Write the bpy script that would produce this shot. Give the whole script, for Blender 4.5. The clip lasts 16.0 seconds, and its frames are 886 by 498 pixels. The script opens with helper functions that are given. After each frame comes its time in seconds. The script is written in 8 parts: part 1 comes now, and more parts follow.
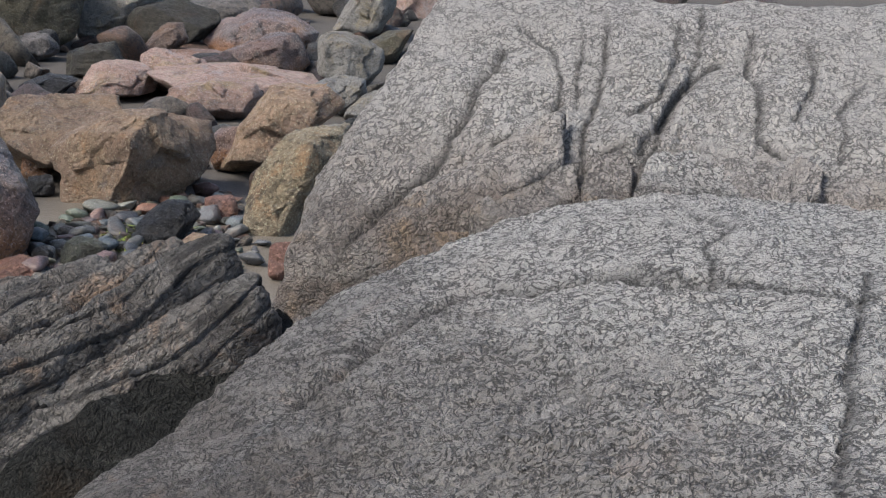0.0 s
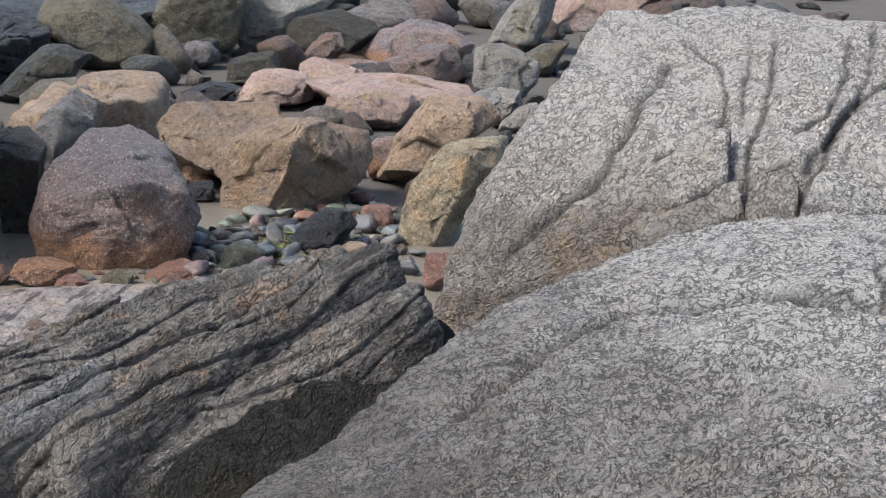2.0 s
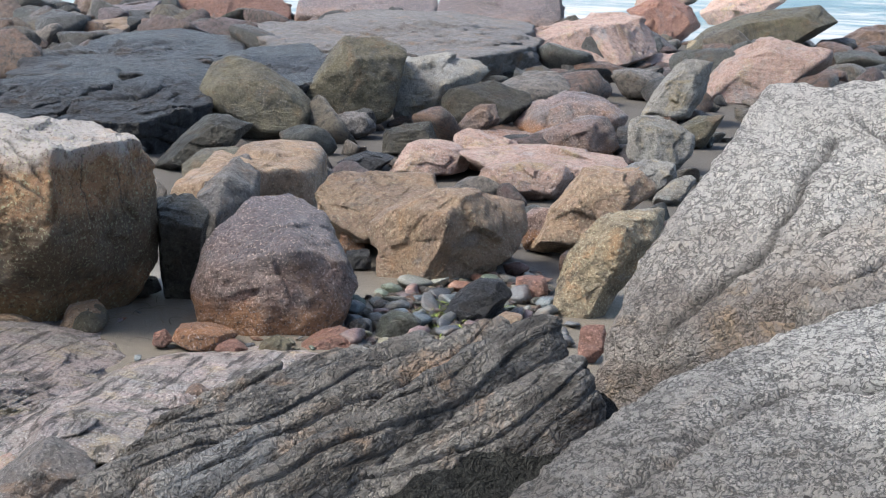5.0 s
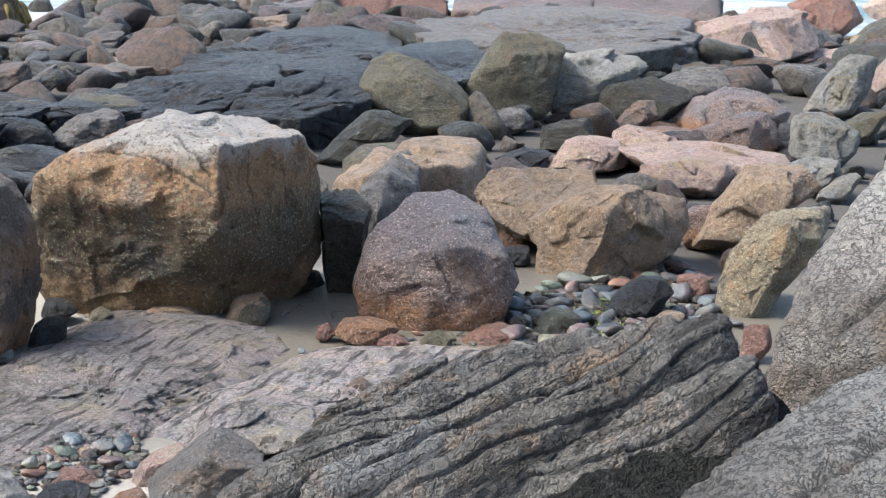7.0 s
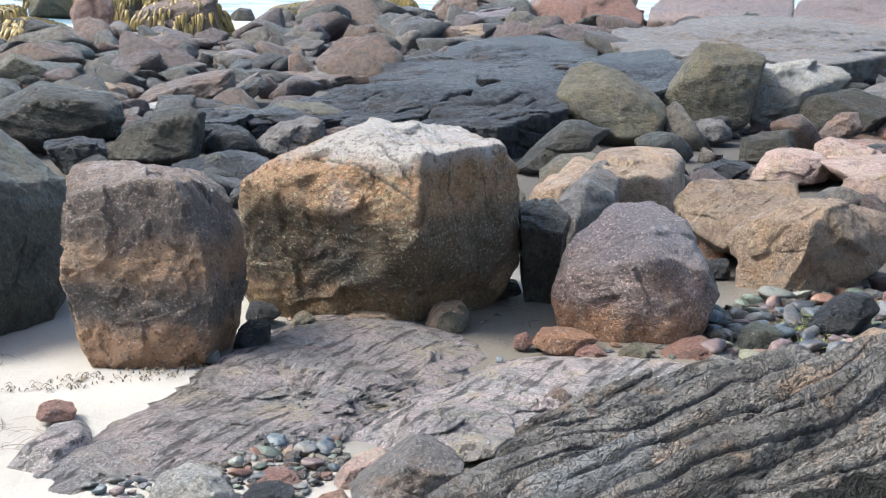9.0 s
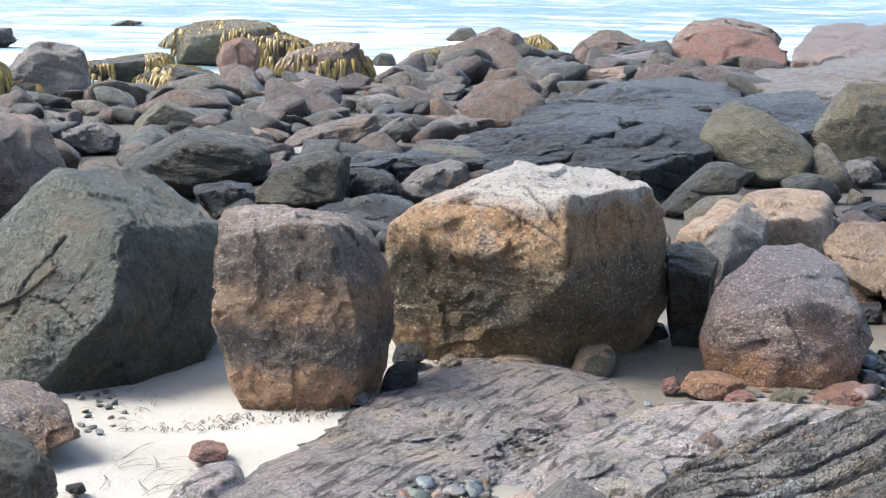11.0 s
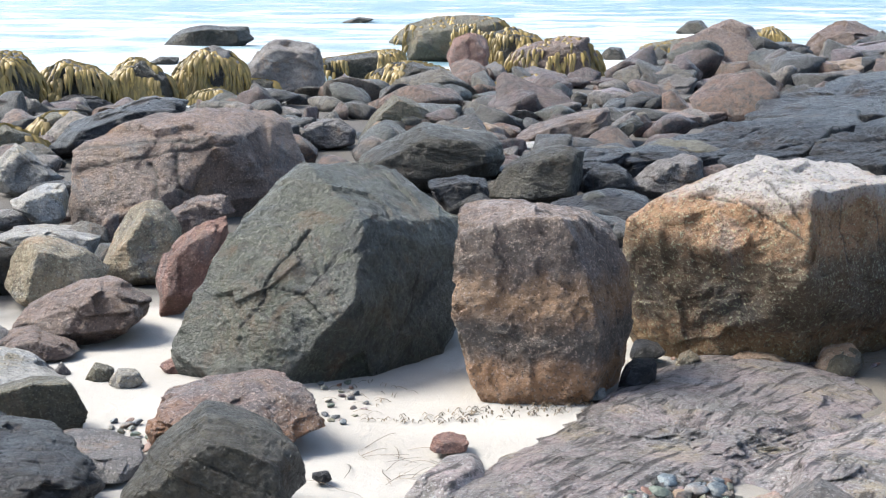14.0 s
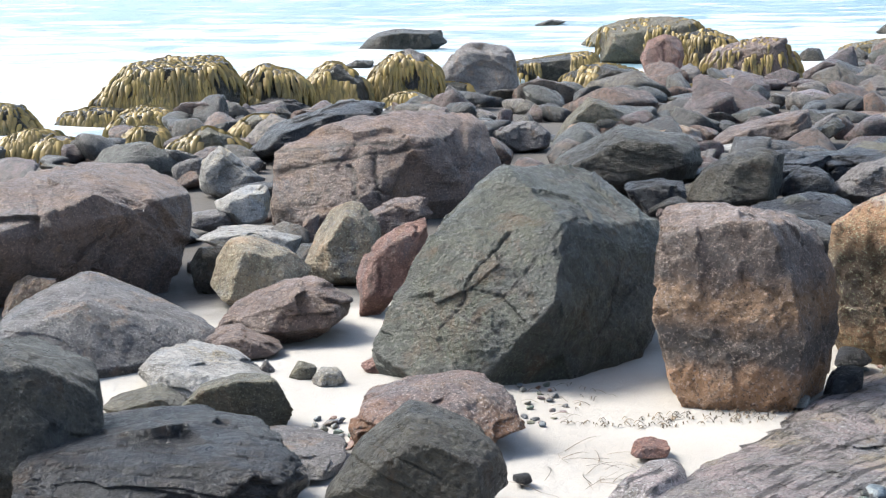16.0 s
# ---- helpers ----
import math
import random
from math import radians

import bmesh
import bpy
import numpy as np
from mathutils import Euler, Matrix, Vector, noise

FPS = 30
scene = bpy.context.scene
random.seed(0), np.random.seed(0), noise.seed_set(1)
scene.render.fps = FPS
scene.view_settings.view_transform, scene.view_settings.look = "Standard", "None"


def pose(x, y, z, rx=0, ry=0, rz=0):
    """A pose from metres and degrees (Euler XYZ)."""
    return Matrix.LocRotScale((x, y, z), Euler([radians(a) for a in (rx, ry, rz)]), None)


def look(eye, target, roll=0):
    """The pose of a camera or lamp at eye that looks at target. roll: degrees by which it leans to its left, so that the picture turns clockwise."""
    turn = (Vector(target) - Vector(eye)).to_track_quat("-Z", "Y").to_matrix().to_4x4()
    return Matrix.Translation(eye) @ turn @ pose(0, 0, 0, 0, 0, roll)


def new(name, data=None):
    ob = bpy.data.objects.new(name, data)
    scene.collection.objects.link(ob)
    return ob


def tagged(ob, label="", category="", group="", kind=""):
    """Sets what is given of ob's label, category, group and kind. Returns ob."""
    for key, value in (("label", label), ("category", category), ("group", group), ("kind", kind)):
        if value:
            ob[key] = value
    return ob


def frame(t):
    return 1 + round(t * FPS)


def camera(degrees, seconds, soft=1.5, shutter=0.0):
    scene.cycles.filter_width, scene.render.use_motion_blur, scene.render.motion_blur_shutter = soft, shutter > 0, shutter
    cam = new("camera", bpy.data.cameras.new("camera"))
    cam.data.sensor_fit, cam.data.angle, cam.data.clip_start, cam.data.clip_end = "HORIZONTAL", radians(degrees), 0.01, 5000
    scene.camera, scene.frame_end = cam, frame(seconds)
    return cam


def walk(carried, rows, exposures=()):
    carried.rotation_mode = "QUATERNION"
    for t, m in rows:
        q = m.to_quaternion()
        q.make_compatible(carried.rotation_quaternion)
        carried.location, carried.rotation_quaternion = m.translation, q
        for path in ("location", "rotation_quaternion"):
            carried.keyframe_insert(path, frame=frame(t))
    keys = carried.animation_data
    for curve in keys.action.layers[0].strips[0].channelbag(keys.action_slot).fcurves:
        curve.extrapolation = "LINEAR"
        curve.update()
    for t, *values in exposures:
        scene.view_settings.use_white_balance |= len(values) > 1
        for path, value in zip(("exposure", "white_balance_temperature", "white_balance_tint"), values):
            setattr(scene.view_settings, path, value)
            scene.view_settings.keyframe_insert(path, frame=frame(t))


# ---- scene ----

# ---- camera ----
cam = camera(31.28, 16.0, soft=1.15)
EYE_HEIGHT = 2.0
PATH = [   # seconds, x, y, yaw, pitch, roll
    (0.0, 0.173, -0.033, -21.28, -13.75, 3.09),
    (0.5, 0.161, -0.028, -19.67, -13.96, 3.10),
    (1.0, 0.150, -0.024, -18.35, -14.04, 3.17),
    (1.5, 0.139, -0.021, -16.91, -14.00, 3.37),
    (2.0, 0.130, -0.018, -15.83, -13.61, 3.24),
    (2.5, 0.122, -0.016, -14.76, -12.85, 3.15),
    (3.0, 0.113, -0.014, -13.75, -12.38, 3.06),
    (3.5, 0.106, -0.012, -12.80, -12.19, 3.03),
    (6.0, 0.065, -0.005, -7.88, -11.08, 2.64),
    (6.5, 0.052, -0.003, -6.28, -11.57, 2.46),
    (7.0, 0.039, -0.002, -4.66, -11.74, 2.29),
    (7.5, 0.024, -0.001, -2.89, -12.08, 2.26),
    (8.0, 0.010, -0.000, -1.23, -12.37, 2.17),
    (8.5, -0.005, -0.000, 0.60, -12.25, 2.04),
    (9.0, -0.019, -0.000, 2.29, -11.66, 1.97),
    (11.5, -0.074, -0.006, 8.96, -10.16, 0.72),
    (12.0, -0.088, -0.008, 10.62, -10.27, 0.47),
    (12.5, -0.097, -0.010, 11.73, -10.33, 0.23),
    (13.0, -0.109, -0.013, 13.21, -10.36, 0.02),
    (13.5, -0.120, -0.015, 14.61, -10.48, -0.04),
    (14.0, -0.129, -0.018, 15.67, -10.50, -0.10),
    (14.5, -0.140, -0.021, 17.10, -10.52, -0.14),
    (15.0, -0.152, -0.025, 18.62, -10.33, -0.25),
    (15.5, -0.166, -0.030, 20.35, -10.25, -0.57),
    (16.0, -0.183, -0.037, 22.60, -10.35, -0.87),
]
walk(cam, [(t, pose(x, y, EYE_HEIGHT, 90 + pitch, 0, yaw) @ pose(0, 0, 0, 0, 0, roll)) for t, x, y, yaw, pitch, roll in PATH],
     exposures=[(0.0, 0.5, 6650, 9), (2.5, 0.95, 6600, 8), (3.5, 1.02, 6600, 8), (6.0, 1.02, 6500, 6), (8.0, 1.28, 6400, 5), (11.5, 1.35, 6450, 6), (16.0, 1.35, 6450, 6)])

# ---- sky and sun ----
SUN_AZIMUTH, SUN_ELEVATION = radians(272), radians(48)   # compass angle from +y towards +x
world = bpy.data.worlds.new("sky")
scene.world = world
world.use_nodes = True
wt = world.node_tree
sky = wt.nodes.new("ShaderNodeTexSky")
sky.sky_type = "NISHITA"
sky.sun_disc = False
sky.sun_elevation, sky.sun_rotation = SUN_ELEVATION, SUN_AZIMUTH
sky.dust_density, sky.air_density, sky.ozone_density = 3.0, 1.0, 1.0
background = wt.nodes["Background"]
background.inputs["Strength"].default_value = 0.15
wt.links.new(sky.outputs[0], background.inputs["Color"])
sun_data = bpy.data.lights.new("sun", "SUN")
sun_data.energy, sun_data.angle, sun_data.color = 2.9, radians(24), (1.0, 0.97, 0.935)
sun = new("sun", sun_data)
sun_way = Vector((math.sin(SUN_AZIMUTH) * math.cos(SUN_ELEVATION), math.cos(SUN_AZIMUTH) * math.cos(SUN_ELEVATION), math.sin(SUN_ELEVATION)))
sun.matrix_world = look(sun_way * 60, (0, 0, 0))

# ---- numbers: smooth random fields ----
def hashed(i, j, k, seed):
    h = (i * 374761393 + j * 668265263 + k * 2147483647 + seed * 974711) & 0xFFFFFFFF
    h = ((h ^ (h >> 13)) * 1274126177) & 0xFFFFFFFF
    h = (h ^ (h >> 16)) * 2246822519 & 0xFFFFFFFF
    return ((h ^ (h >> 15)) & 0xFFFF) / 32767.5 - 1.0


def smooth_noise(p, seed=0):
    """Value noise in -1..1 at each row of p."""
    c = np.floor(p).astype(np.int64)
    f = p - c
    f = f * f * f * (f * (f * 6 - 15) + 10)
    out = 0
    for dx in (0, 1):
        wx = f[:, 0] if dx else 1 - f[:, 0]
        for dy in (0, 1):
            wy = wx * (f[:, 1] if dy else 1 - f[:, 1])
            for dz in (0, 1):
                w = wy * (f[:, 2] if dz else 1 - f[:, 2])
                out = out + w * hashed(c[:, 0] + dx, c[:, 1] + dy, c[:, 2] + dz, seed)
    return out


def fractal(p, seed=0, octaves=4, gain=0.5):
    total, amp, size = 0, 1.0, 1.0
    for o in range(octaves):
        total = total + amp * smooth_noise(p * size + 17.3 * o, seed + o)
        amp, size = amp * gain, size * 2.03
    return total


def cells(p, seed=0):
    """Distance to the nearest and to the second nearest of scattered points."""
    c = np.floor(p).astype(np.int64)
    near = np.full(len(p), 9.0)
    second = np.full(len(p), 9.0)
    for dx in (-1, 0, 1):
        for dy in (-1, 0, 1):
            for dz in (-1, 0, 1):
                i, j, k = c[:, 0] + dx, c[:, 1] + dy, c[:, 2] + dz
                q = np.stack([i + 0.5 + 0.45 * hashed(i, j, k, seed), j + 0.5 + 0.45 * hashed(i, j, k, seed + 1), k + 0.5 + 0.45 * hashed(i, j, k, seed + 2)], -1)
                d = ((p - q) ** 2).sum(-1)
                second = np.minimum(second, np.maximum(near, d))
                near = np.minimum(near, d)
    return np.sqrt(near), np.sqrt(second)


def flakes(p, seed=0):
    """Broken flats: every scattered point owns a tilted plane."""
    c = np.floor(p).astype(np.int64)
    near = np.full(len(p), 9.0)
    out = np.zeros(len(p))
    for dx in (-1, 0, 1):
        for dy in (-1, 0, 1):
            for dz in (-1, 0, 1):
                i, j, k = c[:, 0] + dx, c[:, 1] + dy, c[:, 2] + dz
                h = [hashed(i, j, k, seed + s) for s in range(7)]
                q = p - np.stack([i + 0.5 + 0.45 * h[0], j + 0.5 + 0.45 * h[1], k + 0.5 + 0.45 * h[2]], -1)
                d = (q ** 2).sum(-1)
                closer = d < near
                out = np.where(closer, 0.5 * h[3] + 0.9 * (q * np.stack(h[4:], -1)).sum(-1), out)
                near = np.where(closer, d, near)
    return out


# ---- meshes ----
SPHERES = {}


def sphere(level):
    """Directions and triangles of an even ball."""
    if level not in SPHERES:
        bm = bmesh.new()
        bmesh.ops.create_icosphere(bm, subdivisions=level, radius=1.0)
        SPHERES[level] = (np.array([v.co[:] for v in bm.verts]), np.array([[v.index for v in f.verts] for f in bm.faces]))
        bm.free()
    return SPHERES[level]


def mesh_of(name, verts, faces, smooth=True, material=None, crack=None):
    me = bpy.data.meshes.new(name)
    n = len(faces)
    k = faces.shape[1]
    me.vertices.add(len(verts))
    me.vertices.foreach_set("co", np.ascontiguousarray(verts, np.float32).ravel())
    me.loops.add(n * k)
    me.loops.foreach_set("vertex_index", np.ascontiguousarray(faces, np.int32).ravel())
    me.polygons.add(n)
    me.polygons.foreach_set("loop_start", np.arange(0, n * k, k, dtype=np.int32))
    me.polygons.foreach_set("use_smooth", np.full(n, smooth))
    me.update(calc_edges=True)
    if crack is not None and crack.any():
        me.attributes.new("crack", "FLOAT", "POINT").data.foreach_set("value", np.ascontiguousarray(crack, np.float32))
    if material:
        me.materials.append(material)
    return me


def hull_planes(points):
    """Normals and distances from the middle of the faces of the hull of some corners, alike ones taken together."""
    bm = bmesh.new()
    for p in points:
        bm.verts.new(p)
    bmesh.ops.convex_hull(bm, input=bm.verts)
    bm.normal_update()
    planes = []
    for f in sorted(bm.faces, key=lambda g: -g.calc_area()):
        n = np.array(f.normal)
        d = float(n @ np.array(f.verts[0].co))
        if d < 0:
            n, d = -n, -d
        if n.any() and all(n @ m < 0.985 for m, _ in planes):
            planes.append((n, d))
    bm.free()
    return np.array([m for m, _ in planes]), np.array([d for _, d in planes])


def stone_verts(corners, level, edge=50, seed=0, lumps=0.03, lump_size=0.3, chips=0.0, chip_size=0.12, strata=None, grain=0.0, grain_size=0.02, cuts=10, facing=(0, -0.55, 0.4), grooves=(), at=(0, 0, 0), rough=1.0, focus=1.0):
    """A stone round the hull of some corners: broken flats, worn edges, lumps, chips, layers, grain and cracks. Returns its points and triangles."""
    rng = np.random.default_rng(seed + 100)
    pts = np.array(corners, float)
    lo, hi = pts.min(0), pts.max(0)
    mid = pts.mean(0)
    q = pts - mid
    val, vec = np.linalg.eigh(np.cov(q.T))
    white = vec @ np.diag(1 / np.sqrt(val + 1e-6)) @ vec.T
    back = np.linalg.inv(white)
    qw = q @ white.T
    normals, dist = hull_planes(qw)
    if cuts:
        n = rng.normal(size=(cuts, 3))
        n /= np.linalg.norm(n, axis=1, keepdims=True)
        d = (qw @ n.T).max(0) * rng.uniform(0.76, 0.96, cuts)
        normals, dist = np.vstack([normals, n]), np.append(dist, d)
    ways, faces = sphere(level)
    if focus > 1:
        axis = white @ np.array(facing, float)
        axis = axis / np.linalg.norm(axis)
        up = ways @ axis
        turn = np.arccos(np.clip(up, -1, 1))
        flat = ways - up[:, None] * axis
        flat = flat / np.maximum(np.linalg.norm(flat, axis=1, keepdims=True), 1e-9)
        turn = np.pi * (turn / np.pi) ** focus
        ways = np.cos(turn)[:, None] * axis + np.sin(turn)[:, None] * flat
    else:
        ways = ways + np.array(facing)
        ways = ways / np.linalg.norm(ways, axis=1, keepdims=True)

    def skin(w):
        a = np.maximum(w @ normals.T / np.maximum(dist, 1e-4), 1e-6)
        top = a.max(1, keepdims=True)
        return (w / (top[:, 0] * ((a / top) ** edge).sum(1) ** (1 / edge))[:, None]) @ back.T

    v = skin(ways)
    out = v / np.linalg.norm(v, axis=1, keepdims=True)
    size = float(np.linalg.norm(hi - lo)) / 1.7
    p = v + seed * 3.7
    off = lumps * size * fractal(p / (lump_size * size), seed, 6, 0.5) * 0.6
    off += rough * 0.006 * size * fractal(p / (0.07 * size), seed + 60, 4, 0.65)
    if chips:
        w = p / (chip_size * size)
        w = w + 0.35 * np.stack([smooth_noise(w * 0.8, seed + s) for s in (5, 6, 7)], -1)
        off += chips * size * flakes(w, seed + 3)
    if strata:
        axis, step, depth = strata
        axis = np.array(axis, float) / np.linalg.norm(axis)
        u = v @ axis / step + 0.9 * fractal(p / (step * 9), seed + 20, 3)
        cut = np.abs((u % 1.0) - 0.5) * 2
        floor = np.floor(u).astype(np.int64)
        rank = hashed(floor, 0 * floor, 0 * floor, seed + 9)
        off += depth * (0.8 * rank - 1.6 * np.clip((cut - 0.7) / 0.3, 0, 1) ** 2 * (0.6 + 0.5 * smooth_noise(p / (step * 3), seed + 77)))
    if grain:
        w = p / grain_size
        w = w + 0.4 * np.stack([smooth_noise(w * 0.7, seed + s) for s in (35, 36, 37)], -1)
        near, second = cells(w, seed + 31)
        off += grain * (np.minimum(second - near, 0.45) - 0.2) * (1 + 0.5 * smooth_noise(p / 0.25, seed + 38))
    v = v + mid
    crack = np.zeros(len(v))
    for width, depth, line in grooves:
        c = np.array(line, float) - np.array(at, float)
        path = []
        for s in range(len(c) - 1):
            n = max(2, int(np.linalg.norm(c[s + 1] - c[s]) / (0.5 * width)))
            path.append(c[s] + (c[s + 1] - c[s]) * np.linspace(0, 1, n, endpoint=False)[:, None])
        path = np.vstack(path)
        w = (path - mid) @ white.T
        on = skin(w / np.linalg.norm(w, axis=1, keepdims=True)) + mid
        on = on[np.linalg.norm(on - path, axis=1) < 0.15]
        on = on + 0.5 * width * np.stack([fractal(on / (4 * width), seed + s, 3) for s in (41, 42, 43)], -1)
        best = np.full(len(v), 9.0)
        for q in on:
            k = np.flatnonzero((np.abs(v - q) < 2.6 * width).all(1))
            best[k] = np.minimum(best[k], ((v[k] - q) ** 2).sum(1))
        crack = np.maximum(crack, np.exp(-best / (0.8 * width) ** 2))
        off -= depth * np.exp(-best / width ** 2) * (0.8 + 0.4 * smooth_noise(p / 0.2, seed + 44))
    return v + out * off[:, None], faces, crack


def outline_corners(outline, thick, lean, front=()):
    """Corners of a stone from its outline (across, up), how thick it is, how its face leans back, and corners (across, up, out) of its face."""
    o = np.array(outline, float)
    mid = o.mean(0)
    rings = []
    flat = np.column_stack([o[:, 0], lean * o[:, 1], o[:, 1]])
    rings.append(flat)
    small = mid + (o - mid) * 0.72
    rings.append(np.column_stack([small[:, 0], lean * small[:, 1] - (0.07 if len(front) else 0.24) * thick, small[:, 1]]))
    far = mid + (o - mid) * 0.86
    far[:, 1] = np.minimum(far[:, 1], o[:, 1].max() - 0.06 * np.ptp(o[:, 1]))
    rings.append(np.column_stack([far[:, 0], lean * far[:, 1] + 0.45 * thick, far[:, 1]]))
    far = mid + (o - mid) * 0.55
    rings.append(np.column_stack([far[:, 0], lean * far[:, 1] + 0.75 * thick, far[:, 1] - 0.05 * np.ptp(o[:, 1])]))
    if len(front):
        f = np.array(front, float)
        rings.append(np.column_stack([f[:, 0], lean * f[:, 1] - f[:, 2] * thick, f[:, 1]]))
    low = o[o[:, 1] < o[:, 1].min() + 0.1 * np.ptp(o[:, 1])]
    rings.append(np.column_stack([low[:, 0] * 0.7, np.full(len(low), 0.25 * thick), np.full(len(low), o[:, 1].min() - 0.12 * np.ptp(o[:, 1]))]))
    return np.vstack(rings)


def stone(name, at, heading, outline, thick, lean, material, label, category="boulder", group="", front=(), level=5, grooves=(), **shape):
    inverse = pose(*at, 0, 0, heading).inverted()
    grooves = [(w, d, [inverse @ Vector(c) for c in line]) for w, d, line in grooves]
    shape.setdefault("edge", 90)
    shape["edge"] *= 1.6
    if material in (SLATE, DARK, GREY, RUST) and "strata" not in shape and level > 4:
        tall = max(p[1] for p in outline)
        shape["strata"] = ((0.3 + 0.2 * math.sin(shape.get("seed", 0)), 0.25, 0.9), 0.16 * tall + 0.02, 0.014 * tall)
    verts, faces, crack = stone_verts(outline_corners(outline, thick, lean, front) * 1.04, level, grooves=grooves, **shape)
    ob = new(name, mesh_of(name, verts, faces, True, material, crack))
    ob.matrix_world = pose(*at, 0, 0, heading)
    return tagged(ob, label, category, group)


def crag(name, at, heading, corners, material, label, category="boulder", group="", level=6, grooves=(), deep=False, **shape):
    """A stone from the corners between its broken faces (across, away, up), sunk a little into the ground."""
    inverse = pose(*at, 0, 0, heading).inverted()
    grooves = [(w, d, [inverse @ Vector(c) for c in line]) for w, d, line in grooves]
    c = np.array(corners, float)
    foot = c[c[:, 2] < c[:, 2].min() + 0.25 * np.ptp(c[:, 2])]
    mid = foot.mean(0)
    sunk = np.column_stack([mid[:2] + 0.8 * (foot[:, :2] - mid[:2]), np.full(len(foot), c[:, 2].min() - 0.1)])
    if deep:
        sunk = np.column_stack([c[:, 0], c[:, 1] + 0.3 * np.ptp(c[:, 2]), np.full(len(c), -0.35)])
    verts, faces, crack = stone_verts(np.vstack([c, sunk]), level, grooves=grooves, **shape)
    ob = new(name, mesh_of(name, verts, faces, True, material, crack))
    ob.matrix_world = pose(*at, 0, 0, heading)
    return tagged(ob, label, category, group)


def bedrock(name, at, corners, material, label, category="rock outcrop", group="", level=6, kind="", parent=None, **shape):
    top = np.array(corners, float)
    verts, faces, crack = stone_verts(np.vstack([top, top * (1, 1, 0)]), level, at=at, cuts=shape.pop("cuts", 0), **shape)
    ob = new(name, mesh_of(name, verts, faces, True, material, crack))
    ob.matrix_world = pose(*at)
    if parent:
        ob.parent = parent
        ob.matrix_parent_inverse = parent.matrix_world.inverted()
        return tagged(ob, label)
    return tagged(ob, label, category, group, kind)


def plate(outline, rise):
    """Corners of a low slab from its outline on the ground."""
    o = np.array(outline, float)
    return [(k * x, k * y, z) for k, z in ((1, -0.01), (0.62, rise), (0.86, -0.25)) for x, y in o]


def ridge(name, crest, width, deep, material, label, parent, level=6, **shape):
    """A long upright slab of layered rock under its crest line."""
    c = np.array(crest, float)
    along = c[-1] - c[0]
    side = np.array([-along[1], along[0], 0]) / np.hypot(along[0], along[1])
    rows = [c, c + side * width * 0.32 - (0, 0, 0.25 * width), c - side * width * 0.32 - (0, 0, 0.25 * width),
            c + side * width * 0.5 - (0, 0, 0.8 * width), c - side * width * 0.5 - (0, 0, 0.8 * width), c + side * width * 0.42 - (0, 0, deep), c - side * width * 0.42 - (0, 0, deep)]
    pts = np.vstack(rows)
    base = np.array([*pts.mean(0)[:2], pts[:, 2].min()])
    verts, faces, crack = stone_verts(pts - base, level, at=base, cuts=0, **shape)
    ob = new(name, mesh_of(name, verts, faces, True, material, crack))
    ob.matrix_world = pose(*base)
    ob.parent = parent
    ob.matrix_parent_inverse = parent.matrix_world.inverted()
    return tagged(ob, label)


def hang_weed(ob, count):
    """Weed that hangs in strands from the upper front of a rock."""
    rng = np.random.default_rng(len(ob.data.vertices) + count)
    me = ob.data
    co = np.zeros(len(me.vertices) * 3, np.float32)
    me.vertices.foreach_get("co", co)
    co = co.reshape(-1, 3)
    no = np.array([v.normal[:] for v in me.vertices])
    lo, hi = co.min(0), co.max(0)
    patch = smooth_noise(co / (0.35 * (hi[0] - lo[0])) + ob.location.x, 4)
    fit = np.flatnonzero((co[:, 2] > lo[2] + 0.3 * (hi[2] - lo[2])) & (no[:, 1] < 0.25) & (no[:, 2] > -0.1) & (patch > -0.4))
    if not len(fit):
        return ob
    verts, faces = [], []
    for i in rng.choice(fit, 2 * count):
        long = rng.uniform(0.18, 0.42)
        wide = rng.uniform(0.018, 0.045)
        n = no[i]
        side = np.array([1.0, rng.uniform(-0.5, 0.5), 0.0])
        p = co[i] + n * 0.01
        flow = np.array([n[0] * 0.5, n[1] * 0.6 - 0.1, -1.0 + 0.8 * max(n[2], 0)])
        flow = flow / np.linalg.norm(flow)
        start = len(verts)
        steps = 5
        for s in range(steps + 1):
            f = s / steps
            w = wide * (0.6 + 0.7 * math.sin(math.pi * min(1, f + 0.15))) * (1.05 - f)
            verts += [p - side * w, p + np.array([0, -0.6 * w, 0.3 * w]), p + side * w]
            p = p + flow * long / steps + rng.normal(0, 0.006, 3)
            flow = flow * 0.7 + np.array([0, -0.02, -1.0]) * 0.3
        for s in range(steps):
            a = start + 3 * s
            faces += [(a, a + 1, a + 4, a + 3), (a + 1, a + 2, a + 5, a + 4)]
    weed = new("seaweed", mesh_of("seaweed", np.array(verts), np.array(faces), True, WEED))
    weed.matrix_world = ob.matrix_world.copy()
    tagged(weed, "yellow-brown wrack hanging in strands from a rock", "seaweed", "seaweed", "stuff")
    return ob


PEBBLES = []


def inside(x, y, poly):
    odd = False
    for (ax, ay), (bx, by) in zip(poly, poly[1:] + poly[:1]):
        if (ay > y) != (by > y) and x < (bx - ax) * (y - ay) / (by - ay) + ax:
            odd = not odd
    return odd


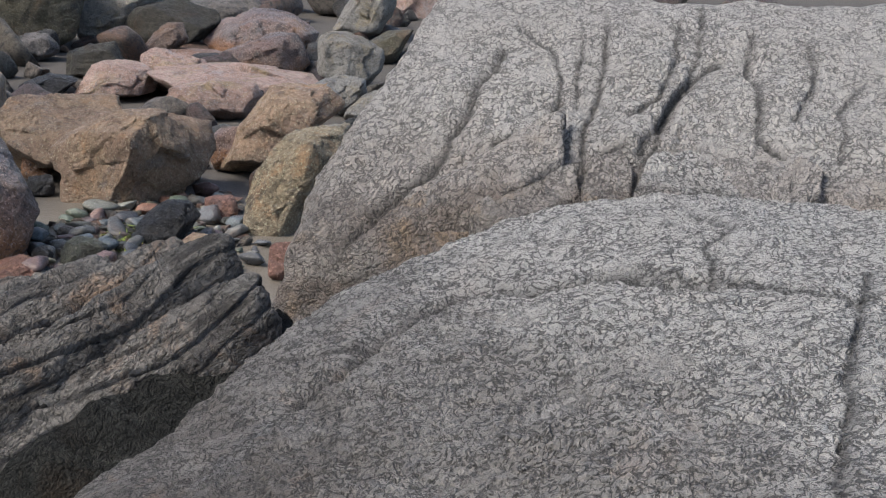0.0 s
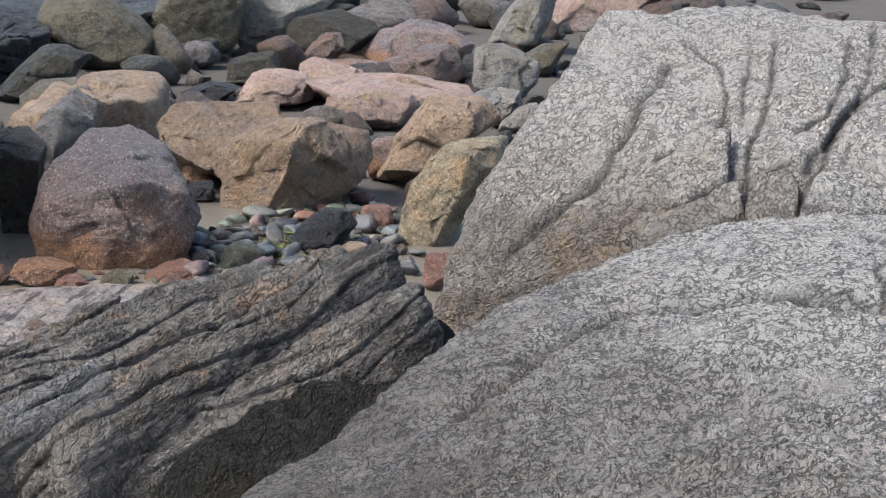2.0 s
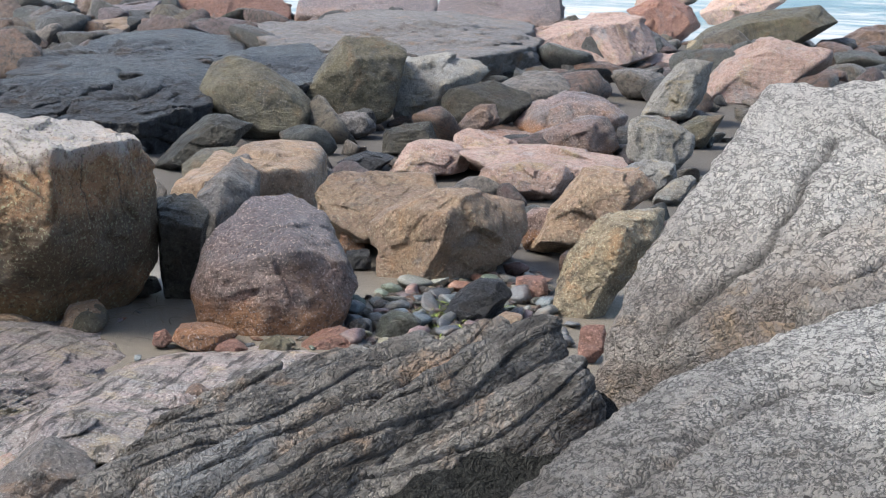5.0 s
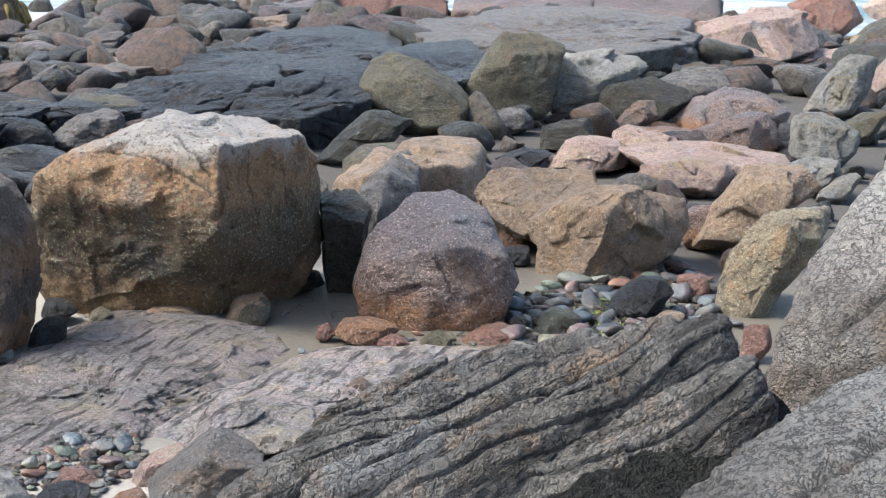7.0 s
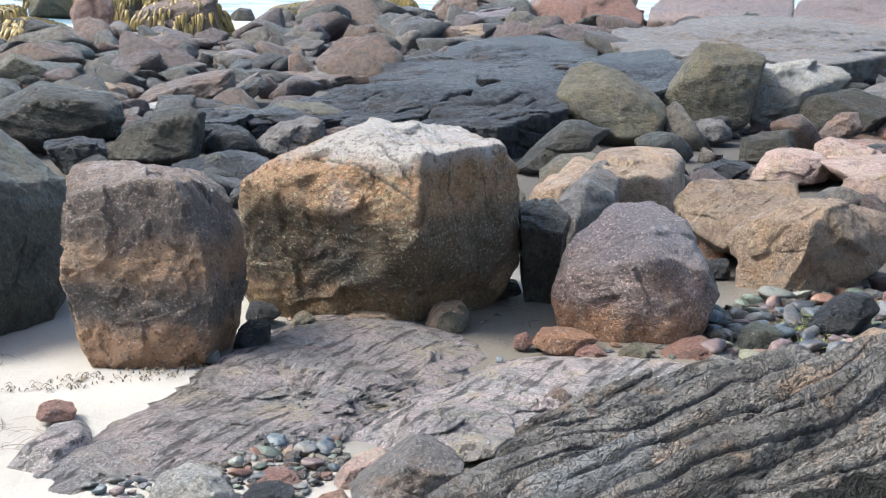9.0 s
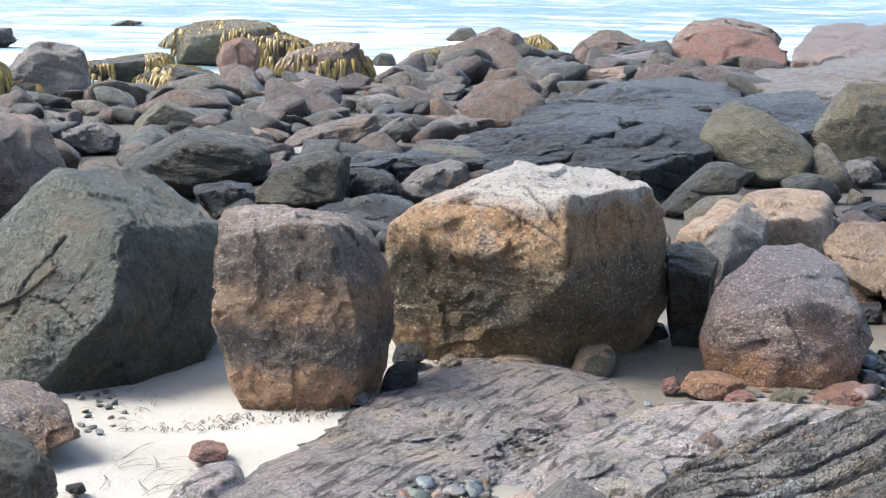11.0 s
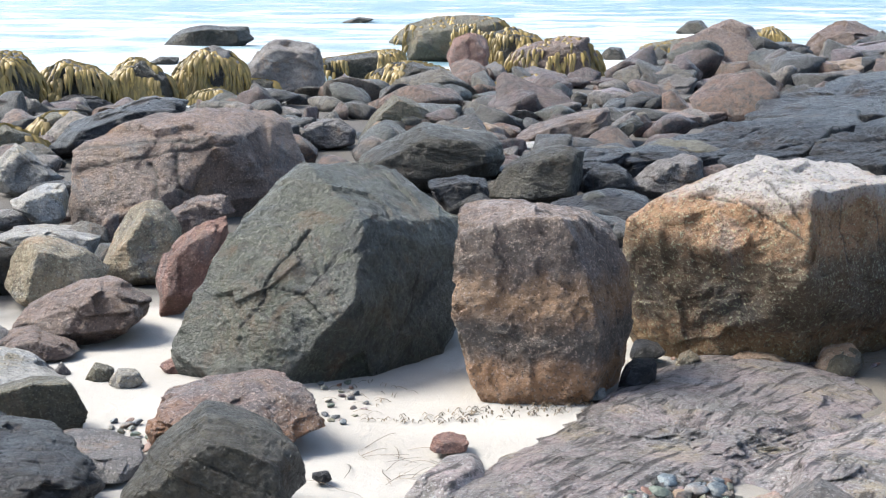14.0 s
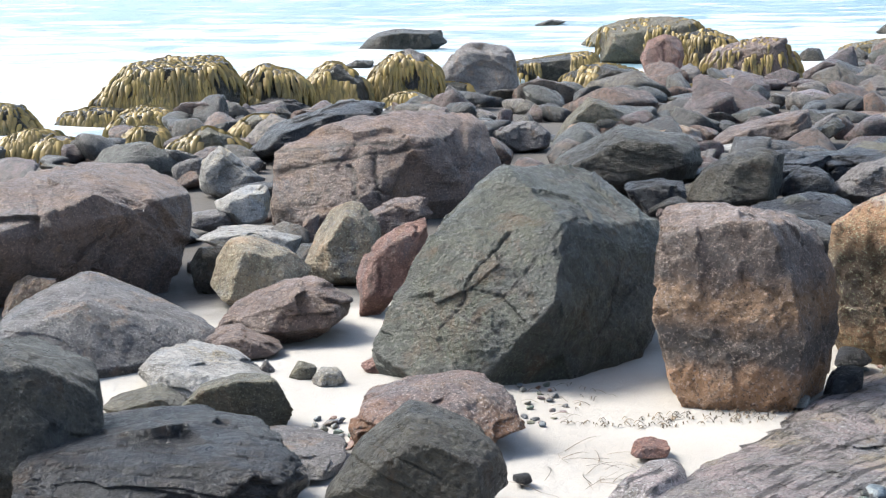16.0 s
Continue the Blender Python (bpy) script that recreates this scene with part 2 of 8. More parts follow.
def pebble_bed(poly, count, small, large, where, seed, z):
    """Loose pebbles, each a thing, lying side by side within a stretch of ground."""
    rng = random.Random(seed)
    if not PEBBLES:
        kinds = (("grey", (0.12, 0.12, 0.113)), ("dark slate", (0.07, 0.075, 0.085)), ("green-grey", (0.11, 0.135, 0.1)), ("pale", (0.2, 0.205, 0.18)), ("reddish", (0.22, 0.115, 0.08)),
                 ("purple-brown", (0.17, 0.115, 0.11)), ("blue-grey", (0.11, 0.135, 0.15)), ("olive", (0.16, 0.15, 0.1)))
        kinds = [(tone, rock_material(tone + "_pebble", c, tuple(0.6 * x for x in c), 0.3, 0.2, 120, tuple(0.5 * x for x in c), 0.3, 0.5, 0.25, 60, veins=0.0)) for tone, c in kinds]
        for k, (tone, material) in enumerate(kinds * 5):
            r = np.random.default_rng(k)
            wide = (0.045, 0.065, 0.1, 0.15, 0.22)[k // 8]
            c = r.normal(size=(14, 3))
            c = c / np.linalg.norm(c, axis=1, keepdims=True) * (1, r.uniform(0.6, 0.95), r.uniform(0.3, 0.55)) * 0.6 * wide
            v, f, _ = stone_verts(c, 3, edge=30, seed=k, lumps=0.03, lump_size=0.5, cuts=4, facing=(0, 0, 0.2), rough=0.3)
            PEBBLES.append((wide, tone, mesh_of("pebble", v, f, True, material)))
    placed = []
    xs, ys = [p[0] for p in poly], [p[1] for p in poly]
    for _ in range(count * 12):
        if len(placed) >= count:
            break
        x, y = rng.uniform(min(xs), max(xs)), rng.uniform(min(ys), max(ys))
        s, tone, me = rng.choice([p for p in PEBBLES if small <= p[0] <= large])
        if inside(x, y, poly) and all((x - a) ** 2 + (y - b) ** 2 > (0.4 * (s + c)) ** 2 for a, b, c in placed):
            placed.append((x, y, s))
            ob = new("pebble", me)
            base = float(ground_height(np.array([[x, y, 0.0]]))[0])
            ob.matrix_world = pose(x, y, base + 0.18 * s, rng.uniform(-15, 15), rng.uniform(-15, 15), rng.uniform(0, 360))
            tagged(ob, f"{tone} water-worn pebble {where}", "pebble", "pebbles " + where)


def rubble(name, count, seed, spot, small, large, label):
    """Countless broken stones in one heap of meshes."""
    rng = np.random.default_rng(seed)
    shapes = []
    for k in range(14):
        c = rng.normal(size=(12, 3))
        c = c / np.linalg.norm(c, axis=1, keepdims=True) * (1, rng.uniform(0.6, 1), rng.uniform(0.45, 0.8)) * 0.5
        shapes.append(stone_verts(c, 3, edge=40, seed=k + 40, lumps=0.06, lump_size=0.5, cuts=6, facing=(0, 0, 0.3))[:2])
    verts, faces, start = [], [], 0
    while len(verts) < count:
        x, y, z = spot(rng)
        s = small + (large - small) * rng.random() ** 1.5
        v, f = shapes[rng.integers(14)]
        turn = np.array(Euler((rng.uniform(-0.4, 0.4), rng.uniform(-0.4, 0.4), rng.uniform(0, 6.28))).to_matrix())
        verts.append(v @ turn.T * s * (1, 1, rng.uniform(0.7, 1.1)) + (x, y, z + 0.12 * s))
        faces.append(f + start)
        start += len(v)
    ob = new(name, mesh_of(name, np.vstack(verts), np.vstack(faces), True, RUBBLE))
    return tagged(ob, label, "stones", kind="stuff")


def shingle(poly, count, small, large, label, seed):
    """Small pebbles past counting on a stretch of ground."""
    def spot(rng):
        xs, ys = [p[0] for p in poly], [p[1] for p in poly]
        while True:
            x, y = rng.uniform(min(xs), max(xs)), rng.uniform(min(ys), max(ys))
            if inside(x, y, poly):
                return x, y, float(ground_height(np.array([[x, y, 0.0]]))[0])
    return rubble("shingle", count, seed, spot, small, large, label)


def thing(name, at, label, category, group=""):
    """An empty at the base of a thing made of parts."""
    ob = new(name)
    ob.empty_display_size = 0.1
    ob.location = at
    bpy.context.view_layer.update()
    return tagged(ob, label, category, group)


def strands(name, poly, count, long, wide, material, label, seed, kind="stuff"):
    """Loose strands of weed and straw that lie on the ground."""
    rng = random.Random(seed)
    xs, ys = [p[0] for p in poly], [p[1] for p in poly]
    verts, faces = [], []
    made = 0
    while made < count:
        x, y = rng.uniform(min(xs), max(xs)), rng.uniform(min(ys), max(ys))
        if not inside(x, y, poly):
            continue
        made += 1
        a, bend = rng.uniform(0, 6.28), rng.uniform(-0.5, 0.5)
        size, w = long * rng.uniform(0.4, 1.3), wide * rng.uniform(0.6, 1.3)
        start = len(verts)
        for s in range(7):
            f = s / 6
            z = float(ground_height(np.array([[x, y, 0.0]]))[0]) + 0.004 + lift_of(name) * rng.random() + 0.012 * math.sin(3.14 * f)
            sx, sy = -math.sin(a) * w * (1 - 0.6 * f), math.cos(a) * w * (1 - 0.6 * f)
            verts += [(x - sx, y - sy, z), (x, y, z + 0.6 * w), (x + sx, y + sy, z)]
            x, y, a = x + math.cos(a) * size / 6, y + math.sin(a) * size / 6, a + bend * 0.5 + rng.uniform(-0.2, 0.2)
        for s in range(6):
            i = start + 3 * s
            faces += [(i, i + 1, i + 4, i + 3), (i + 1, i + 2, i + 5, i + 4)]
    ob = new(name, mesh_of(name, np.array(verts), np.array(faces), True, material))
    return tagged(ob, label, "seaweed", kind=kind)


def lift_of(name):
    return 0.025 if name == "weed_clump" else 0.0


# ---- materials ----
def nodes_of(name):
    mat = bpy.data.materials.new(name)
    mat.use_nodes = True
    t = mat.node_tree
    return mat, t, t.nodes["Principled BSDF"]


def add(t, kind, **values):
    n = t.nodes.new(kind)
    for key, value in values.items():
        if key in n.inputs:
            n.inputs[key].default_value = value
    return n


def mixed(t, a, b, factor, blend="MIX"):
    """A colour node that lays b on a by factor; each is a socket, a colour or a number."""
    n = t.nodes.new("ShaderNodeMix")
    n.data_type, n.blend_type = "RGBA", blend
    for socket, value in ((n.inputs["Factor"], factor), (n.inputs[6], a), (n.inputs[7], b)):
        if hasattr(value, "links"):
            t.links.new(value, socket)
        else:
            socket.default_value = value if isinstance(value, (int, float)) else (*value, 1)
    return n.outputs[2]


def ramp(t, value, low, high):
    n = t.nodes.new("ShaderNodeMapRange")
    n.clamp = True
    n.inputs["From Min"].default_value, n.inputs["From Max"].default_value = low, high
    t.links.new(value, n.inputs["Value"])
    return n.outputs["Result"]


def noise_at(t, where, scale, detail=6, rough=0.6, warp=0.0):
    n = add(t, "ShaderNodeTexNoise", Scale=scale, Detail=detail, Roughness=rough, Distortion=warp)
    t.links.new(where, n.inputs["Vector"])
    return n.outputs["Fac"]


def rock_material(name, base, second, speck_dark=0.5, speck_light=0.3, speck_scale=90, stain=(0.06, 0.06, 0.055), stain_amount=0.4, rough=0.85, bump=0.6, bump_scale=60,
                  crust=0.0, crust_scale=55, heap=False, veins=0.35, layers=0.0, layer_scale=30, band=None, moss=None, facets=0.7, sheen=0.4, streak=None, film=0.3, spec=0.5):
    """A weathered rock: two mottled colours, mineral specks, stains, hair cracks, a pitted crust, fine layers, bands by
    height (tide stains, painted-in top light) and algae.
    """
    mat, t, shader = nodes_of(name)
    coord = t.nodes.new("ShaderNodeTexCoord")
    info = t.nodes.new("ShaderNodeObjectInfo")
    shift = t.nodes.new("ShaderNodeVectorMath")
    shift.operation = "ADD"
    t.links.new(coord.outputs["Object"], shift.inputs[0])
    turn = t.nodes.new("ShaderNodeVectorMath")
    turn.operation = "SCALE"
    turn.inputs[0].default_value = (37, 91, 53)
    t.links.new(info.outputs["Random"], turn.inputs["Scale"])
    t.links.new(turn.outputs[0], shift.inputs[1])
    where = shift.outputs[0]
    big = noise_at(t, where, 2.6, 5, 0.62, 0.6)
    mid = noise_at(t, where, 14, 6, 0.65, 0.3)
    fine = noise_at(t, where, speck_scale * 0.55, 4, 0.75)
    finer = noise_at(t, where, speck_scale * 0.8, 3, 0.7)
    colour = mixed(t, base, second, ramp(t, big, 0.42, 0.58))
    if heap:
        each = t.nodes.new("ShaderNodeNewGeometry").outputs["Random Per Island"]
        for tint, low, high in (((0.24, 0.14, 0.1), 0.26, 0.28), ((0.2, 0.17, 0.13), 0.45, 0.47), ((0.18, 0.12, 0.115), 0.62, 0.64), ((0.11, 0.115, 0.1), 0.78, 0.8), ((0.32, 0.27, 0.23), 0.92, 0.94)):
            colour = mixed(t, colour, tint, ramp(t, each, low, high))
    patchy = t.nodes.new("ShaderNodeMath")
    patchy.operation = "MULTIPLY"
    patchy.inputs[1].default_value = 0.45 if crust else 0.85
    t.links.new(ramp(t, mid, 0.46, 0.66), patchy.inputs[0])
    colour = mixed(t, colour, tuple(c * 0.5 for c in base), patchy.outputs[0])
    bleach = t.nodes.new("ShaderNodeMath")
    bleach.operation = "MULTIPLY"
    bleach.inputs[1].default_value = 0.6
    t.links.new(ramp(t, noise_at(t, where, 7, 7, 0.72, 0.8), 0.52, 0.68), bleach.inputs[0])
    colour = mixed(t, colour, tuple(min(0.7, c * 1.5 + 0.05) for c in second), bleach.outputs[0])
    colour = mixed(t, colour, stain, ramp(t, noise_at(t, where, 4.5, 8, 0.7, 1.2), 0.64 - 0.3 * stain_amount, 0.84 - 0.3 * stain_amount))
    tint = t.nodes.new("ShaderNodeMath")
    tint.operation = "MULTIPLY"
    tint.inputs[1].default_value = 0.5
    t.links.new(ramp(t, noise_at(t, where, 3.1, 8, 0.68, 0.9), 0.54, 0.66), tint.inputs[0])
    tone = sum(base) / 3
    colour = mixed(t, colour, (min(0.6, 1.75 * tone), 1.02 * tone, 0.55 * tone), tint.outputs[0])
    cool = t.nodes.new("ShaderNodeMath")
    cool.operation = "MULTIPLY"
    cool.inputs[1].default_value = 0.5
    t.links.new(ramp(t, noise_at(t, where, 2.1, 8, 0.7, 0.7), 0.55, 0.65), cool.inputs[0])
    colour = mixed(t, colour, (0.8 * tone, 0.88 * tone, tone), cool.outputs[0])
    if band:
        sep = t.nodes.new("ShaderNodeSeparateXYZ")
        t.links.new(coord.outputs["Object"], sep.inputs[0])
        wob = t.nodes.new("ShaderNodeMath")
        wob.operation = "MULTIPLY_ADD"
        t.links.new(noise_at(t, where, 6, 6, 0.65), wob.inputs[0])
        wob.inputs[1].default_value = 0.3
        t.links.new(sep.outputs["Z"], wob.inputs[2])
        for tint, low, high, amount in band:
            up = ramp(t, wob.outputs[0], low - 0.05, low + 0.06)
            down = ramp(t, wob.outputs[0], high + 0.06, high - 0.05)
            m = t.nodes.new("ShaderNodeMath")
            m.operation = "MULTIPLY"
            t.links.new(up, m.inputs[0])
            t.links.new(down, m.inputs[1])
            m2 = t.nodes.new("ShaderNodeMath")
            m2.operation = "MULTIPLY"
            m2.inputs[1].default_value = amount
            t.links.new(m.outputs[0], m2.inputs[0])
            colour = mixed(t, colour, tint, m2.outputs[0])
    dark = t.nodes.new("ShaderNodeMath")
    dark.operation = "MULTIPLY"
    dark.inputs[1].default_value = min(0.9, (0.5 if crust else 1.4) * speck_dark)
    t.links.new(ramp(t, fine, 0.53, 0.62), dark.inputs[0])
    colour = mixed(t, colour, tuple(c * 0.2 for c in base), dark.outputs[0])
    light = t.nodes.new("ShaderNodeMath")
    light.operation = "MULTIPLY"
    light.inputs[1].default_value = min(0.9, (0.3 if crust else 1.4) * speck_light)
    t.links.new(ramp(t, finer, 0.56, 0.64), light.inputs[0])
    colour = mixed(t, colour, tuple(min(0.75, c * 1.9 + 0.1) for c in base), light.outputs[0])
    if moss:
        colour = mixed(t, colour, moss, ramp(t, noise_at(t, where, 5, 7, 0.7, 0.5), 0.56, 0.72))
    crack = add(t, "ShaderNodeTexVoronoi", Scale=5.5)
    crack.feature = "DISTANCE_TO_EDGE"
    warped = t.nodes.new("ShaderNodeVectorMath")
    warped.operation = "ADD"
    wn = add(t, "ShaderNodeTexNoise", Scale=5.0, Detail=5.0)
    t.links.new(where, wn.inputs["Vector"])
    t.links.new(where, warped.inputs[0])
    t.links.new(wn.outputs["Color"], warped.inputs[1])
    t.links.new(warped.outputs[0], crack.inputs["Vector"])
    gap = t.nodes.new("ShaderNodeMath")
    gap.operation = "MULTIPLY"
    t.links.new(ramp(t, crack.outputs["Distance"], 0.022, 0.0), gap.inputs[0])
    t.links.new(ramp(t, noise_at(t, where, 3.0, 3), 0.48, 0.58), gap.inputs[1])
    vein = t.nodes.new("ShaderNodeMath")
    vein.operation = "MULTIPLY"
    vein.inputs[1].default_value = veins
    t.links.new(gap.outputs[0], vein.inputs[0])
    colour = mixed(t, colour, (0.03, 0.028, 0.025), vein.outputs[0])
    hue = t.nodes.new("ShaderNodeHueSaturation")
    hue.inputs["Saturation"].default_value = 1.02 if crust else 1.06
    vary = t.nodes.new("ShaderNodeMapRange")
    vary.inputs["To Min"].default_value, vary.inputs["To Max"].default_value = 0.8, 1.2
    t.links.new(info.outputs["Random"], vary.inputs["Value"])
    t.links.new(vary.outputs["Result"], hue.inputs["Value"])
    # carved joints get their shade painted in as near-black colour
    carved = t.nodes.new("ShaderNodeAttribute")
    carved.attribute_name = "crack"
    crack_shade = t.nodes.new("ShaderNodeMath")
    crack_shade.operation = "MULTIPLY"
    crack_shade.inputs[1].default_value = 0.85
    t.links.new(carved.outputs["Fac"], crack_shade.inputs[0])
    colour = mixed(t, colour, (0.03, 0.027, 0.024), crack_shade.outputs[0])
    t.links.new(colour, hue.inputs["Color"])
    t.links.new(hue.outputs[0], shader.inputs["Base Color"])
    shader.inputs["Specular IOR Level"].default_value = spec
    if film and not crust:
        # a damp, salty film in patches
        wet = t.nodes.new("ShaderNodeMath")
        wet.operation = "MULTIPLY"
        wet.inputs[1].default_value = film
        t.links.new(ramp(t, noise_at(t, where, 3.2, 7, 0.7, 0.5), 0.36, 0.56), wet.inputs[0])
        t.links.new(wet.outputs[0], shader.inputs["Coat Weight"])
        shader.inputs["Coat Roughness"].default_value = 0.5
    gloss = t.nodes.new("ShaderNodeMapRange")
    gloss.inputs["From Min"].default_value, gloss.inputs["From Max"].default_value = 0.3, 0.7
    gloss.inputs["To Min"].default_value, gloss.inputs["To Max"].default_value = max(0.22, rough - (0.15 if crust else sheen)), rough
    t.links.new(mid, gloss.inputs["Value"])
    t.links.new(gloss.outputs["Result"], shader.inputs["Roughness"])
    # relief
    relief = []
    relief.append((noise_at(t, where, bump_scale * 0.25, 8, 0.7), 0.11))
    relief.append((noise_at(t, where, bump_scale, 5, 0.75), 0.05))
    relief.append((gap.outputs[0], -0.035 * min(1, 2 * veins)))
    if crust:
        pit = add(t, "ShaderNodeTexVoronoi", Scale=crust_scale)
        pit.feature = "DISTANCE_TO_EDGE"
        w2 = t.nodes.new("ShaderNodeVectorMath")
        w2.operation = "MULTIPLY_ADD"
        n2 = add(t, "ShaderNodeTexNoise", Scale=crust_scale * 0.6, Detail=3.0)
        t.links.new(where, n2.inputs["Vector"])
        t.links.new(n2.outputs["Color"], w2.inputs[0])
        w2.inputs[1].default_value = (2.2 / crust_scale,) * 3
        t.links.new(where, w2.inputs[2])
        t.links.new(w2.outputs[0], pit.inputs["Vector"])
        net = ramp(t, pit.outputs["Distance"], 0.0, 0.5)
        relief.append((net, 0.014 * crust))
        relief.append((noise_at(t, where, crust_scale * 0.55, 4, 0.6, 0.8), 0.09 * crust))
        # crevices that wander and branch, in two sizes, open in some patches and closed in others
        deep = None
        for size, wide, patch in ((crust_scale * 0.62, 0.05, 7.0), (crust_scale * 0.26, 0.026, 3.5)):
            far = t.nodes.new("ShaderNodeMath")
            far.operation = "SUBTRACT"
            far.inputs[1].default_value = 0.5
            t.links.new(noise_at(t, where, size, 3, 0.55, 0.35), far.inputs[0])
            away = t.nodes.new("ShaderNodeMath")
            away.operation = "ABSOLUTE"
            t.links.new(far.outputs[0], away.inputs[0])
            slit = t.nodes.new("ShaderNodeMath")
            slit.operation = "MULTIPLY"
            t.links.new(ramp(t, away.outputs[0], wide, 0.25 * wide), slit.inputs[0])
            t.links.new(ramp(t, noise_at(t, where, patch, 5, 0.7), 0.28, 0.48), slit.inputs[1])
            relief.append((slit.outputs[0], -0.03 * crust))
            if deep is None:
                deep = slit.outputs[0]
            else:
                both = t.nodes.new("ShaderNodeMath")
                both.operation = "MAXIMUM"
                t.links.new(deep, both.inputs[0])
                t.links.new(slit.outputs[0], both.inputs[1])
                deep = both.outputs[0]
        # crevice shade goes into the colour, as the relief alone stays pale
        slit_shade = t.nodes.new("ShaderNodeMath")
        slit_shade.operation = "MULTIPLY"
        slit_shade.inputs[1].default_value = 0.76 * crust
        t.links.new(deep, slit_shade.inputs[0])
        t.links.new(mixed(t, hue.outputs[0], tuple(0.11 * c for c in base), slit_shade.outputs[0]), shader.inputs["Base Color"])
    if facets and not crust:
        chip = add(t, "ShaderNodeTexVoronoi", Scale=7.0)
        w3 = t.nodes.new("ShaderNodeVectorMath")
        w3.operation = "MULTIPLY_ADD"
        n3 = add(t, "ShaderNodeTexNoise", Scale=6.0, Detail=6.0, Roughness=0.65)
        t.links.new(where, n3.inputs["Vector"])
        t.links.new(n3.outputs["Color"], w3.inputs[0])
        w3.inputs[1].default_value = (0.22, 0.22, 0.22)
        t.links.new(where, w3.inputs[2])
        t.links.new(w3.outputs[0], chip.inputs["Vector"])
        relief.append((chip.outputs["Distance"], -0.035 * facets))
        relief.append((mid, 0.035 * facets))
    if layers:
        wave = add(t, "ShaderNodeTexNoise", Scale=layer_scale, Detail=5.0, Roughness=0.6)
        st = t.nodes.new("ShaderNodeMapping")
        if streak:
            st.vector_type = "TEXTURE"
            st.inputs["Rotation"].default_value = streak
            st.inputs["Scale"].default_value = (9.0, 1.3, 1.0)
        else:
            st.inputs["Scale"].default_value = (0.08, 0.6, 1.0)
            st.inputs["Rotation"].default_value = (0.5, 0.3, 0.2)
        t.links.new(where, st.inputs["Vector"])
        t.links.new(st.outputs[0], wave.inputs["Vector"])
        relief.append((wave.outputs["Fac"], 0.03 * layers))
        if streak:
            slot = ramp(t, wave.outputs["Fac"], 0.47, 0.39)
            relief.append((slot, -0.02))
            # shade of the long grooves, darkened into the colour
            slot_shade = t.nodes.new("ShaderNodeMath")
            slot_shade.operation = "MULTIPLY"
            slot_shade.inputs[1].default_value = 0.8
            t.links.new(slot, slot_shade.inputs[0])
            below = shader.inputs["Base Color"].links[0].from_socket
            t.links.new(mixed(t, below, (0.035, 0.03, 0.027), slot_shade.outputs[0]), shader.inputs["Base Color"])
    height = None
    for socket, amount in relief:
        m = t.nodes.new("ShaderNodeMath")
        m.operation = "MULTIPLY_ADD"
        t.links.new(socket, m.inputs[0])
        m.inputs[1].default_value = amount
        if height is None:
            m.inputs[2].default_value = 0
        else:
            t.links.new(height, m.inputs[2])
        height = m.outputs[0]
    b = t.nodes.new("ShaderNodeBump")
    b.inputs["Strength"].default_value = min(1.0, bump * 1.2)
    b.inputs["Distance"].default_value = 1.0
    t.links.new(height, b.inputs["Height"])
    t.links.new(b.outputs[0], shader.inputs["Normal"])
    t.links.new(b.outputs[0], shader.inputs["Coat Normal"])
    return mat


# both granites: pale upper bands put the light on the crests into the colour
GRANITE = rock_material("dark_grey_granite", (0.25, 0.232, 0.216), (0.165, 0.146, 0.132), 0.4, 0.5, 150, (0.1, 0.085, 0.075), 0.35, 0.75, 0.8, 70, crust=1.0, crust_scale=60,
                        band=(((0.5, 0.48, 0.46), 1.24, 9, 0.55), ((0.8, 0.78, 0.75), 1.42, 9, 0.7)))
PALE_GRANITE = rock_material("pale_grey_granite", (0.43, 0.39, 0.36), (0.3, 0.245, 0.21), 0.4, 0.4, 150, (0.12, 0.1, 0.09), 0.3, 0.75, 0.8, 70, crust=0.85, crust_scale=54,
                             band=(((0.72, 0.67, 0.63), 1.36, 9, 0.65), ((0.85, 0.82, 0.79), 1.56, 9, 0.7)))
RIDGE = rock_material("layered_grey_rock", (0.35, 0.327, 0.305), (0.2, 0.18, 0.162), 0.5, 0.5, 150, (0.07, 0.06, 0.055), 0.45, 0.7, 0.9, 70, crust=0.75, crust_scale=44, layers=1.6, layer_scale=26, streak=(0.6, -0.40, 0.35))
# tide bands below; the white band on top paints in the sky's sheen
TIDAL = rock_material("tide_banded_skylit_granite", (0.66, 0.37, 0.205), (0.54, 0.31, 0.165), 0.5, 0.5, 75, (0.16, 0.12, 0.08), 0.3, 0.8, 0.8, 60,
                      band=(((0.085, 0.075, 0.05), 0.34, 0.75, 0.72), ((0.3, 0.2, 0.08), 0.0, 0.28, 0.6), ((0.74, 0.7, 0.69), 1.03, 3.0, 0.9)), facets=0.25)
# the last, palest band stands in for skylight on the block's top
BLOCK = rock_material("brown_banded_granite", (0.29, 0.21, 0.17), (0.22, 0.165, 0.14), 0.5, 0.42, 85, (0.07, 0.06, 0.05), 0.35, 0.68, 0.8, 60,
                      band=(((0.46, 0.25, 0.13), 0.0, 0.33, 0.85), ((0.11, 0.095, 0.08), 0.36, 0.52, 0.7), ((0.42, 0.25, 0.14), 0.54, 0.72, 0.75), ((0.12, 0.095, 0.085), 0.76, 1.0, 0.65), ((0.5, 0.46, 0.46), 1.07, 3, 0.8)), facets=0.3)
GREEN = rock_material("green_slate", (0.092, 0.096, 0.068), (0.064, 0.07, 0.062), 0.35, 0.25, 60, (0.05, 0.055, 0.055), 0.4, 0.65, 0.9, 40, layers=1.0, layer_scale=16)
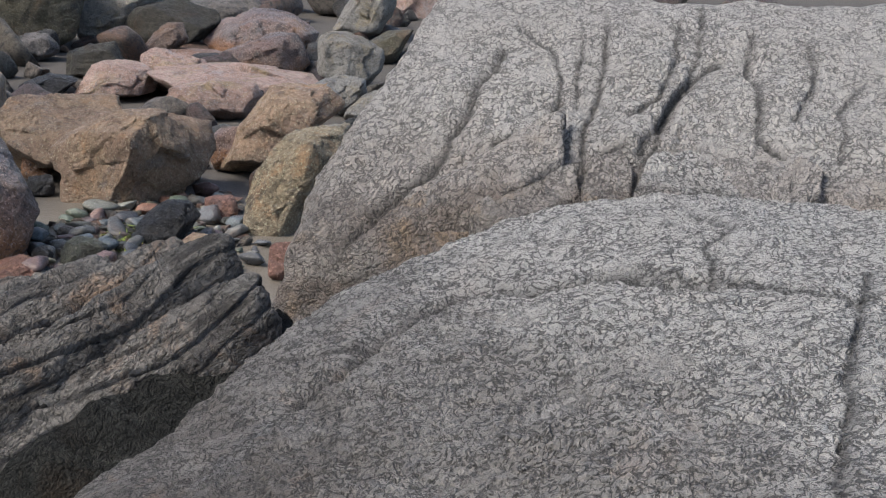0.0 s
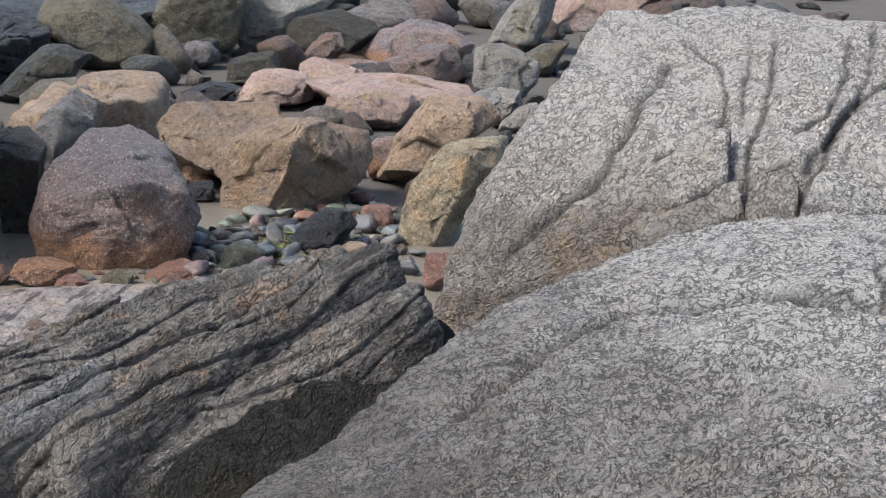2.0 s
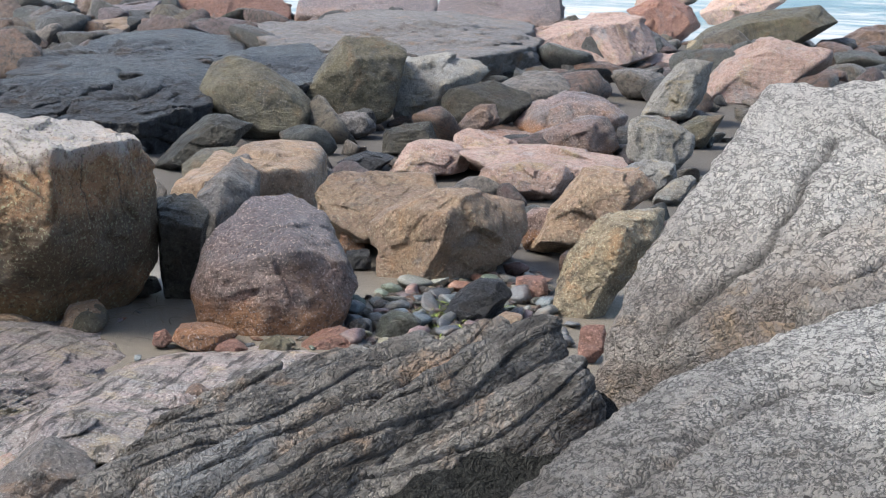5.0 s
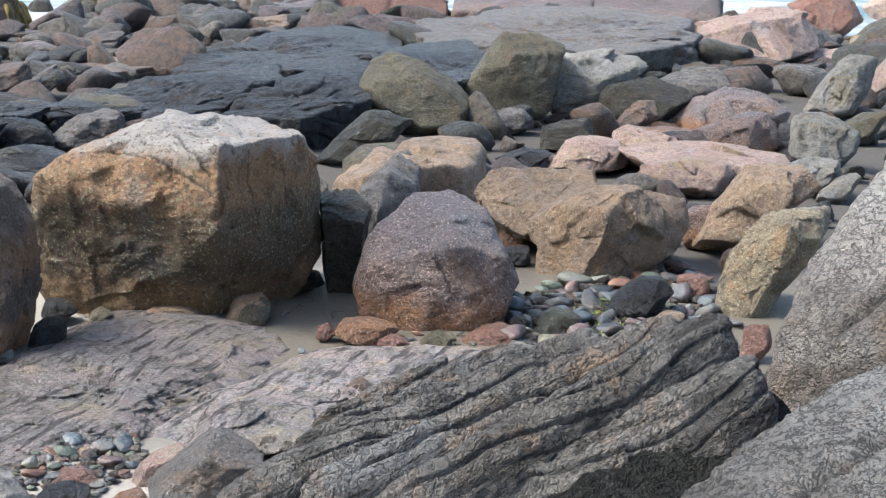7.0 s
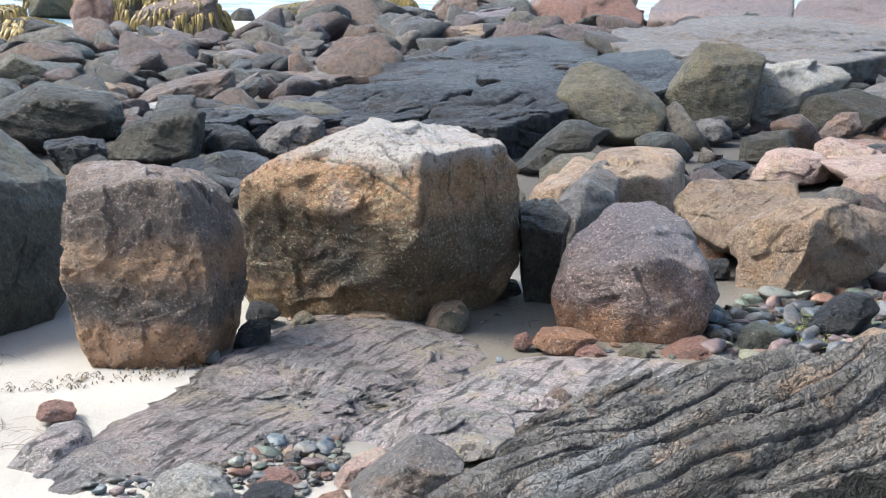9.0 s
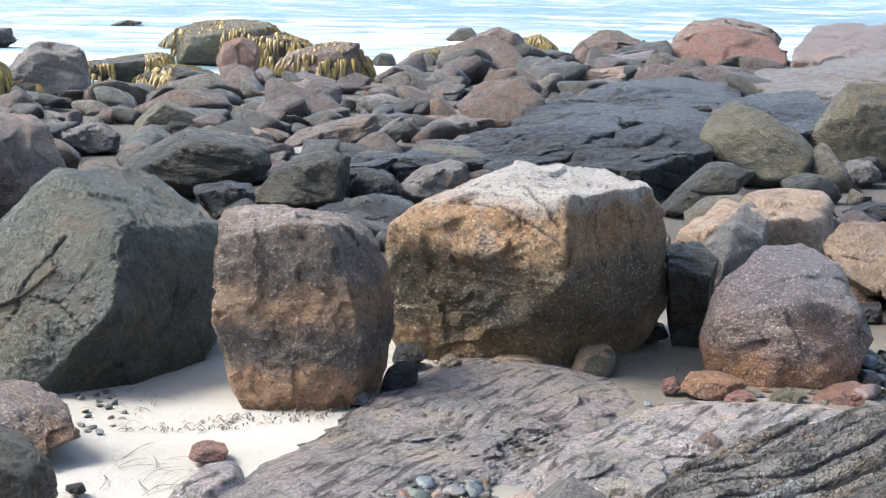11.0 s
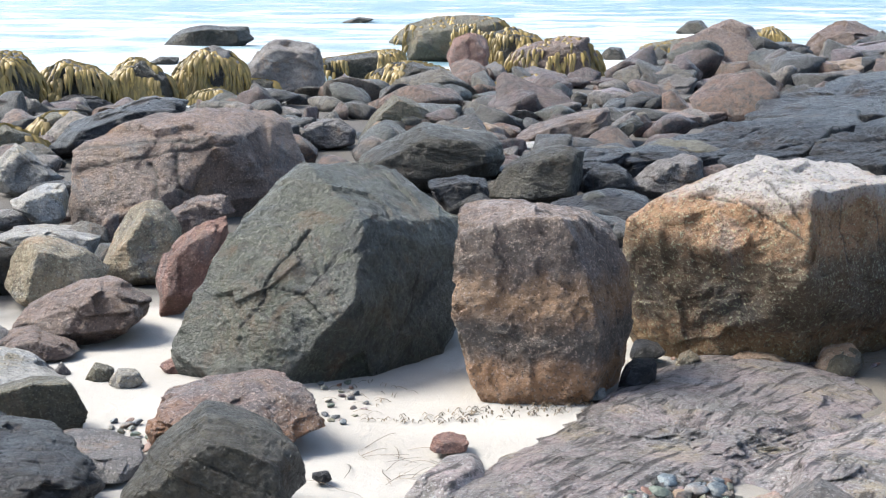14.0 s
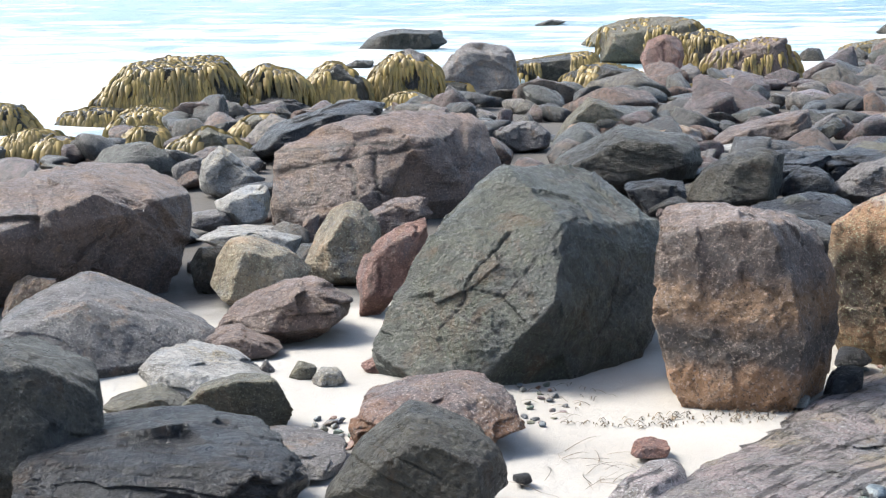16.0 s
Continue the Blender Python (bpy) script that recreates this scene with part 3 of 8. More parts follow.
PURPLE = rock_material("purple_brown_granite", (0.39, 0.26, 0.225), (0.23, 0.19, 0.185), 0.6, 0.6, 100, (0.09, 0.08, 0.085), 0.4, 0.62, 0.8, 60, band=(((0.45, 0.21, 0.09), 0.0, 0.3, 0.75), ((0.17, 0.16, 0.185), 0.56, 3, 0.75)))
BROWN = rock_material("ochre_brown_rock", (0.45, 0.32, 0.22), (0.38, 0.26, 0.19), 0.35, 0.3, 80, (0.14, 0.09, 0.06), 0.4, 0.75, 0.9, 40)
PINK = rock_material("pink_granite", (0.62, 0.43, 0.37), (0.55, 0.37, 0.31), 0.35, 0.4, 90, (0.2, 0.13, 0.1), 0.3, 0.8, 0.8, 50)
RED = rock_material("red_granite", (0.33, 0.17, 0.13), (0.28, 0.15, 0.12), 0.35, 0.4, 90, (0.12, 0.08, 0.07), 0.3, 0.75, 0.8, 50)
SLATE = rock_material("dark_slate", (0.05, 0.053, 0.06), (0.034, 0.034, 0.039), 0.3, 0.25, 60, (0.022, 0.022, 0.022), 0.4, 0.6, 1.0, 35, layers=1.2, layer_scale=12, film=0.1, spec=0.35)
DARK = rock_material("dark_weedy_rock", (0.07, 0.065, 0.055), (0.095, 0.085, 0.065), 0.4, 0.2, 70, (0.03, 0.03, 0.025), 0.4, 0.6, 0.9, 45, film=0.1, spec=0.35)
GREY = rock_material("grey_rock", (0.22, 0.2, 0.19), (0.17, 0.15, 0.145), 0.45, 0.35, 90, (0.08, 0.07, 0.065), 0.4, 0.75, 0.9, 45)
PALE = rock_material("pale_grey_rock", (0.48, 0.46, 0.43), (0.38, 0.355, 0.32), 0.4, 0.3, 90, (0.15, 0.14, 0.12), 0.4, 0.8, 0.9, 50)
OLIVE = rock_material("olive_lichened_rock", (0.165, 0.145, 0.09), (0.115, 0.1, 0.07), 0.4, 0.35, 90, (0.06, 0.055, 0.04), 0.4, 0.8, 0.9, 45)
YELLOW = rock_material("yellow_grey_rock", (0.42, 0.34, 0.23), (0.33, 0.26, 0.18), 0.45, 0.4, 90, (0.09, 0.075, 0.06), 0.45, 0.8, 0.9, 45)
RUST = rock_material("rust_brown_rock", (0.26, 0.175, 0.135), (0.2, 0.145, 0.125), 0.4, 0.35, 80, (0.07, 0.055, 0.05), 0.4, 0.7, 0.9, 45)
# near-black: paints the shade in the ridge gaps and on its wet flank
SHADED_WET = rock_material("black_shaded_wet_rock", (0.03, 0.032, 0.03), (0.045, 0.045, 0.04), 0.4, 0.5, 110, (0.015, 0.015, 0.015), 0.4, 0.75, 0.9, 60, crust=0.8, crust_scale=60, spec=0.2)
SLAB = rock_material("pinkish_grey_bedrock", (0.54, 0.44, 0.43), (0.36, 0.33, 0.32), 0.5, 0.45, 90, (0.1, 0.1, 0.07), 0.45, 0.62, 0.8, 45, layers=1.4, layer_scale=24, streak=(0.3, 0.0, 1.18))
RUBBLE = rock_material("mixed_broken_stone", (0.1, 0.097, 0.095), (0.05, 0.05, 0.05), 0.4, 0.3, 80, (0.04, 0.04, 0.035), 0.4, 0.7, 0.9, 50, heap=True)

SAND, t, shader = nodes_of("pale_sand")
coord = t.nodes.new("ShaderNodeTexCoord")
where = coord.outputs["Object"]
tone = mixed(t, (0.31, 0.288, 0.258), (0.365, 0.343, 0.313), ramp(t, noise_at(t, where, 1.3, 5, 0.6), 0.35, 0.65))
tone = mixed(t, tone, (0.3, 0.26, 0.21), ramp(t, noise_at(t, where, 420, 2, 0.6), 0.62, 0.7))
# sand round the cove is darkened for the boulders' shadow as well as wetness
cove = t.nodes.new("ShaderNodeVectorMath")
cove.operation = "DISTANCE"
t.links.new(where, cove.inputs[0])
cove.inputs[1].default_value = (1.6, 7.4, -0.1)
damp_shade = t.nodes.new("ShaderNodeMath")
damp_shade.operation = "MULTIPLY_ADD"
t.links.new(noise_at(t, where, 1.2, 4, 0.6), damp_shade.inputs[0])
damp_shade.inputs[1].default_value = 1.2
t.links.new(cove.outputs["Value"], damp_shade.inputs[2])
wet = ramp(t, damp_shade.outputs[0], 3.75, 2.95)
tone = mixed(t, tone, (0.15, 0.13, 0.105), wet)
# dark shingle takes over from the sand towards the sea
far = t.nodes.new("ShaderNodeVectorMath")
far.operation = "LENGTH"
t.links.new(where, far.inputs[0])
edge = t.nodes.new("ShaderNodeMath")
edge.operation = "MULTIPLY_ADD"
t.links.new(noise_at(t, where, 0.9, 4), edge.inputs[0])
edge.inputs[1].default_value = 2.0
t.links.new(far.outputs["Value"], edge.inputs[2])
tone = mixed(t, tone, (0.07, 0.062, 0.055), ramp(t, edge.outputs[0], 10.2, 11.0))
t.links.new(tone, shader.inputs["Base Color"])
t.links.new(ramp(t, wet, 1.9, -0.2), shader.inputs["Roughness"])
b = add(t, "ShaderNodeBump", Strength=0.5, Distance=0.03)
t.links.new(noise_at(t, where, 22, 8, 0.7), b.inputs["Height"])
t.links.new(b.outputs[0], shader.inputs["Normal"])

SEA, t, shader = nodes_of("sea_water")
where = t.nodes.new("ShaderNodeTexCoord").outputs["Object"]
stretch = t.nodes.new("ShaderNodeMapping")
stretch.inputs["Rotation"].default_value = (0, 0, radians(-14))
stretch.inputs["Scale"].default_value = (0.45, 1.0, 1.0)
t.links.new(where, stretch.inputs["Vector"])
off_shore = t.nodes.new("ShaderNodeVectorMath")
off_shore.operation = "LENGTH"
t.links.new(where, off_shore.inputs[0])
surf = t.nodes.new("ShaderNodeMath")
surf.operation = "MULTIPLY_ADD"
t.links.new(ramp(t, off_shore.outputs["Value"], 75, 24), surf.inputs[0])
surf.inputs[1].default_value = 0.13
t.links.new(noise_at(t, stretch.outputs[0], 0.45, 9, 0.68, 0.9), surf.inputs[2])
foam = ramp(t, surf.outputs[0], 0.5, 0.63)
t.links.new(mixed(t, (0.13, 0.22, 0.26), (0.45, 0.465, 0.475), foam), shader.inputs["Base Color"])
t.links.new(ramp(t, foam, -0.7, 1.0), shader.inputs["Roughness"])
b = add(t, "ShaderNodeBump", Strength=0.7, Distance=0.6)
t.links.new(noise_at(t, stretch.outputs[0], 1.6, 8, 0.6, 0.4), b.inputs["Height"])
t.links.new(b.outputs[0], shader.inputs["Normal"])

WEED, t, shader = nodes_of("yellow_brown_wrack")
where = t.nodes.new("ShaderNodeTexCoord").outputs["Object"]
island = t.nodes.new("ShaderNodeNewGeometry").outputs["Random Per Island"]
tone = mixed(t, (0.15, 0.1, 0.03), (0.33, 0.22, 0.055), island)
tone = mixed(t, tone, (0.1, 0.08, 0.025), ramp(t, noise_at(t, where, 5, 4), 0.52, 0.68))
t.links.new(tone, shader.inputs["Base Color"])
shader.inputs["Roughness"].default_value = 0.5


def weed_material(name, low, high):
    mat, t, shader = nodes_of(name)
    island = t.nodes.new("ShaderNodeNewGeometry").outputs["Random Per Island"]
    t.links.new(mixed(t, low, high, island), shader.inputs["Base Color"])
    shader.inputs["Roughness"].default_value = 0.45
    return mat


GREEN_WEED = weed_material("bright_green_weed", (0.14, 0.2, 0.03), (0.34, 0.4, 0.08))
DRY_WEED = weed_material("dark_dry_weed", (0.04, 0.03, 0.02), (0.16, 0.11, 0.06))


# ---- ground and sea ----
def sheet(name, x0, x1, y0, y1, nx, ny, height, material, power=1.0):
    u, w = np.linspace(0, 1, nx), np.linspace(0, 1, ny) ** power
    gx, gy = np.meshgrid(x0 + (x1 - x0) * u, y0 + (y1 - y0) * w)
    p = np.column_stack([gx.ravel(), gy.ravel(), np.zeros(gx.size)])
    p[:, 2] = height(p)
    i = np.arange(nx * ny).reshape(ny, nx)
    faces = np.column_stack([i[:-1, :-1].ravel(), i[:-1, 1:].ravel(), i[1:, 1:].ravel(), i[1:, :-1].ravel()])
    return new(name, mesh_of(name, p, faces, True, material))


def ground_height(p):
    y, x = p[:, 1], p[:, 0]
    turn = np.arctan2(x, y)
    start = np.interp(turn, [-0.62, -0.55, -0.32, -0.26, -0.17, -0.12], [17.5, 22.0, 23.0, 27.0, 28.0, 34.0])
    fall = np.clip((np.hypot(x, y) - start) / 4, 0, 1)
    z = -0.1 - 0.9 * fall * fall * (3 - 2 * fall) + 0.03 * fractal(p * 0.9, 3, 4)
    return z


ground = sheet("ground", -40, 30, -12, 60, 280, 300, ground_height, SAND, 1.3)
tagged(ground, "pale wet and dry beach sand between the boulders", "sand", kind="structure")
SEA_LEVEL = -0.3


def swell(p):
    y = p[:, 1] + 0.25 * p[:, 0]
    d = np.hypot(p[:, 0], p[:, 1])
    amp = np.clip(1 - d / 400, 0, 1)
    return SEA_LEVEL + amp * (0.1 * fractal(np.column_stack([p[:, 0] * 0.05, y * 0.22, 0 * y]), 8, 4) + 0.04 * fractal(p * 0.8, 9, 3))


sea = sheet("water", -160, 120, 16, 200, 220, 300, swell, SEA, 1.8)
tagged(sea, "pale blue-green sea with white breaking foam", "sea", kind="structure")
far_sea = sheet("water", -3000, 3000, 199, 4000, 20, 20, lambda p: p[:, 0] * 0 + SEA_LEVEL - 0.05, SEA)
tagged(far_sea, "pale open sea reaching the horizon", "sea", kind="structure")

# ---- bedrock outcrops ----
CREST_JOINTS = [   # width, depth, line
    (0.024, 0.045, [(1.09, 3.19, 0.81), (1.19, 3.23, 0.85), (1.32, 3.33, 0.90), (1.47, 3.44, 0.94), (1.58, 3.45, 0.97), (1.67, 3.40, 1.00), (1.73, 3.33, 1.02), (1.86, 3.29, 1.05), (1.92, 3.22, 1.06), (1.97, 3.12, 1.08), (2.05, 3.05, 1.09)]),
    (0.014, 0.014, [(1.15, 3.40, 0.85), (1.22, 3.35, 0.88), (1.32, 3.34, 0.90)]),
]
DOME_JOINTS = [
    (0.014, 0.018, [(2.37, 2.89, 1.14), (2.20, 2.68, 1.10), (2.04, 2.48, 1.06), (1.93, 2.32, 1.02), (1.86, 2.23, 0.99), (1.75, 2.09, 0.97)]),
    (0.012, 0.014, [(2.21, 2.75, 1.11), (2.30, 2.76, 1.13)]),
    (0.011, 0.016, [(2.21, 3.44, 1.15), (2.24, 3.29, 1.16), (2.11, 3.22, 1.12), (2.06, 3.07, 1.09), (2.08, 3.00, 1.09)]),
    (0.012, 0.012, [(1.93, 3.24, 1.07), (2.05, 3.06, 1.09), (2.08, 3.00, 1.09), (2.15, 2.88, 1.11), (2.24, 2.76, 1.12)]),
]
FLANK_JOINTS = [
    (0.022, 0.04, [(2.37, 5.14, 1.38), (2.22, 4.99, 1.26), (2.15, 4.90, 1.18), (2.07, 4.84, 1.10), (1.97, 4.78, 1.01), (1.84, 4.74, 0.91), (1.72, 4.69, 0.83), (1.63, 4.66, 0.75)]),
    (0.016, 0.022, [(2.45, 4.81, 1.23), (2.30, 4.70, 1.17), (2.20, 4.74, 1.11), (2.17, 4.71, 1.09), (2.08, 4.66, 1.04), (2.02, 4.64, 0.99)]),
    (0.012, 0.022, [(2.76, 5.10, 1.46), (2.66, 4.90, 1.34), (2.56, 4.74, 1.24), (2.48, 4.67, 1.17), (2.42, 4.53, 1.05)]),
    (0.01, 0.016, [(2.65, 5.07, 1.41), (2.56, 4.90, 1.31), (2.50, 4.77, 1.22)]),
    (0.011, 0.016, [(2.98, 4.97, 1.47), (2.89, 4.81, 1.37), (2.76, 4.67, 1.27), (2.63, 4.64, 1.21)]),
]
FACE_JOINTS = [
    (0.014, 0.024, [(3.11, 5.05, 1.52), (2.99, 4.83, 1.42), (2.88, 4.67, 1.31), (2.78, 4.62, 1.26), (2.68, 4.49, 1.17), (2.60, 4.45, 1.08), (2.51, 4.36, 1.02)]),
    (0.018, 0.026, [(2.22, 4.52, 1.02), (2.33, 4.51, 1.05), (2.42, 4.53, 1.05), (2.50, 4.55, 1.09), (2.56, 4.52, 1.14)]),
    (0.014, 0.018, [(2.02, 4.54, 0.89), (2.12, 4.53, 0.96), (2.24, 4.52, 1.02)]),
    (0.009, 0.012, [(2.45, 5.23, 1.43), (2.53, 5.07, 1.37), (2.50, 4.90, 1.28), (2.45, 4.81, 1.23)]),
]
END_JOINTS = [
    (0.014, 0.022, [(3.18, 4.81, 1.47), (3.03, 4.48, 1.28), (2.96, 4.33, 1.18), (3.00, 4.25, 1.13)]),
    (0.012, 0.018, [(3.33, 4.65, 1.45), (3.25, 4.48, 1.34), (3.08, 4.35, 1.23)]),
    (0.02, 0.03, [(3.01, 4.73, 1.37), (2.87, 4.70, 1.32), (2.77, 4.60, 1.24), (2.60, 4.48, 1.11)]),
    (0.012, 0.018, [(3.40, 4.42, 1.35), (3.24, 4.33, 1.26), (3.14, 4.13, 1.14)]),
]
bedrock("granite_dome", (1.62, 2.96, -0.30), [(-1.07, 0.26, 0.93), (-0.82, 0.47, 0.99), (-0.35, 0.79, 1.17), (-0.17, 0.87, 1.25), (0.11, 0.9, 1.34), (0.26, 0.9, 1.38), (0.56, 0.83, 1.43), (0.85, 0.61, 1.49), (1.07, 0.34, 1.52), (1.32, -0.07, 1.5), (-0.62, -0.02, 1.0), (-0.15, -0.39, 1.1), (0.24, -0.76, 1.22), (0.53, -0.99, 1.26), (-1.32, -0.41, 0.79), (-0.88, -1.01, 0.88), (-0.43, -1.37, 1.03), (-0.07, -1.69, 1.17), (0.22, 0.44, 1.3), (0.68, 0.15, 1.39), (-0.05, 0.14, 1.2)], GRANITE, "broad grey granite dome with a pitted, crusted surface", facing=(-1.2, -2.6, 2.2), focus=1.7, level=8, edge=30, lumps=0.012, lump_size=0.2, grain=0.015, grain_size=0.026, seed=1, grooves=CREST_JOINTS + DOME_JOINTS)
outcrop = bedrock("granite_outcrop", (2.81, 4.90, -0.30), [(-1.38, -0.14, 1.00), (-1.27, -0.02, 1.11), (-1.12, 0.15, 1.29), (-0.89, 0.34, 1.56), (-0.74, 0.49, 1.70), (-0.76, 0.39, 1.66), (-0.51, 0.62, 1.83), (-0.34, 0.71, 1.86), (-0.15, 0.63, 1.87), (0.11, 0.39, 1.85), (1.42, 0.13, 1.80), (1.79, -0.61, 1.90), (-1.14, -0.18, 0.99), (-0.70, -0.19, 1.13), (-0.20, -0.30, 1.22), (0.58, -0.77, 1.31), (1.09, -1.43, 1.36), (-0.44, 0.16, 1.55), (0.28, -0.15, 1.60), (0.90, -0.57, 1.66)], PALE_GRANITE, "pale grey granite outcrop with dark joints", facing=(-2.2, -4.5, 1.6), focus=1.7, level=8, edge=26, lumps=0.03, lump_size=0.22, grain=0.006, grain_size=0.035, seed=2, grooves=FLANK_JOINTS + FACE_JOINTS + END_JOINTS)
bedrock("rib", (2.01, 4.66, -0.20), [(0.42, 0.04, 1.43), (0.21, 0.03, 1.34), (0.06, -0.0, 1.25), (-0.09, 0.03, 1.13), (-0.24, 0.1, 0.98), (-0.35, 0.16, 0.87), (0.35, -0.12, 1.28), (0.14, -0.16, 1.18), (-0.01, -0.12, 1.08), (-0.18, -0.03, 0.97), (-0.33, 0.05, 0.87)], PALE_GRANITE, "smooth granite rib", edge=40, lumps=0.03, lump_size=0.2, chips=0.02, chip_size=0.25, grain=0.006, grain_size=0.03, level=6, facing=(-2.2, -4.5, 1.6), focus=1.4, seed=3, parent=outcrop)
bedrock("ledge", (2.21, 4.47, -0.20), [(-0.2, 0.01, 1.09), (-0.09, 0.04, 1.17), (0.05, 0.05, 1.23), (0.18, 0.05, 1.25), (0.15, -0.07, 1.19), (-0.1, -0.08, 1.11)], PALE_GRANITE, "granite ledge", edge=40, lumps=0.03, lump_size=0.2, chips=0.02, chip_size=0.25, grain=0.006, grain_size=0.03, level=6, facing=(-2.2, -4.5, 1.6), focus=1.4, seed=4, parent=outcrop)
bedrock("ledge", (2.46, 4.41, -0.20), [(-0.1, 0.0, 1.22), (-0.02, 0.09, 1.29), (0.09, 0.1, 1.32), (0.1, 0.03, 1.29), (0.02, -0.13, 1.19), (-0.1, -0.07, 1.16)], PALE_GRANITE, "broken grey ledge", edge=40, lumps=0.03, lump_size=0.2, chips=0.02, chip_size=0.25, grain=0.006, grain_size=0.03, level=6, facing=(-2.2, -4.5, 1.6), focus=1.4, seed=5, parent=outcrop)
bedrock("ledge", (2.69, 4.29, -0.20), [(-0.21, -0.01, 1.19), (-0.09, 0.13, 1.29), (0.06, 0.11, 1.33), (0.19, 0.03, 1.31), (0.13, -0.13, 1.23), (-0.11, -0.12, 1.2)], GRANITE, "dull grey ledge", edge=40, lumps=0.03, lump_size=0.2, chips=0.02, chip_size=0.25, grain=0.006, grain_size=0.03, level=6, facing=(-2.2, -4.5, 1.6), focus=1.4, seed=6, parent=outcrop)
bedrock("ledge", (2.98, 4.14, -0.20), [(-0.09, 0.03, 1.23), (-0.01, 0.12, 1.32), (0.06, 0.08, 1.34), (0.09, -0.01, 1.32), (0.03, -0.1, 1.25), (-0.08, -0.1, 1.23)], PALE_GRANITE, "cracked ledge", edge=40, lumps=0.03, lump_size=0.2, chips=0.02, chip_size=0.25, grain=0.006, grain_size=0.03, level=6, facing=(-2.2, -4.5, 1.6), focus=1.4, seed=7, parent=outcrop)
bedrock("ledge", (3.17, 3.90, -0.20), [(-0.17, 0.08, 1.25), (-0.07, 0.14, 1.29), (0.07, 0.04, 1.3), (0.2, -0.06, 1.3), (0.1, -0.19, 1.26), (-0.16, 0.0, 1.23)], PALE_GRANITE, "low grey ledge", edge=40, lumps=0.03, lump_size=0.2, chips=0.02, chip_size=0.25, grain=0.006, grain_size=0.03, level=6, facing=(-2.2, -4.5, 1.6), focus=1.4, seed=8, parent=outcrop)
layered_ridge = thing("rock_ridge", (0.9, 4.3, -0.1), "dark grey layered rock ridge running down to the sand", "rock ridge")
SLAB_SHAPE = dict(level=7, edge=26, lumps=0.022, lump_size=0.12, strata=((-0.45, 0.6, 0.66), 0.06, 0.014), grain=0.009, grain_size=0.03)
ridge("slab", [(1.23, 3.95, 0.90), (1.19, 3.94, 0.94), (1.10, 3.91, 0.91), (0.86, 3.86, 0.78), (0.66, 3.82, 0.68), (0.46, 3.79, 0.59), (0.27, 3.74, 0.49)], 0.25, 0.75, RIDGE, "", layered_ridge, seed=9, **SLAB_SHAPE)
ridge("slab", [(1.19, 4.13, 0.97), (1.15, 4.12, 1.01), (0.98, 4.10, 0.92), (0.77, 4.05, 0.80), (0.57, 4.00, 0.70), (0.35, 3.93, 0.58), (0.11, 3.86, 0.47), (0.24, 3.73, 0.63)], 0.22, 0.75, RIDGE, "", layered_ridge, seed=10, **SLAB_SHAPE)
ridge("slab", [(1.09, 4.33, 0.91), (1.05, 4.30, 0.94), (0.87, 4.26, 0.83), (0.64, 4.21, 0.70), (0.44, 4.17, 0.59), (0.20, 4.08, 0.47), (0.02, 3.86, 0.58)], 0.16, 0.75, RIDGE, "", layered_ridge, seed=11, **SLAB_SHAPE)
ridge("slab", [(0.95, 4.73, 0.78), (0.91, 4.72, 0.81), (0.78, 4.66, 0.75), (0.58, 4.60, 0.67), (0.38, 4.52, 0.59), (0.11, 4.43, 0.49), (-0.04, 4.15, 0.56), (-0.21, 3.99, 0.52)], 0.2, 0.75, RIDGE, "", layered_ridge, seed=12, **SLAB_SHAPE)
ridge("slab", [(0.73, 4.95, 0.66), (0.65, 4.93, 0.67), (0.49, 4.87, 0.60), (0.29, 4.78, 0.52), (0.08, 4.68, 0.43), (-0.01, 4.45, 0.50)], 0.13, 0.75, RIDGE, "", layered_ridge, seed=13, **SLAB_SHAPE)
ridge("slab", [(0.49, 5.12, 0.56), (0.41, 5.09, 0.55), (0.25, 5.03, 0.48), (0.04, 4.93, 0.40)], 0.12, 0.75, RIDGE, "thin grey outer slab of the layered ridge", layered_ridge, seed=14, **SLAB_SHAPE)
# added body that blackens the gaps between slabs in place of shade
bedrock("core", (0.55, 4.39, -0.32), [(0.58, -0.1, 1.02), (0.31, -0.13, 0.89), (-0.0, -0.19, 0.71), (-0.32, -0.33, 0.56), (0.3, 0.3, 0.89), (0.04, 0.25, 0.77), (-0.3, 0.16, 0.57), (-0.64, 0.03, 0.38)], SHADED_WET, "black filler between the ridge slabs, painting the shade of the gaps", level=5, edge=30, seed=15, parent=layered_ridge)
bedrock("foot", (0.90, 3.75, -0.28), [(0.35, 0.35, 1.08), (0.44, 0.19, 1.06), (-0.01, 0.05, 1.0), (-0.23, -0.06, 0.91), (-0.45, -0.15, 0.81), (0.4, 0.1, 0.99), (-0.04, -0.17, 0.82), (-0.46, -0.32, 0.59)], SHADED_WET, "black foot of the layered ridge, wet and darkened for shade", level=5, edge=30, lumps=0.03, lump_size=0.12, grain=0.006, grain_size=0.03, seed=16, parent=layered_ridge)
bedrock("bedrock_slab", (-0.94, 6.81, -0.10), plate([(-0.84, -1.2), (-0.66, -0.67), (-0.45, 0.01), (-0.37, 0.61), (-0.22, 1.26), (-0.03, 1.63), (0.46, 1.69), (0.83, 1.19), (0.88, 0.7), (0.74, 0.24), (0.44, -0.38), (0.32, -0.78), (-0.05, -1.24), (-0.38, -1.45), (-0.69, -1.55)], 0.07), SLAB, "flat pinkish-grey bedrock slab half buried in sand", lumps=0.05, lump_size=0.14, level=6, chips=0.014, chip_size=0.1, strata=((0.5, 0.75, 0.4), 0.07, 0.02), seed=17)
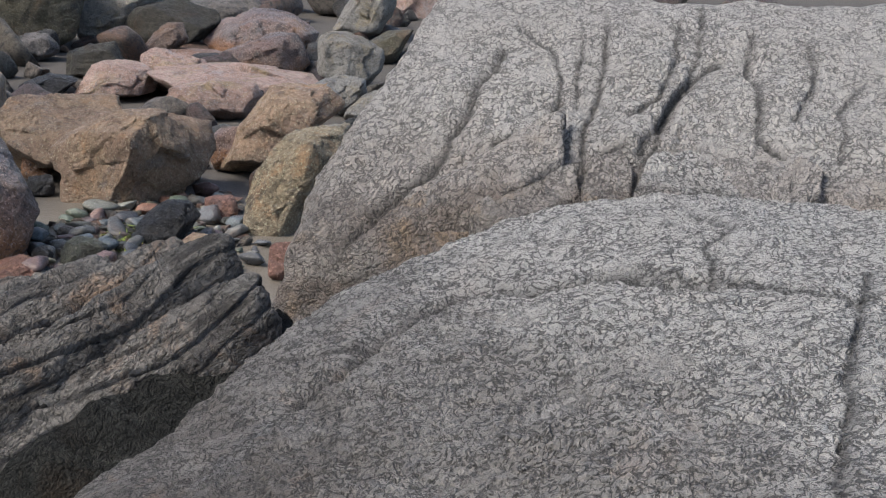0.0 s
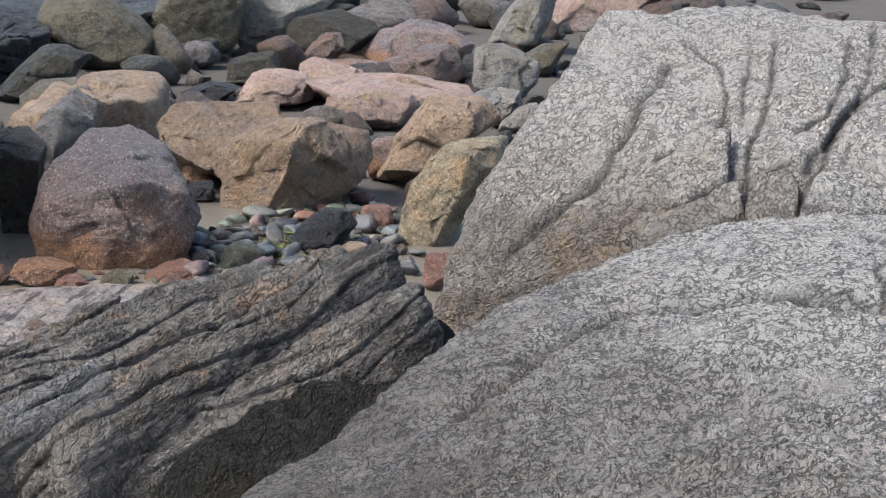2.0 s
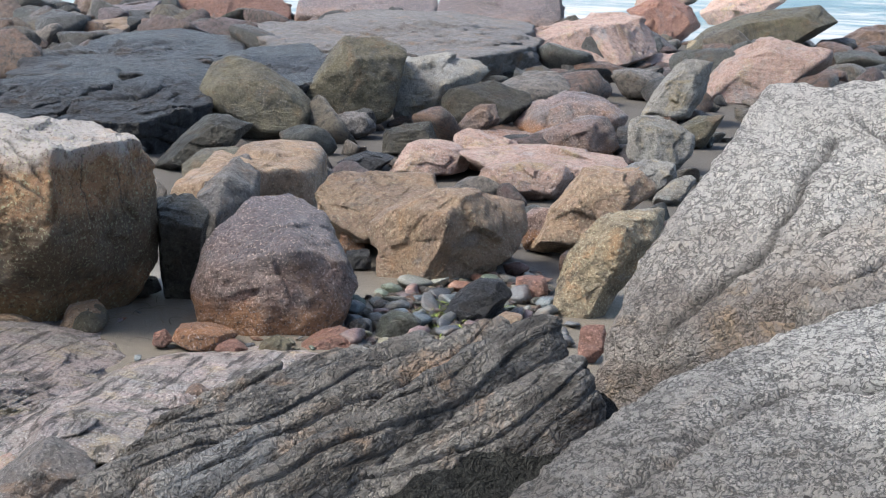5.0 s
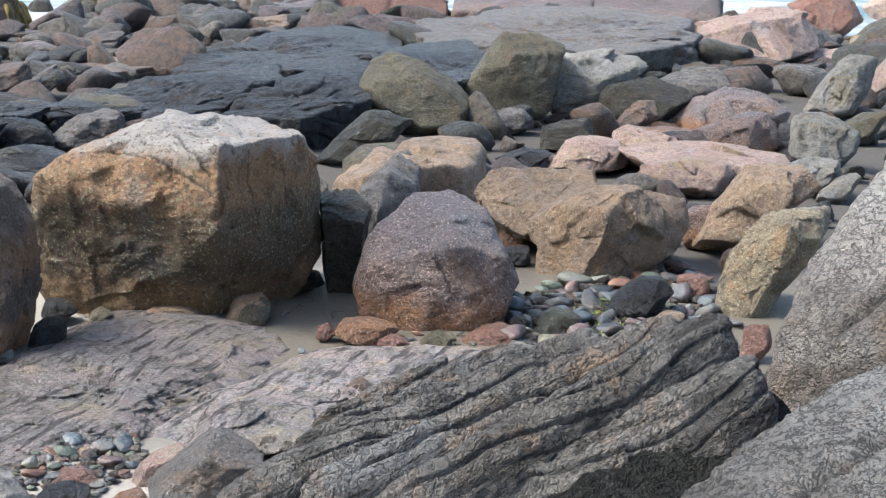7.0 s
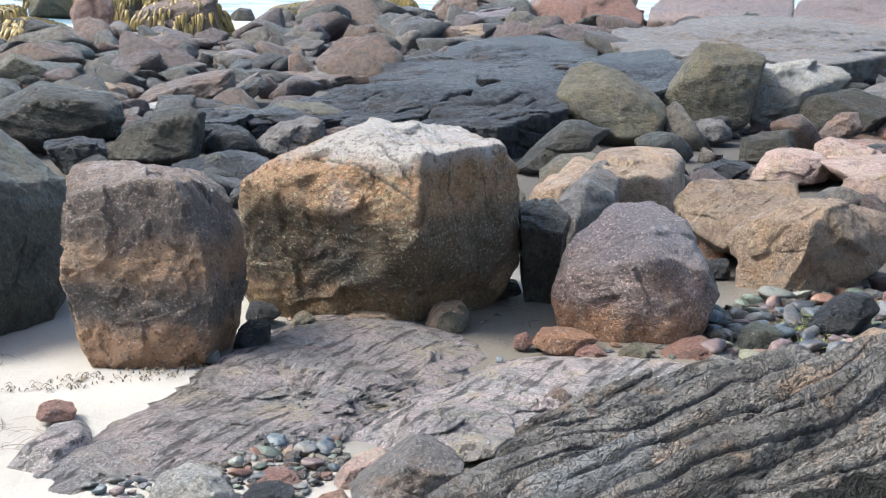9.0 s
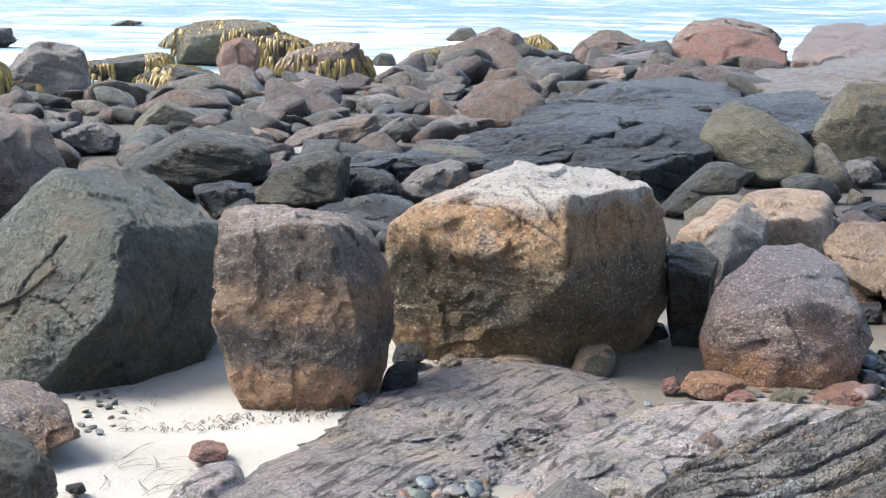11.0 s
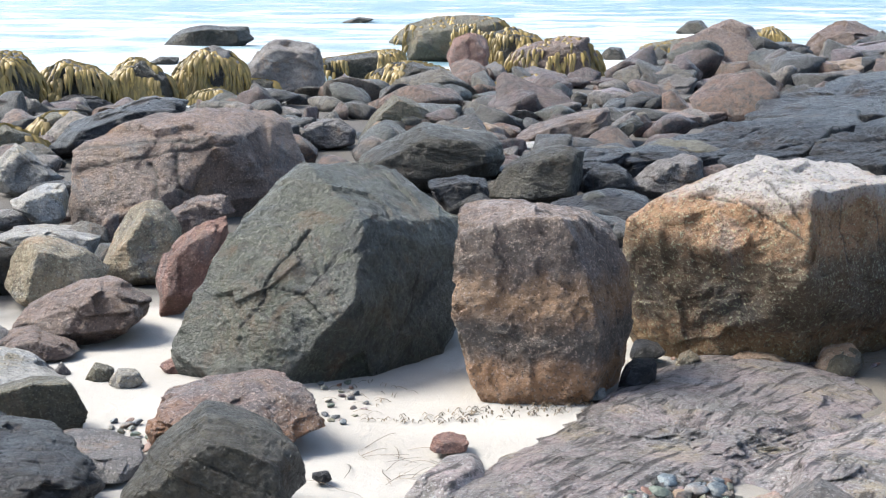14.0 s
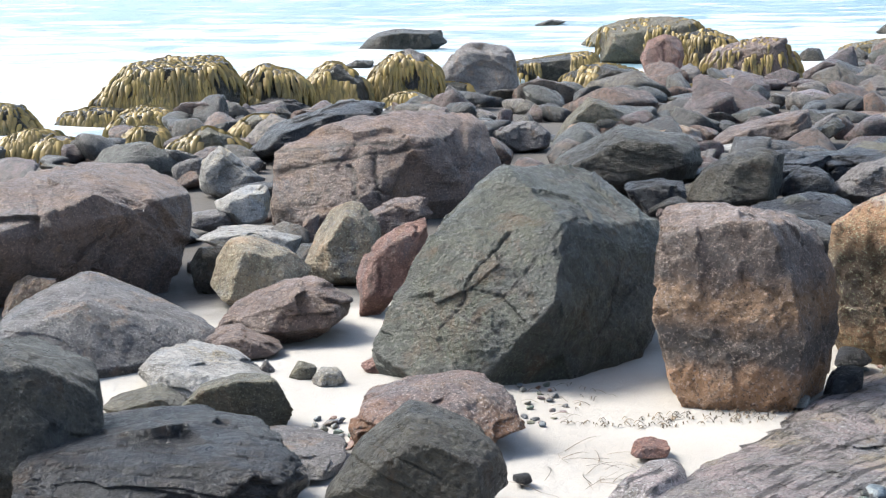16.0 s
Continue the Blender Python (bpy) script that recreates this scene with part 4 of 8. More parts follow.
bedrock("bedrock_slab", (0.18, 6.71, -0.10), plate([(-0.86, -0.53), (-0.55, 0.31), (-0.13, 0.85), (0.39, 1.07), (0.91, 1.01), (0.93, 0.58), (0.6, -0.25), (0.19, -0.64), (-0.24, -0.72), (-0.49, -0.86), (-0.71, -0.8)], 0.07), SLAB, "low grey bedrock slab beside a sandy puddle", lumps=0.05, lump_size=0.14, level=6, chips=0.014, chip_size=0.1, strata=((0.5, 0.75, 0.4), 0.07, 0.02), seed=18)
bedrock("bedrock_slab", (-1.76, 5.93, -0.10), plate([(-0.14, -0.23), (-0.1, 0.18), (0.04, 0.32), (0.14, 0.04), (0.06, -0.31)], 0.06), SLAB, "small bedrock hump in white sand", lumps=0.03, level=5, seed=19)
stone("boulder", (-0.15, 5.91, -0.10), 1.6, [(-0.31, 0.05), (-0.27, 0.11), (-0.19, 0.14), (-0.01, 0.15), (0.22, 0.12), (0.18, 0.04), (0.0, 0.0), (-0.18, 0.03)], 0.48, 1.20, SLAB, "low flat pinkish-grey boulder beside the layered ridge", edge=170, chips=0.04, chip_size=0.3, lumps=0.025, level=5, seed=20)

# ---- large boulders on the sand ----
GREEN_JOINTS = [
    (0.009, 0.014, [(-2.95, 7.52, 0.61), (-3.10, 7.30, 0.41), (-3.13, 7.18, 0.26), (-3.23, 7.11, 0.16)]),
    (0.008, 0.011, [(-3.06, 7.26, 0.36), (-2.90, 7.25, 0.33), (-2.85, 7.34, 0.38), (-2.78, 7.42, 0.49)]),
    (0.008, 0.01, [(-2.52, 7.82, 0.42), (-2.55, 7.71, 0.17), (-2.58, 7.60, 0.08)]),
    (0.007, 0.008, [(-3.17, 7.16, 0.26), (-2.88, 7.17, 0.16)]),
]
TIDAL_JOINTS = [
    (0.01, 0.015, [(-0.70, 8.17, 0.85), (-0.63, 8.07, 0.75), (-0.50, 7.93, 0.69)]),
    (0.01, 0.012, [(-1.02, 8.19, 0.75), (-0.81, 8.11, 0.70), (-0.50, 7.93, 0.60)]),
    (0.008, 0.012, [(-0.32, 8.19, 0.80), (-0.28, 8.19, 0.45)]),
    (0.008, 0.01, [(-0.18, 8.39, 0.69), (-0.12, 8.44, 0.50)]),
]
BACK_JOINTS = [
    (0.025, 0.03, [(-6.37, 11.39, 0.47), (-5.86, 11.54, 0.55), (-5.45, 11.62, 0.60)]),
    (0.025, 0.03, [(-5.80, 11.35, 0.42), (-5.66, 11.31, 0.20), (-5.64, 11.31, 0.08)]),
    (0.025, 0.025, [(-5.60, 11.56, 0.53), (-5.56, 11.46, 0.32), (-5.50, 11.44, 0.12)]),
    (0.02, 0.025, [(-6.35, 11.29, 0.31), (-5.82, 11.45, 0.43), (-5.25, 11.83, 0.46)]),
]
crag("boulder", (-0.69, 8.51, -0.10), 4.7, [(-0.77, -0.27, 0.72), (-0.52, -0.20, 0.86), (-0.15, -0.24, 0.99), (0.14, -0.56, 0.92), (0.17, -0.65, 0.51), (0.17, -0.40, 0.12), (-0.28, -0.34, 0.00), (-0.59, -0.21, 0.07), (-0.77, -0.07, 0.10), (0.63, 0.03, 0.92), (0.76, 0.17, 0.68), (0.77, 0.12, 0.25), (0.66, 0.03, 0.11), (-0.16, 0.36, 0.96), (0.45, 0.54, 0.95), (-0.50, 0.35, 0.81), (-0.77, 0.63, 0.02), (0.78, 0.72, 0.05)], TIDAL, "huge granite boulder, orange over dark tide band, top whitened for skylight", edge=110, cuts=0, lumps=0.03, lump_size=0.2, chips=0.014, chip_size=0.13, level=7, seed=21, grooves=TIDAL_JOINTS)
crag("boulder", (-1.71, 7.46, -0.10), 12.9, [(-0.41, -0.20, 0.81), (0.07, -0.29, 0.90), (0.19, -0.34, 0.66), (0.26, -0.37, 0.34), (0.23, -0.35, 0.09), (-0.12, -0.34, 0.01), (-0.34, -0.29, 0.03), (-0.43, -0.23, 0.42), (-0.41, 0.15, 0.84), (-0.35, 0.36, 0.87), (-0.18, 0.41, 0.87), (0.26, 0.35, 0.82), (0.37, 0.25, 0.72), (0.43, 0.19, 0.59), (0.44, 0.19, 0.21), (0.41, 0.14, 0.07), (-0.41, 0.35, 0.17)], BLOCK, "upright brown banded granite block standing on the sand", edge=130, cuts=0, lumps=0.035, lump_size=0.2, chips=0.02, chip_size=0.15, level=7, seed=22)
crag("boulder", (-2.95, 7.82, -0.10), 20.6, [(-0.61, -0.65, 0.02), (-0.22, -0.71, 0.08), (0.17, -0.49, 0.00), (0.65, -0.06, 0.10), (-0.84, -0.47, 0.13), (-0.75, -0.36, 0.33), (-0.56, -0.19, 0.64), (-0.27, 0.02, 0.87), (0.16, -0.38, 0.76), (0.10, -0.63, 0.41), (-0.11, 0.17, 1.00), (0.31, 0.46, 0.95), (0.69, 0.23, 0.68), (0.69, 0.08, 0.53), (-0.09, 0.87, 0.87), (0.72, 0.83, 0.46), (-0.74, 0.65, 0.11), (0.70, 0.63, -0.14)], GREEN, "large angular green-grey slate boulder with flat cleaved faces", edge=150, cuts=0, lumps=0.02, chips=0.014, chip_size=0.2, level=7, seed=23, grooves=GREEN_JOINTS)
crag("boulder", (0.69, 8.22, -0.10), -4.8, [(-0.40, 0.04, 0.48), (-0.21, 0.24, 0.65), (0.04, 0.35, 0.67), (0.24, 0.24, 0.57), (0.33, 0.04, 0.40), (0.43, -0.12, 0.26), (0.36, -0.26, 0.14), (0.19, -0.31, 0.00), (-0.13, -0.31, 0.02), (-0.41, -0.16, 0.08), (-0.45, -0.07, 0.19), (-0.35, -0.24, 0.32), (0.08, -0.33, 0.49), (0.31, -0.18, 0.40), (-0.41, 0.54, 0.12), (0.38, 0.54, 0.24)], PURPLE, "rounded purple-brown granite boulder with a rusty foot", edge=110, cuts=3, lumps=0.03, chips=0.012, chip_size=0.25, level=6, seed=24)
crag("boulder", (1.84, 9.45, -0.10), -11.0, [(-0.50, -0.14, 0.29), (-0.34, -0.13, 0.44), (-0.13, -0.03, 0.54), (0.22, 0.17, 0.54), (0.45, 0.27, 0.44), (0.48, 0.16, 0.32), (0.38, -0.03, 0.15), (0.04, -0.28, 0.07), (-0.19, -0.33, 0.00), (-0.40, -0.24, 0.04), (-0.08, -0.43, 0.41), (0.08, -0.13, 0.52), (-0.49, 0.46, 0.26), (0.46, 0.67, 0.28)], BROWN, "ochre and brown angular boulder with chipped faces", edge=120, cuts=3, lumps=0.03, chips=0.045, chip_size=0.3, level=6, seed=25)
crag("boulder", (1.48, 10.23, -0.10), -8.2, [(-0.41, -0.14, 0.39), (-0.31, 0.06, 0.50), (0.18, 0.27, 0.50), (0.37, 0.16, 0.50), (0.40, -0.14, 0.41), (0.13, -0.43, 0.33), (-0.06, -0.48, 0.15), (-0.32, -0.34, 0.26), (-0.38, 0.46, 0.03), (0.40, 0.56, 0.05)], BROWN, "ochre slab of rock behind a chipped boulder", edge=130, cuts=2, lumps=0.03, chips=0.03, chip_size=0.3, level=6, seed=26)
crag("boulder", (2.60, 8.55, -0.10), -16.9, [(-0.02, 0.08, 0.58), (0.31, 0.27, 0.60), (0.30, 0.17, 0.49), (0.22, -0.13, 0.41), (-0.03, -0.32, 0.04), (-0.28, -0.28, 0.01), (-0.31, -0.23, 0.16), (-0.19, -0.08, 0.40), (-0.10, -0.03, 0.52), (0.07, -0.20, 0.52), (-0.21, 0.27, 0.09), (0.22, 0.47, 0.36)], YELLOW, "yellow-grey boulder with a dark lichened top", edge=90, cuts=3, lumps=0.04, chips=0.02, chip_size=0.3, level=6, seed=27)
crag("boulder", (-5.69, 11.99, -0.10), 25.4, [(-0.97, -0.46, -0.02), (-0.92, -0.26, 0.57), (-0.53, -0.04, 0.73), (0.08, 0.27, 0.86), (0.59, 0.45, 0.85), (0.82, 0.33, 0.70), (0.96, 0.12, 0.38), (0.69, -0.36, 0.04), (-0.27, -0.68, 0.18), (-0.17, -0.38, 0.68), (0.33, -0.34, 0.66), (-0.72, -0.65, 0.00), (-0.77, 0.95, 0.24), (0.89, 1.03, 0.19)], RUST, "broad cracked rust-brown and pink boulder behind the slate boulder", edge=140, cuts=3, lumps=0.03, chips=0.03, chip_size=0.3, level=6, seed=28, grooves=BACK_JOINTS)

# ---- boulders beside the white sand ----
stone("boulder", (-8.27, 14.68, -0.10), 28.8, [(-0.23, 0.12), (-0.05, 0.32), (0.74, 0.57), (1.05, 0.59), (1.35, 0.55), (0.73, 0.27), (0.0, 0.0)], 1.42, 0.30, SLATE, "low flat dark slate boulder among the shore boulders", edge=60, chips=0.04, chip_size=0.3, lumps=0.025, level=5, seed=29)
crag("boulder", (-6.26, 8.39, -0.10), 36.7, [(-0.66, -0.10, 0.75), (-0.46, 0.11, 0.77), (0.09, 0.51, 0.82), (0.51, 0.59, 0.76), (0.72, 0.18, 0.58), (0.70, -0.12, 0.16), (0.35, -0.15, 0.06), (-0.15, -0.19, 0.09), (-0.63, -0.40, 0.08), (-0.46, -0.69, 0.51), (0.11, -0.44, 0.70), (0.38, -0.40, 0.57), (-0.68, -0.90, 0.49), (0.67, 0.98, 0.25), (-0.50, 1.01, 0.31)], RUST, "broad rust-brown boulder with an undercut face beside the sand", edge=140, cuts=0, lumps=0.03, chips=0.03, chip_size=0.25, level=6, seed=30)
crag("boulder", (-5.07, 6.82, -0.10), 36.6, [(-0.46, -0.22, 0.27), (-0.38, 0.18, 0.32), (-0.01, 0.58, 0.40), (0.24, 0.58, 0.32), (0.62, 0.35, 0.14), (0.69, 0.14, 0.10), (0.39, -0.18, 0.04), (0.03, -0.37, 0.06), (-0.46, -0.47, 0.17), (-0.62, -0.53, 0.20), (-0.03, -0.07, 0.34)], GREY, "broad weathered blue-grey slab of rock beside the sand", edge=140, cuts=0, lumps=0.03, chips=0.015, chip_size=0.25, level=6, seed=31)
crag("boulder", (-4.02, 4.99, -0.10), 38.9, [(-0.27, 0.17, 0.63), (0.00, 0.47, 0.56), (0.23, 0.26, 0.47), (0.22, 0.01, 0.39), (0.26, -0.04, 0.16), (0.21, -0.14, 0.12), (-0.05, -0.28, 0.18), (-0.30, -0.33, 0.23), (-0.28, -0.13, 0.56), (-0.02, -0.03, 0.54)], DARK, "dark brown block of rock with a flat top beside the sand", edge=150, cuts=0, lumps=0.025, chips=0.015, chip_size=0.2, level=6, seed=32)
stone("boulder", (-3.56, 4.59, -0.10), 36.2, [(-0.29, 0.19), (-0.21, 0.25), (0.02, 0.25), (0.34, 0.29), (0.55, 0.29), (0.76, 0.25), (0.84, 0.13), (0.86, 0.04), (0.31, -0.03), (-0.3, 0.03)], 1.04, 0.60, SLATE, "low flat dark slate boulder beside the white sand", strata=((0.2, 0.3, 0.9), 0.05, 0.01), edge=60, chips=0.04, chip_size=0.3, lumps=0.025, level=6, seed=33)
stone("boulder", (-2.40, 5.02, -0.10), 23.7, [(-0.35, 0.16), (-0.2, 0.32), (-0.03, 0.43), (0.11, 0.4), (0.26, 0.33), (0.33, 0.26), (0.35, 0.13), (0.0, 0.0), (-0.33, 0.07)], 0.63, 0.30, DARK, "broad dark weed-stained boulder beside the white sand", edge=90, lumps=0.025, level=6, seed=34)
stone("boulder", (-3.00, 5.95, -0.10), 25.1, [(-0.11, 0.09), (-0.07, 0.18), (0.13, 0.23), (0.41, 0.26), (0.53, 0.23), (0.64, 0.14), (0.63, 0.08), (0.47, 0.02), (0.32, 0.04), (0.07, 0.01), (-0.07, 0.0)], 0.68, 0.50, PURPLE, "low flat purple-brown boulder beside the white sand", edge=130, chips=0.04, chip_size=0.3, lumps=0.025, level=6, seed=35)
stone("boulder", (-3.62, 5.86, -0.10), 30.2, [(-0.31, 0.1), (-0.19, 0.21), (-0.01, 0.25), (0.16, 0.25), (0.24, 0.1), (0.2, 0.01), (0.02, -0.0), (-0.22, 0.01)], 0.50, 0.30, OLIVE, "broad olive-grey lichened boulder beside the white sand", edge=170, lumps=0.025, level=5, seed=36)
stone("boulder", (-4.06, 6.52, -0.10), 30.6, [(-0.49, 0.07), (-0.38, 0.16), (-0.18, 0.17), (0.07, 0.12), (0.28, 0.0), (0.2, -0.01), (-0.08, 0.01), (-0.4, 0.03)], 0.69, 1.00, PALE, "low flat pale grey boulder beside the white sand", edge=60, chips=0.04, chip_size=0.3, lumps=0.025, level=6, seed=37)
stone("boulder", (-4.05, 5.58, -0.10), 34.5, [(-0.06, 0.15), (0.06, 0.15), (0.2, 0.08), (0.17, 0.02), (0.0, 0.0), (-0.06, 0.05)], 0.23, 0.30, PALE, "broad pale grey boulder beside the white sand", edge=90, chips=0.04, chip_size=0.3, lumps=0.025, level=5, seed=38)
stone("boulder", (-4.24, 6.01, -0.10), 33.9, [(-0.18, 0.07), (-0.05, 0.09), (0.11, 0.13), (0.21, 0.07), (0.13, -0.01), (-0.13, 0.02)], 0.35, 0.30, OLIVE, "low flat olive-grey lichened boulder beside the white sand", edge=130, lumps=0.025, level=5, seed=39)
stone("stone", (-3.61, 5.61, -0.10), 31.3, [(-0.19, 0.05), (-0.09, 0.11), (-0.02, 0.12), (0.1, 0.05), (-0.0, 0.0)], 0.26, 0.30, PALE, "broad pale grey stone beside the white sand", "stone", group="loose stones", edge=170, chips=0.04, chip_size=0.3, lumps=0.025, level=5, seed=40)
stone("boulder", (-3.18, 5.56, -0.10), 28.1, [(-0.35, 0.08), (-0.07, 0.1), (0.22, 0.06), (0.16, -0.01), (-0.16, 0.01)], 0.51, 1.20, GREY, "low flat weathered grey boulder beside the white sand", edge=60, chips=0.04, chip_size=0.3, lumps=0.025, level=5, seed=41)
stone("boulder", (-4.38, 7.22, -0.10), 30.1, [(-0.27, 0.02), (-0.15, 0.12), (-0.02, 0.14), (0.13, 0.09), (0.24, 0.02), (0.03, -0.0)], 0.46, 0.30, RUST, "low flat rust-brown boulder beside the white sand", edge=90, chips=0.04, chip_size=0.3, lumps=0.025, level=5, seed=42)
stone("stone", (-4.06, 6.91, -0.10), 29.2, [(-0.06, 0.01), (-0.01, 0.09), (0.04, 0.02), (0.01, -0.0)], 0.09, 0.30, GREY, "blocky weathered grey stone beside the white sand", "stone", group="loose stones", edge=130, chips=0.04, chip_size=0.3, lumps=0.025, level=4, seed=43)
stone("stone", (-3.85, 6.86, -0.10), 28.0, [(-0.06, 0.02), (-0.01, 0.1), (0.09, 0.07), (0.06, -0.0)], 0.14, 0.30, OLIVE, "blocky olive-grey lichened stone beside the white sand", "stone", group="loose stones", edge=170, lumps=0.025, level=4, seed=44)
stone("stone", (-3.70, 6.81, -0.10), 27.2, [(-0.06, 0.01), (-0.03, 0.09), (0.09, 0.08), (0.12, 0.03), (0.06, -0.0)], 0.16, 0.30, PALE, "broad pale grey stone beside the white sand", "stone", group="loose stones", edge=60, chips=0.04, chip_size=0.3, lumps=0.025, level=4, seed=45)
stone("boulder", (-5.11, 8.29, -0.10), 30.6, [(-0.12, 0.06), (-0.06, 0.26), (0.03, 0.39), (0.16, 0.39), (0.43, 0.3), (0.53, 0.2), (0.46, 0.13), (0.14, 0.04), (0.0, 0.0)], 0.59, 0.30, YELLOW, "broad yellowish grey boulder among the shore boulders", edge=90, lumps=0.025, level=5, seed=46)
stone("boulder", (-4.34, 7.65, -0.10), 28.4, [(-0.38, 0.11), (-0.25, 0.2), (0.04, 0.3), (0.2, 0.31), (0.36, 0.21), (0.39, 0.09), (0.16, 0.0), (-0.16, 0.01), (-0.35, 0.07)], 0.69, 0.30, RUST, "broad rust-brown boulder beside the white sand", edge=130, chips=0.04, chip_size=0.3, lumps=0.025, level=5, seed=47)
stone("boulder", (-4.70, 9.16, -0.10), 26.1, [(-0.28, 0.13), (-0.2, 0.31), (-0.04, 0.53), (0.11, 0.5), (0.23, 0.37), (0.25, 0.26), (0.13, 0.01), (-0.13, 0.0), (-0.26, 0.06)], 0.48, 0.30, YELLOW, "rounded yellowish grey boulder among the shore boulders", edge=170, lumps=0.025, level=5, seed=48)
stone("boulder", (-4.17, 8.33, -0.10), 25.4, [(-0.03, 0.02), (-0.05, 0.2), (0.04, 0.4), (0.22, 0.51), (0.42, 0.57), (0.38, 0.39), (0.17, 0.07), (0.03, -0.0)], 0.28, 0.30, RED, "upright reddish granite boulder among the shore boulders", edge=60, chips=0.04, chip_size=0.3, lumps=0.025, level=5, seed=49)
stone("boulder", (-5.05, 10.71, -0.10), 24.3, [(-0.21, 0.21), (0.01, 0.31), (0.22, 0.31), (0.28, 0.2), (0.0, 0.0), (-0.17, 0.09)], 0.44, 0.30, RUST, "broad rust-brown boulder among the shore boulders", edge=90, chips=0.04, chip_size=0.3, lumps=0.025, level=5, seed=50)
stone("boulder", (-5.59, 10.29, -0.10), 27.7, [(-0.04, 0.12), (0.01, 0.22), (0.11, 0.23), (0.09, 0.08), (0.0, 0.0)], 0.14, 0.30, RUST, "upright rust-brown boulder among the shore boulders", edge=130, chips=0.04, chip_size=0.3, lumps=0.025, level=4, seed=51)
stone("boulder", (-5.79, 9.98, -0.10), 29.2, [(-0.47, 0.1), (-0.34, 0.15), (-0.06, 0.16), (0.31, 0.13), (0.27, -0.01), (-0.27, 0.03)], 0.70, 0.30, PALE, "low flat pale grey boulder among the shore boulders", edge=170, chips=0.04, chip_size=0.3, lumps=0.025, level=5, seed=52)
stone("boulder", (-6.57, 10.62, -0.10), 30.9, [(-0.22, 0.07), (-0.17, 0.16), (0.1, 0.17), (0.18, 0.06), (0.0, 0.0)], 0.36, 0.30, GREY, "broad weathered grey boulder among the shore boulders", edge=60, chips=0.04, chip_size=0.3, lumps=0.025, level=4, seed=53)
stone("boulder", (-6.35, 10.78, -0.10), 29.7, [(-0.28, 0.23), (0.01, 0.33), (0.19, 0.34), (0.14, 0.07), (0.0, -0.0)], 0.42, 0.30, PALE, "blocky pale grey boulder among the shore boulders", edge=90, chips=0.04, chip_size=0.3, lumps=0.025, level=5, seed=54)
stone("boulder", (-7.23, 12.28, -0.10), 29.8, [(-0.42, 0.09), (-0.37, 0.33), (-0.21, 0.46), (-0.01, 0.32), (0.18, 0.17), (0.13, 0.05), (-0.13, 0.0)], 0.54, 0.30, PALE, "rounded pale grey boulder among the shore boulders", edge=130, chips=0.04, chip_size=0.3, lumps=0.025, level=5, seed=55)
stone("boulder", (-8.05, 12.67, -0.10), 31.8, [(-0.17, 0.2), (-0.01, 0.27), (0.15, 0.29), (0.08, 0.04), (-0.08, 0.0)], 0.29, 0.30, GREY, "blocky weathered grey boulder among the shore boulders", edge=170, chips=0.04, chip_size=0.3, lumps=0.025, level=4, seed=56)
stone("boulder", (-5.44, 8.63, -0.10), 31.3, [(-0.11, 0.18), (-0.05, 0.28), (0.13, 0.28), (0.08, -0.0), (-0.08, 0.0)], 0.22, 0.30, DARK, "upright dark weed-stained boulder among the shore boulders", edge=60, lumps=0.025, level=4, seed=57)
stone("boulder", (-6.04, 7.34, -0.10), 38.5, [(-0.03, 0.08), (0.05, 0.24), (0.15, 0.29), (0.31, 0.25), (0.17, 0.07), (0.0, 0.0)], 0.31, 0.30, BROWN, "blocky ochre-brown boulder among the shore boulders", edge=90, chips=0.04, chip_size=0.3, lumps=0.025, level=5, seed=58)
stone("stone", (-3.55, 7.16, -0.10), 25.1, [(-0.09, 0.04), (-0.01, 0.08), (0.09, 0.03), (0.06, -0.0), (-0.06, 0.0)], 0.16, 0.30, RED, "broad reddish granite stone beside the white sand", "stone", group="loose stones", edge=130, chips=0.04, chip_size=0.3, lumps=0.025, level=4, seed=59)
stone("stone", (-1.87, 6.26, -0.10), 15.0, [(-0.08, 0.01), (-0.06, 0.06), (0.01, 0.07), (0.1, 0.05), (0.09, 0.01), (-0.02, -0.0)], 0.16, 0.30, RED, "broad reddish granite stone lying on the white sand", "stone", group="loose stones", edge=170, chips=0.04, chip_size=0.3, lumps=0.025, level=4, seed=60)
stone("stone", (-2.25, 5.73, -0.10), 19.7, [(-0.04, 0.02), (-0.04, 0.04), (0.03, 0.05), (0.04, 0.02), (0.0, 0.0)], 0.07, 0.30, SLATE, "broad dark slate stone lying on the white sand", "stone", group="loose stones", edge=60, chips=0.04, chip_size=0.3, lumps=0.025, level=4, seed=61)

# ---- weed-hung rocks at the water's edge ----
hang_weed(stone("boulder", (-14.37, 17.97, -0.40), 38.2, [(-0.45, 0.1), (-0.28, 0.4), (0.03, 0.49), (0.34, 0.45), (0.56, 0.15), (0.46, -0.0), (0.0, 0.0)], 0.91, 0.30, DARK, "broad dark weed-stained boulder at the water's edge", edge=90, lumps=0.025, level=5, seed=62), 60)
hang_weed(stone("boulder", (-14.07, 19.42, -0.40), 35.5, [(-0.36, 0.07), (-0.23, 0.24), (0.22, 0.31), (0.76, 0.32), (0.61, 0.01), (-0.24, 0.01)], 1.01, 0.30, DARK, "low flat dark weed-stained boulder at the water's edge", edge=130, lumps=0.025, level=5, seed=63), 60)
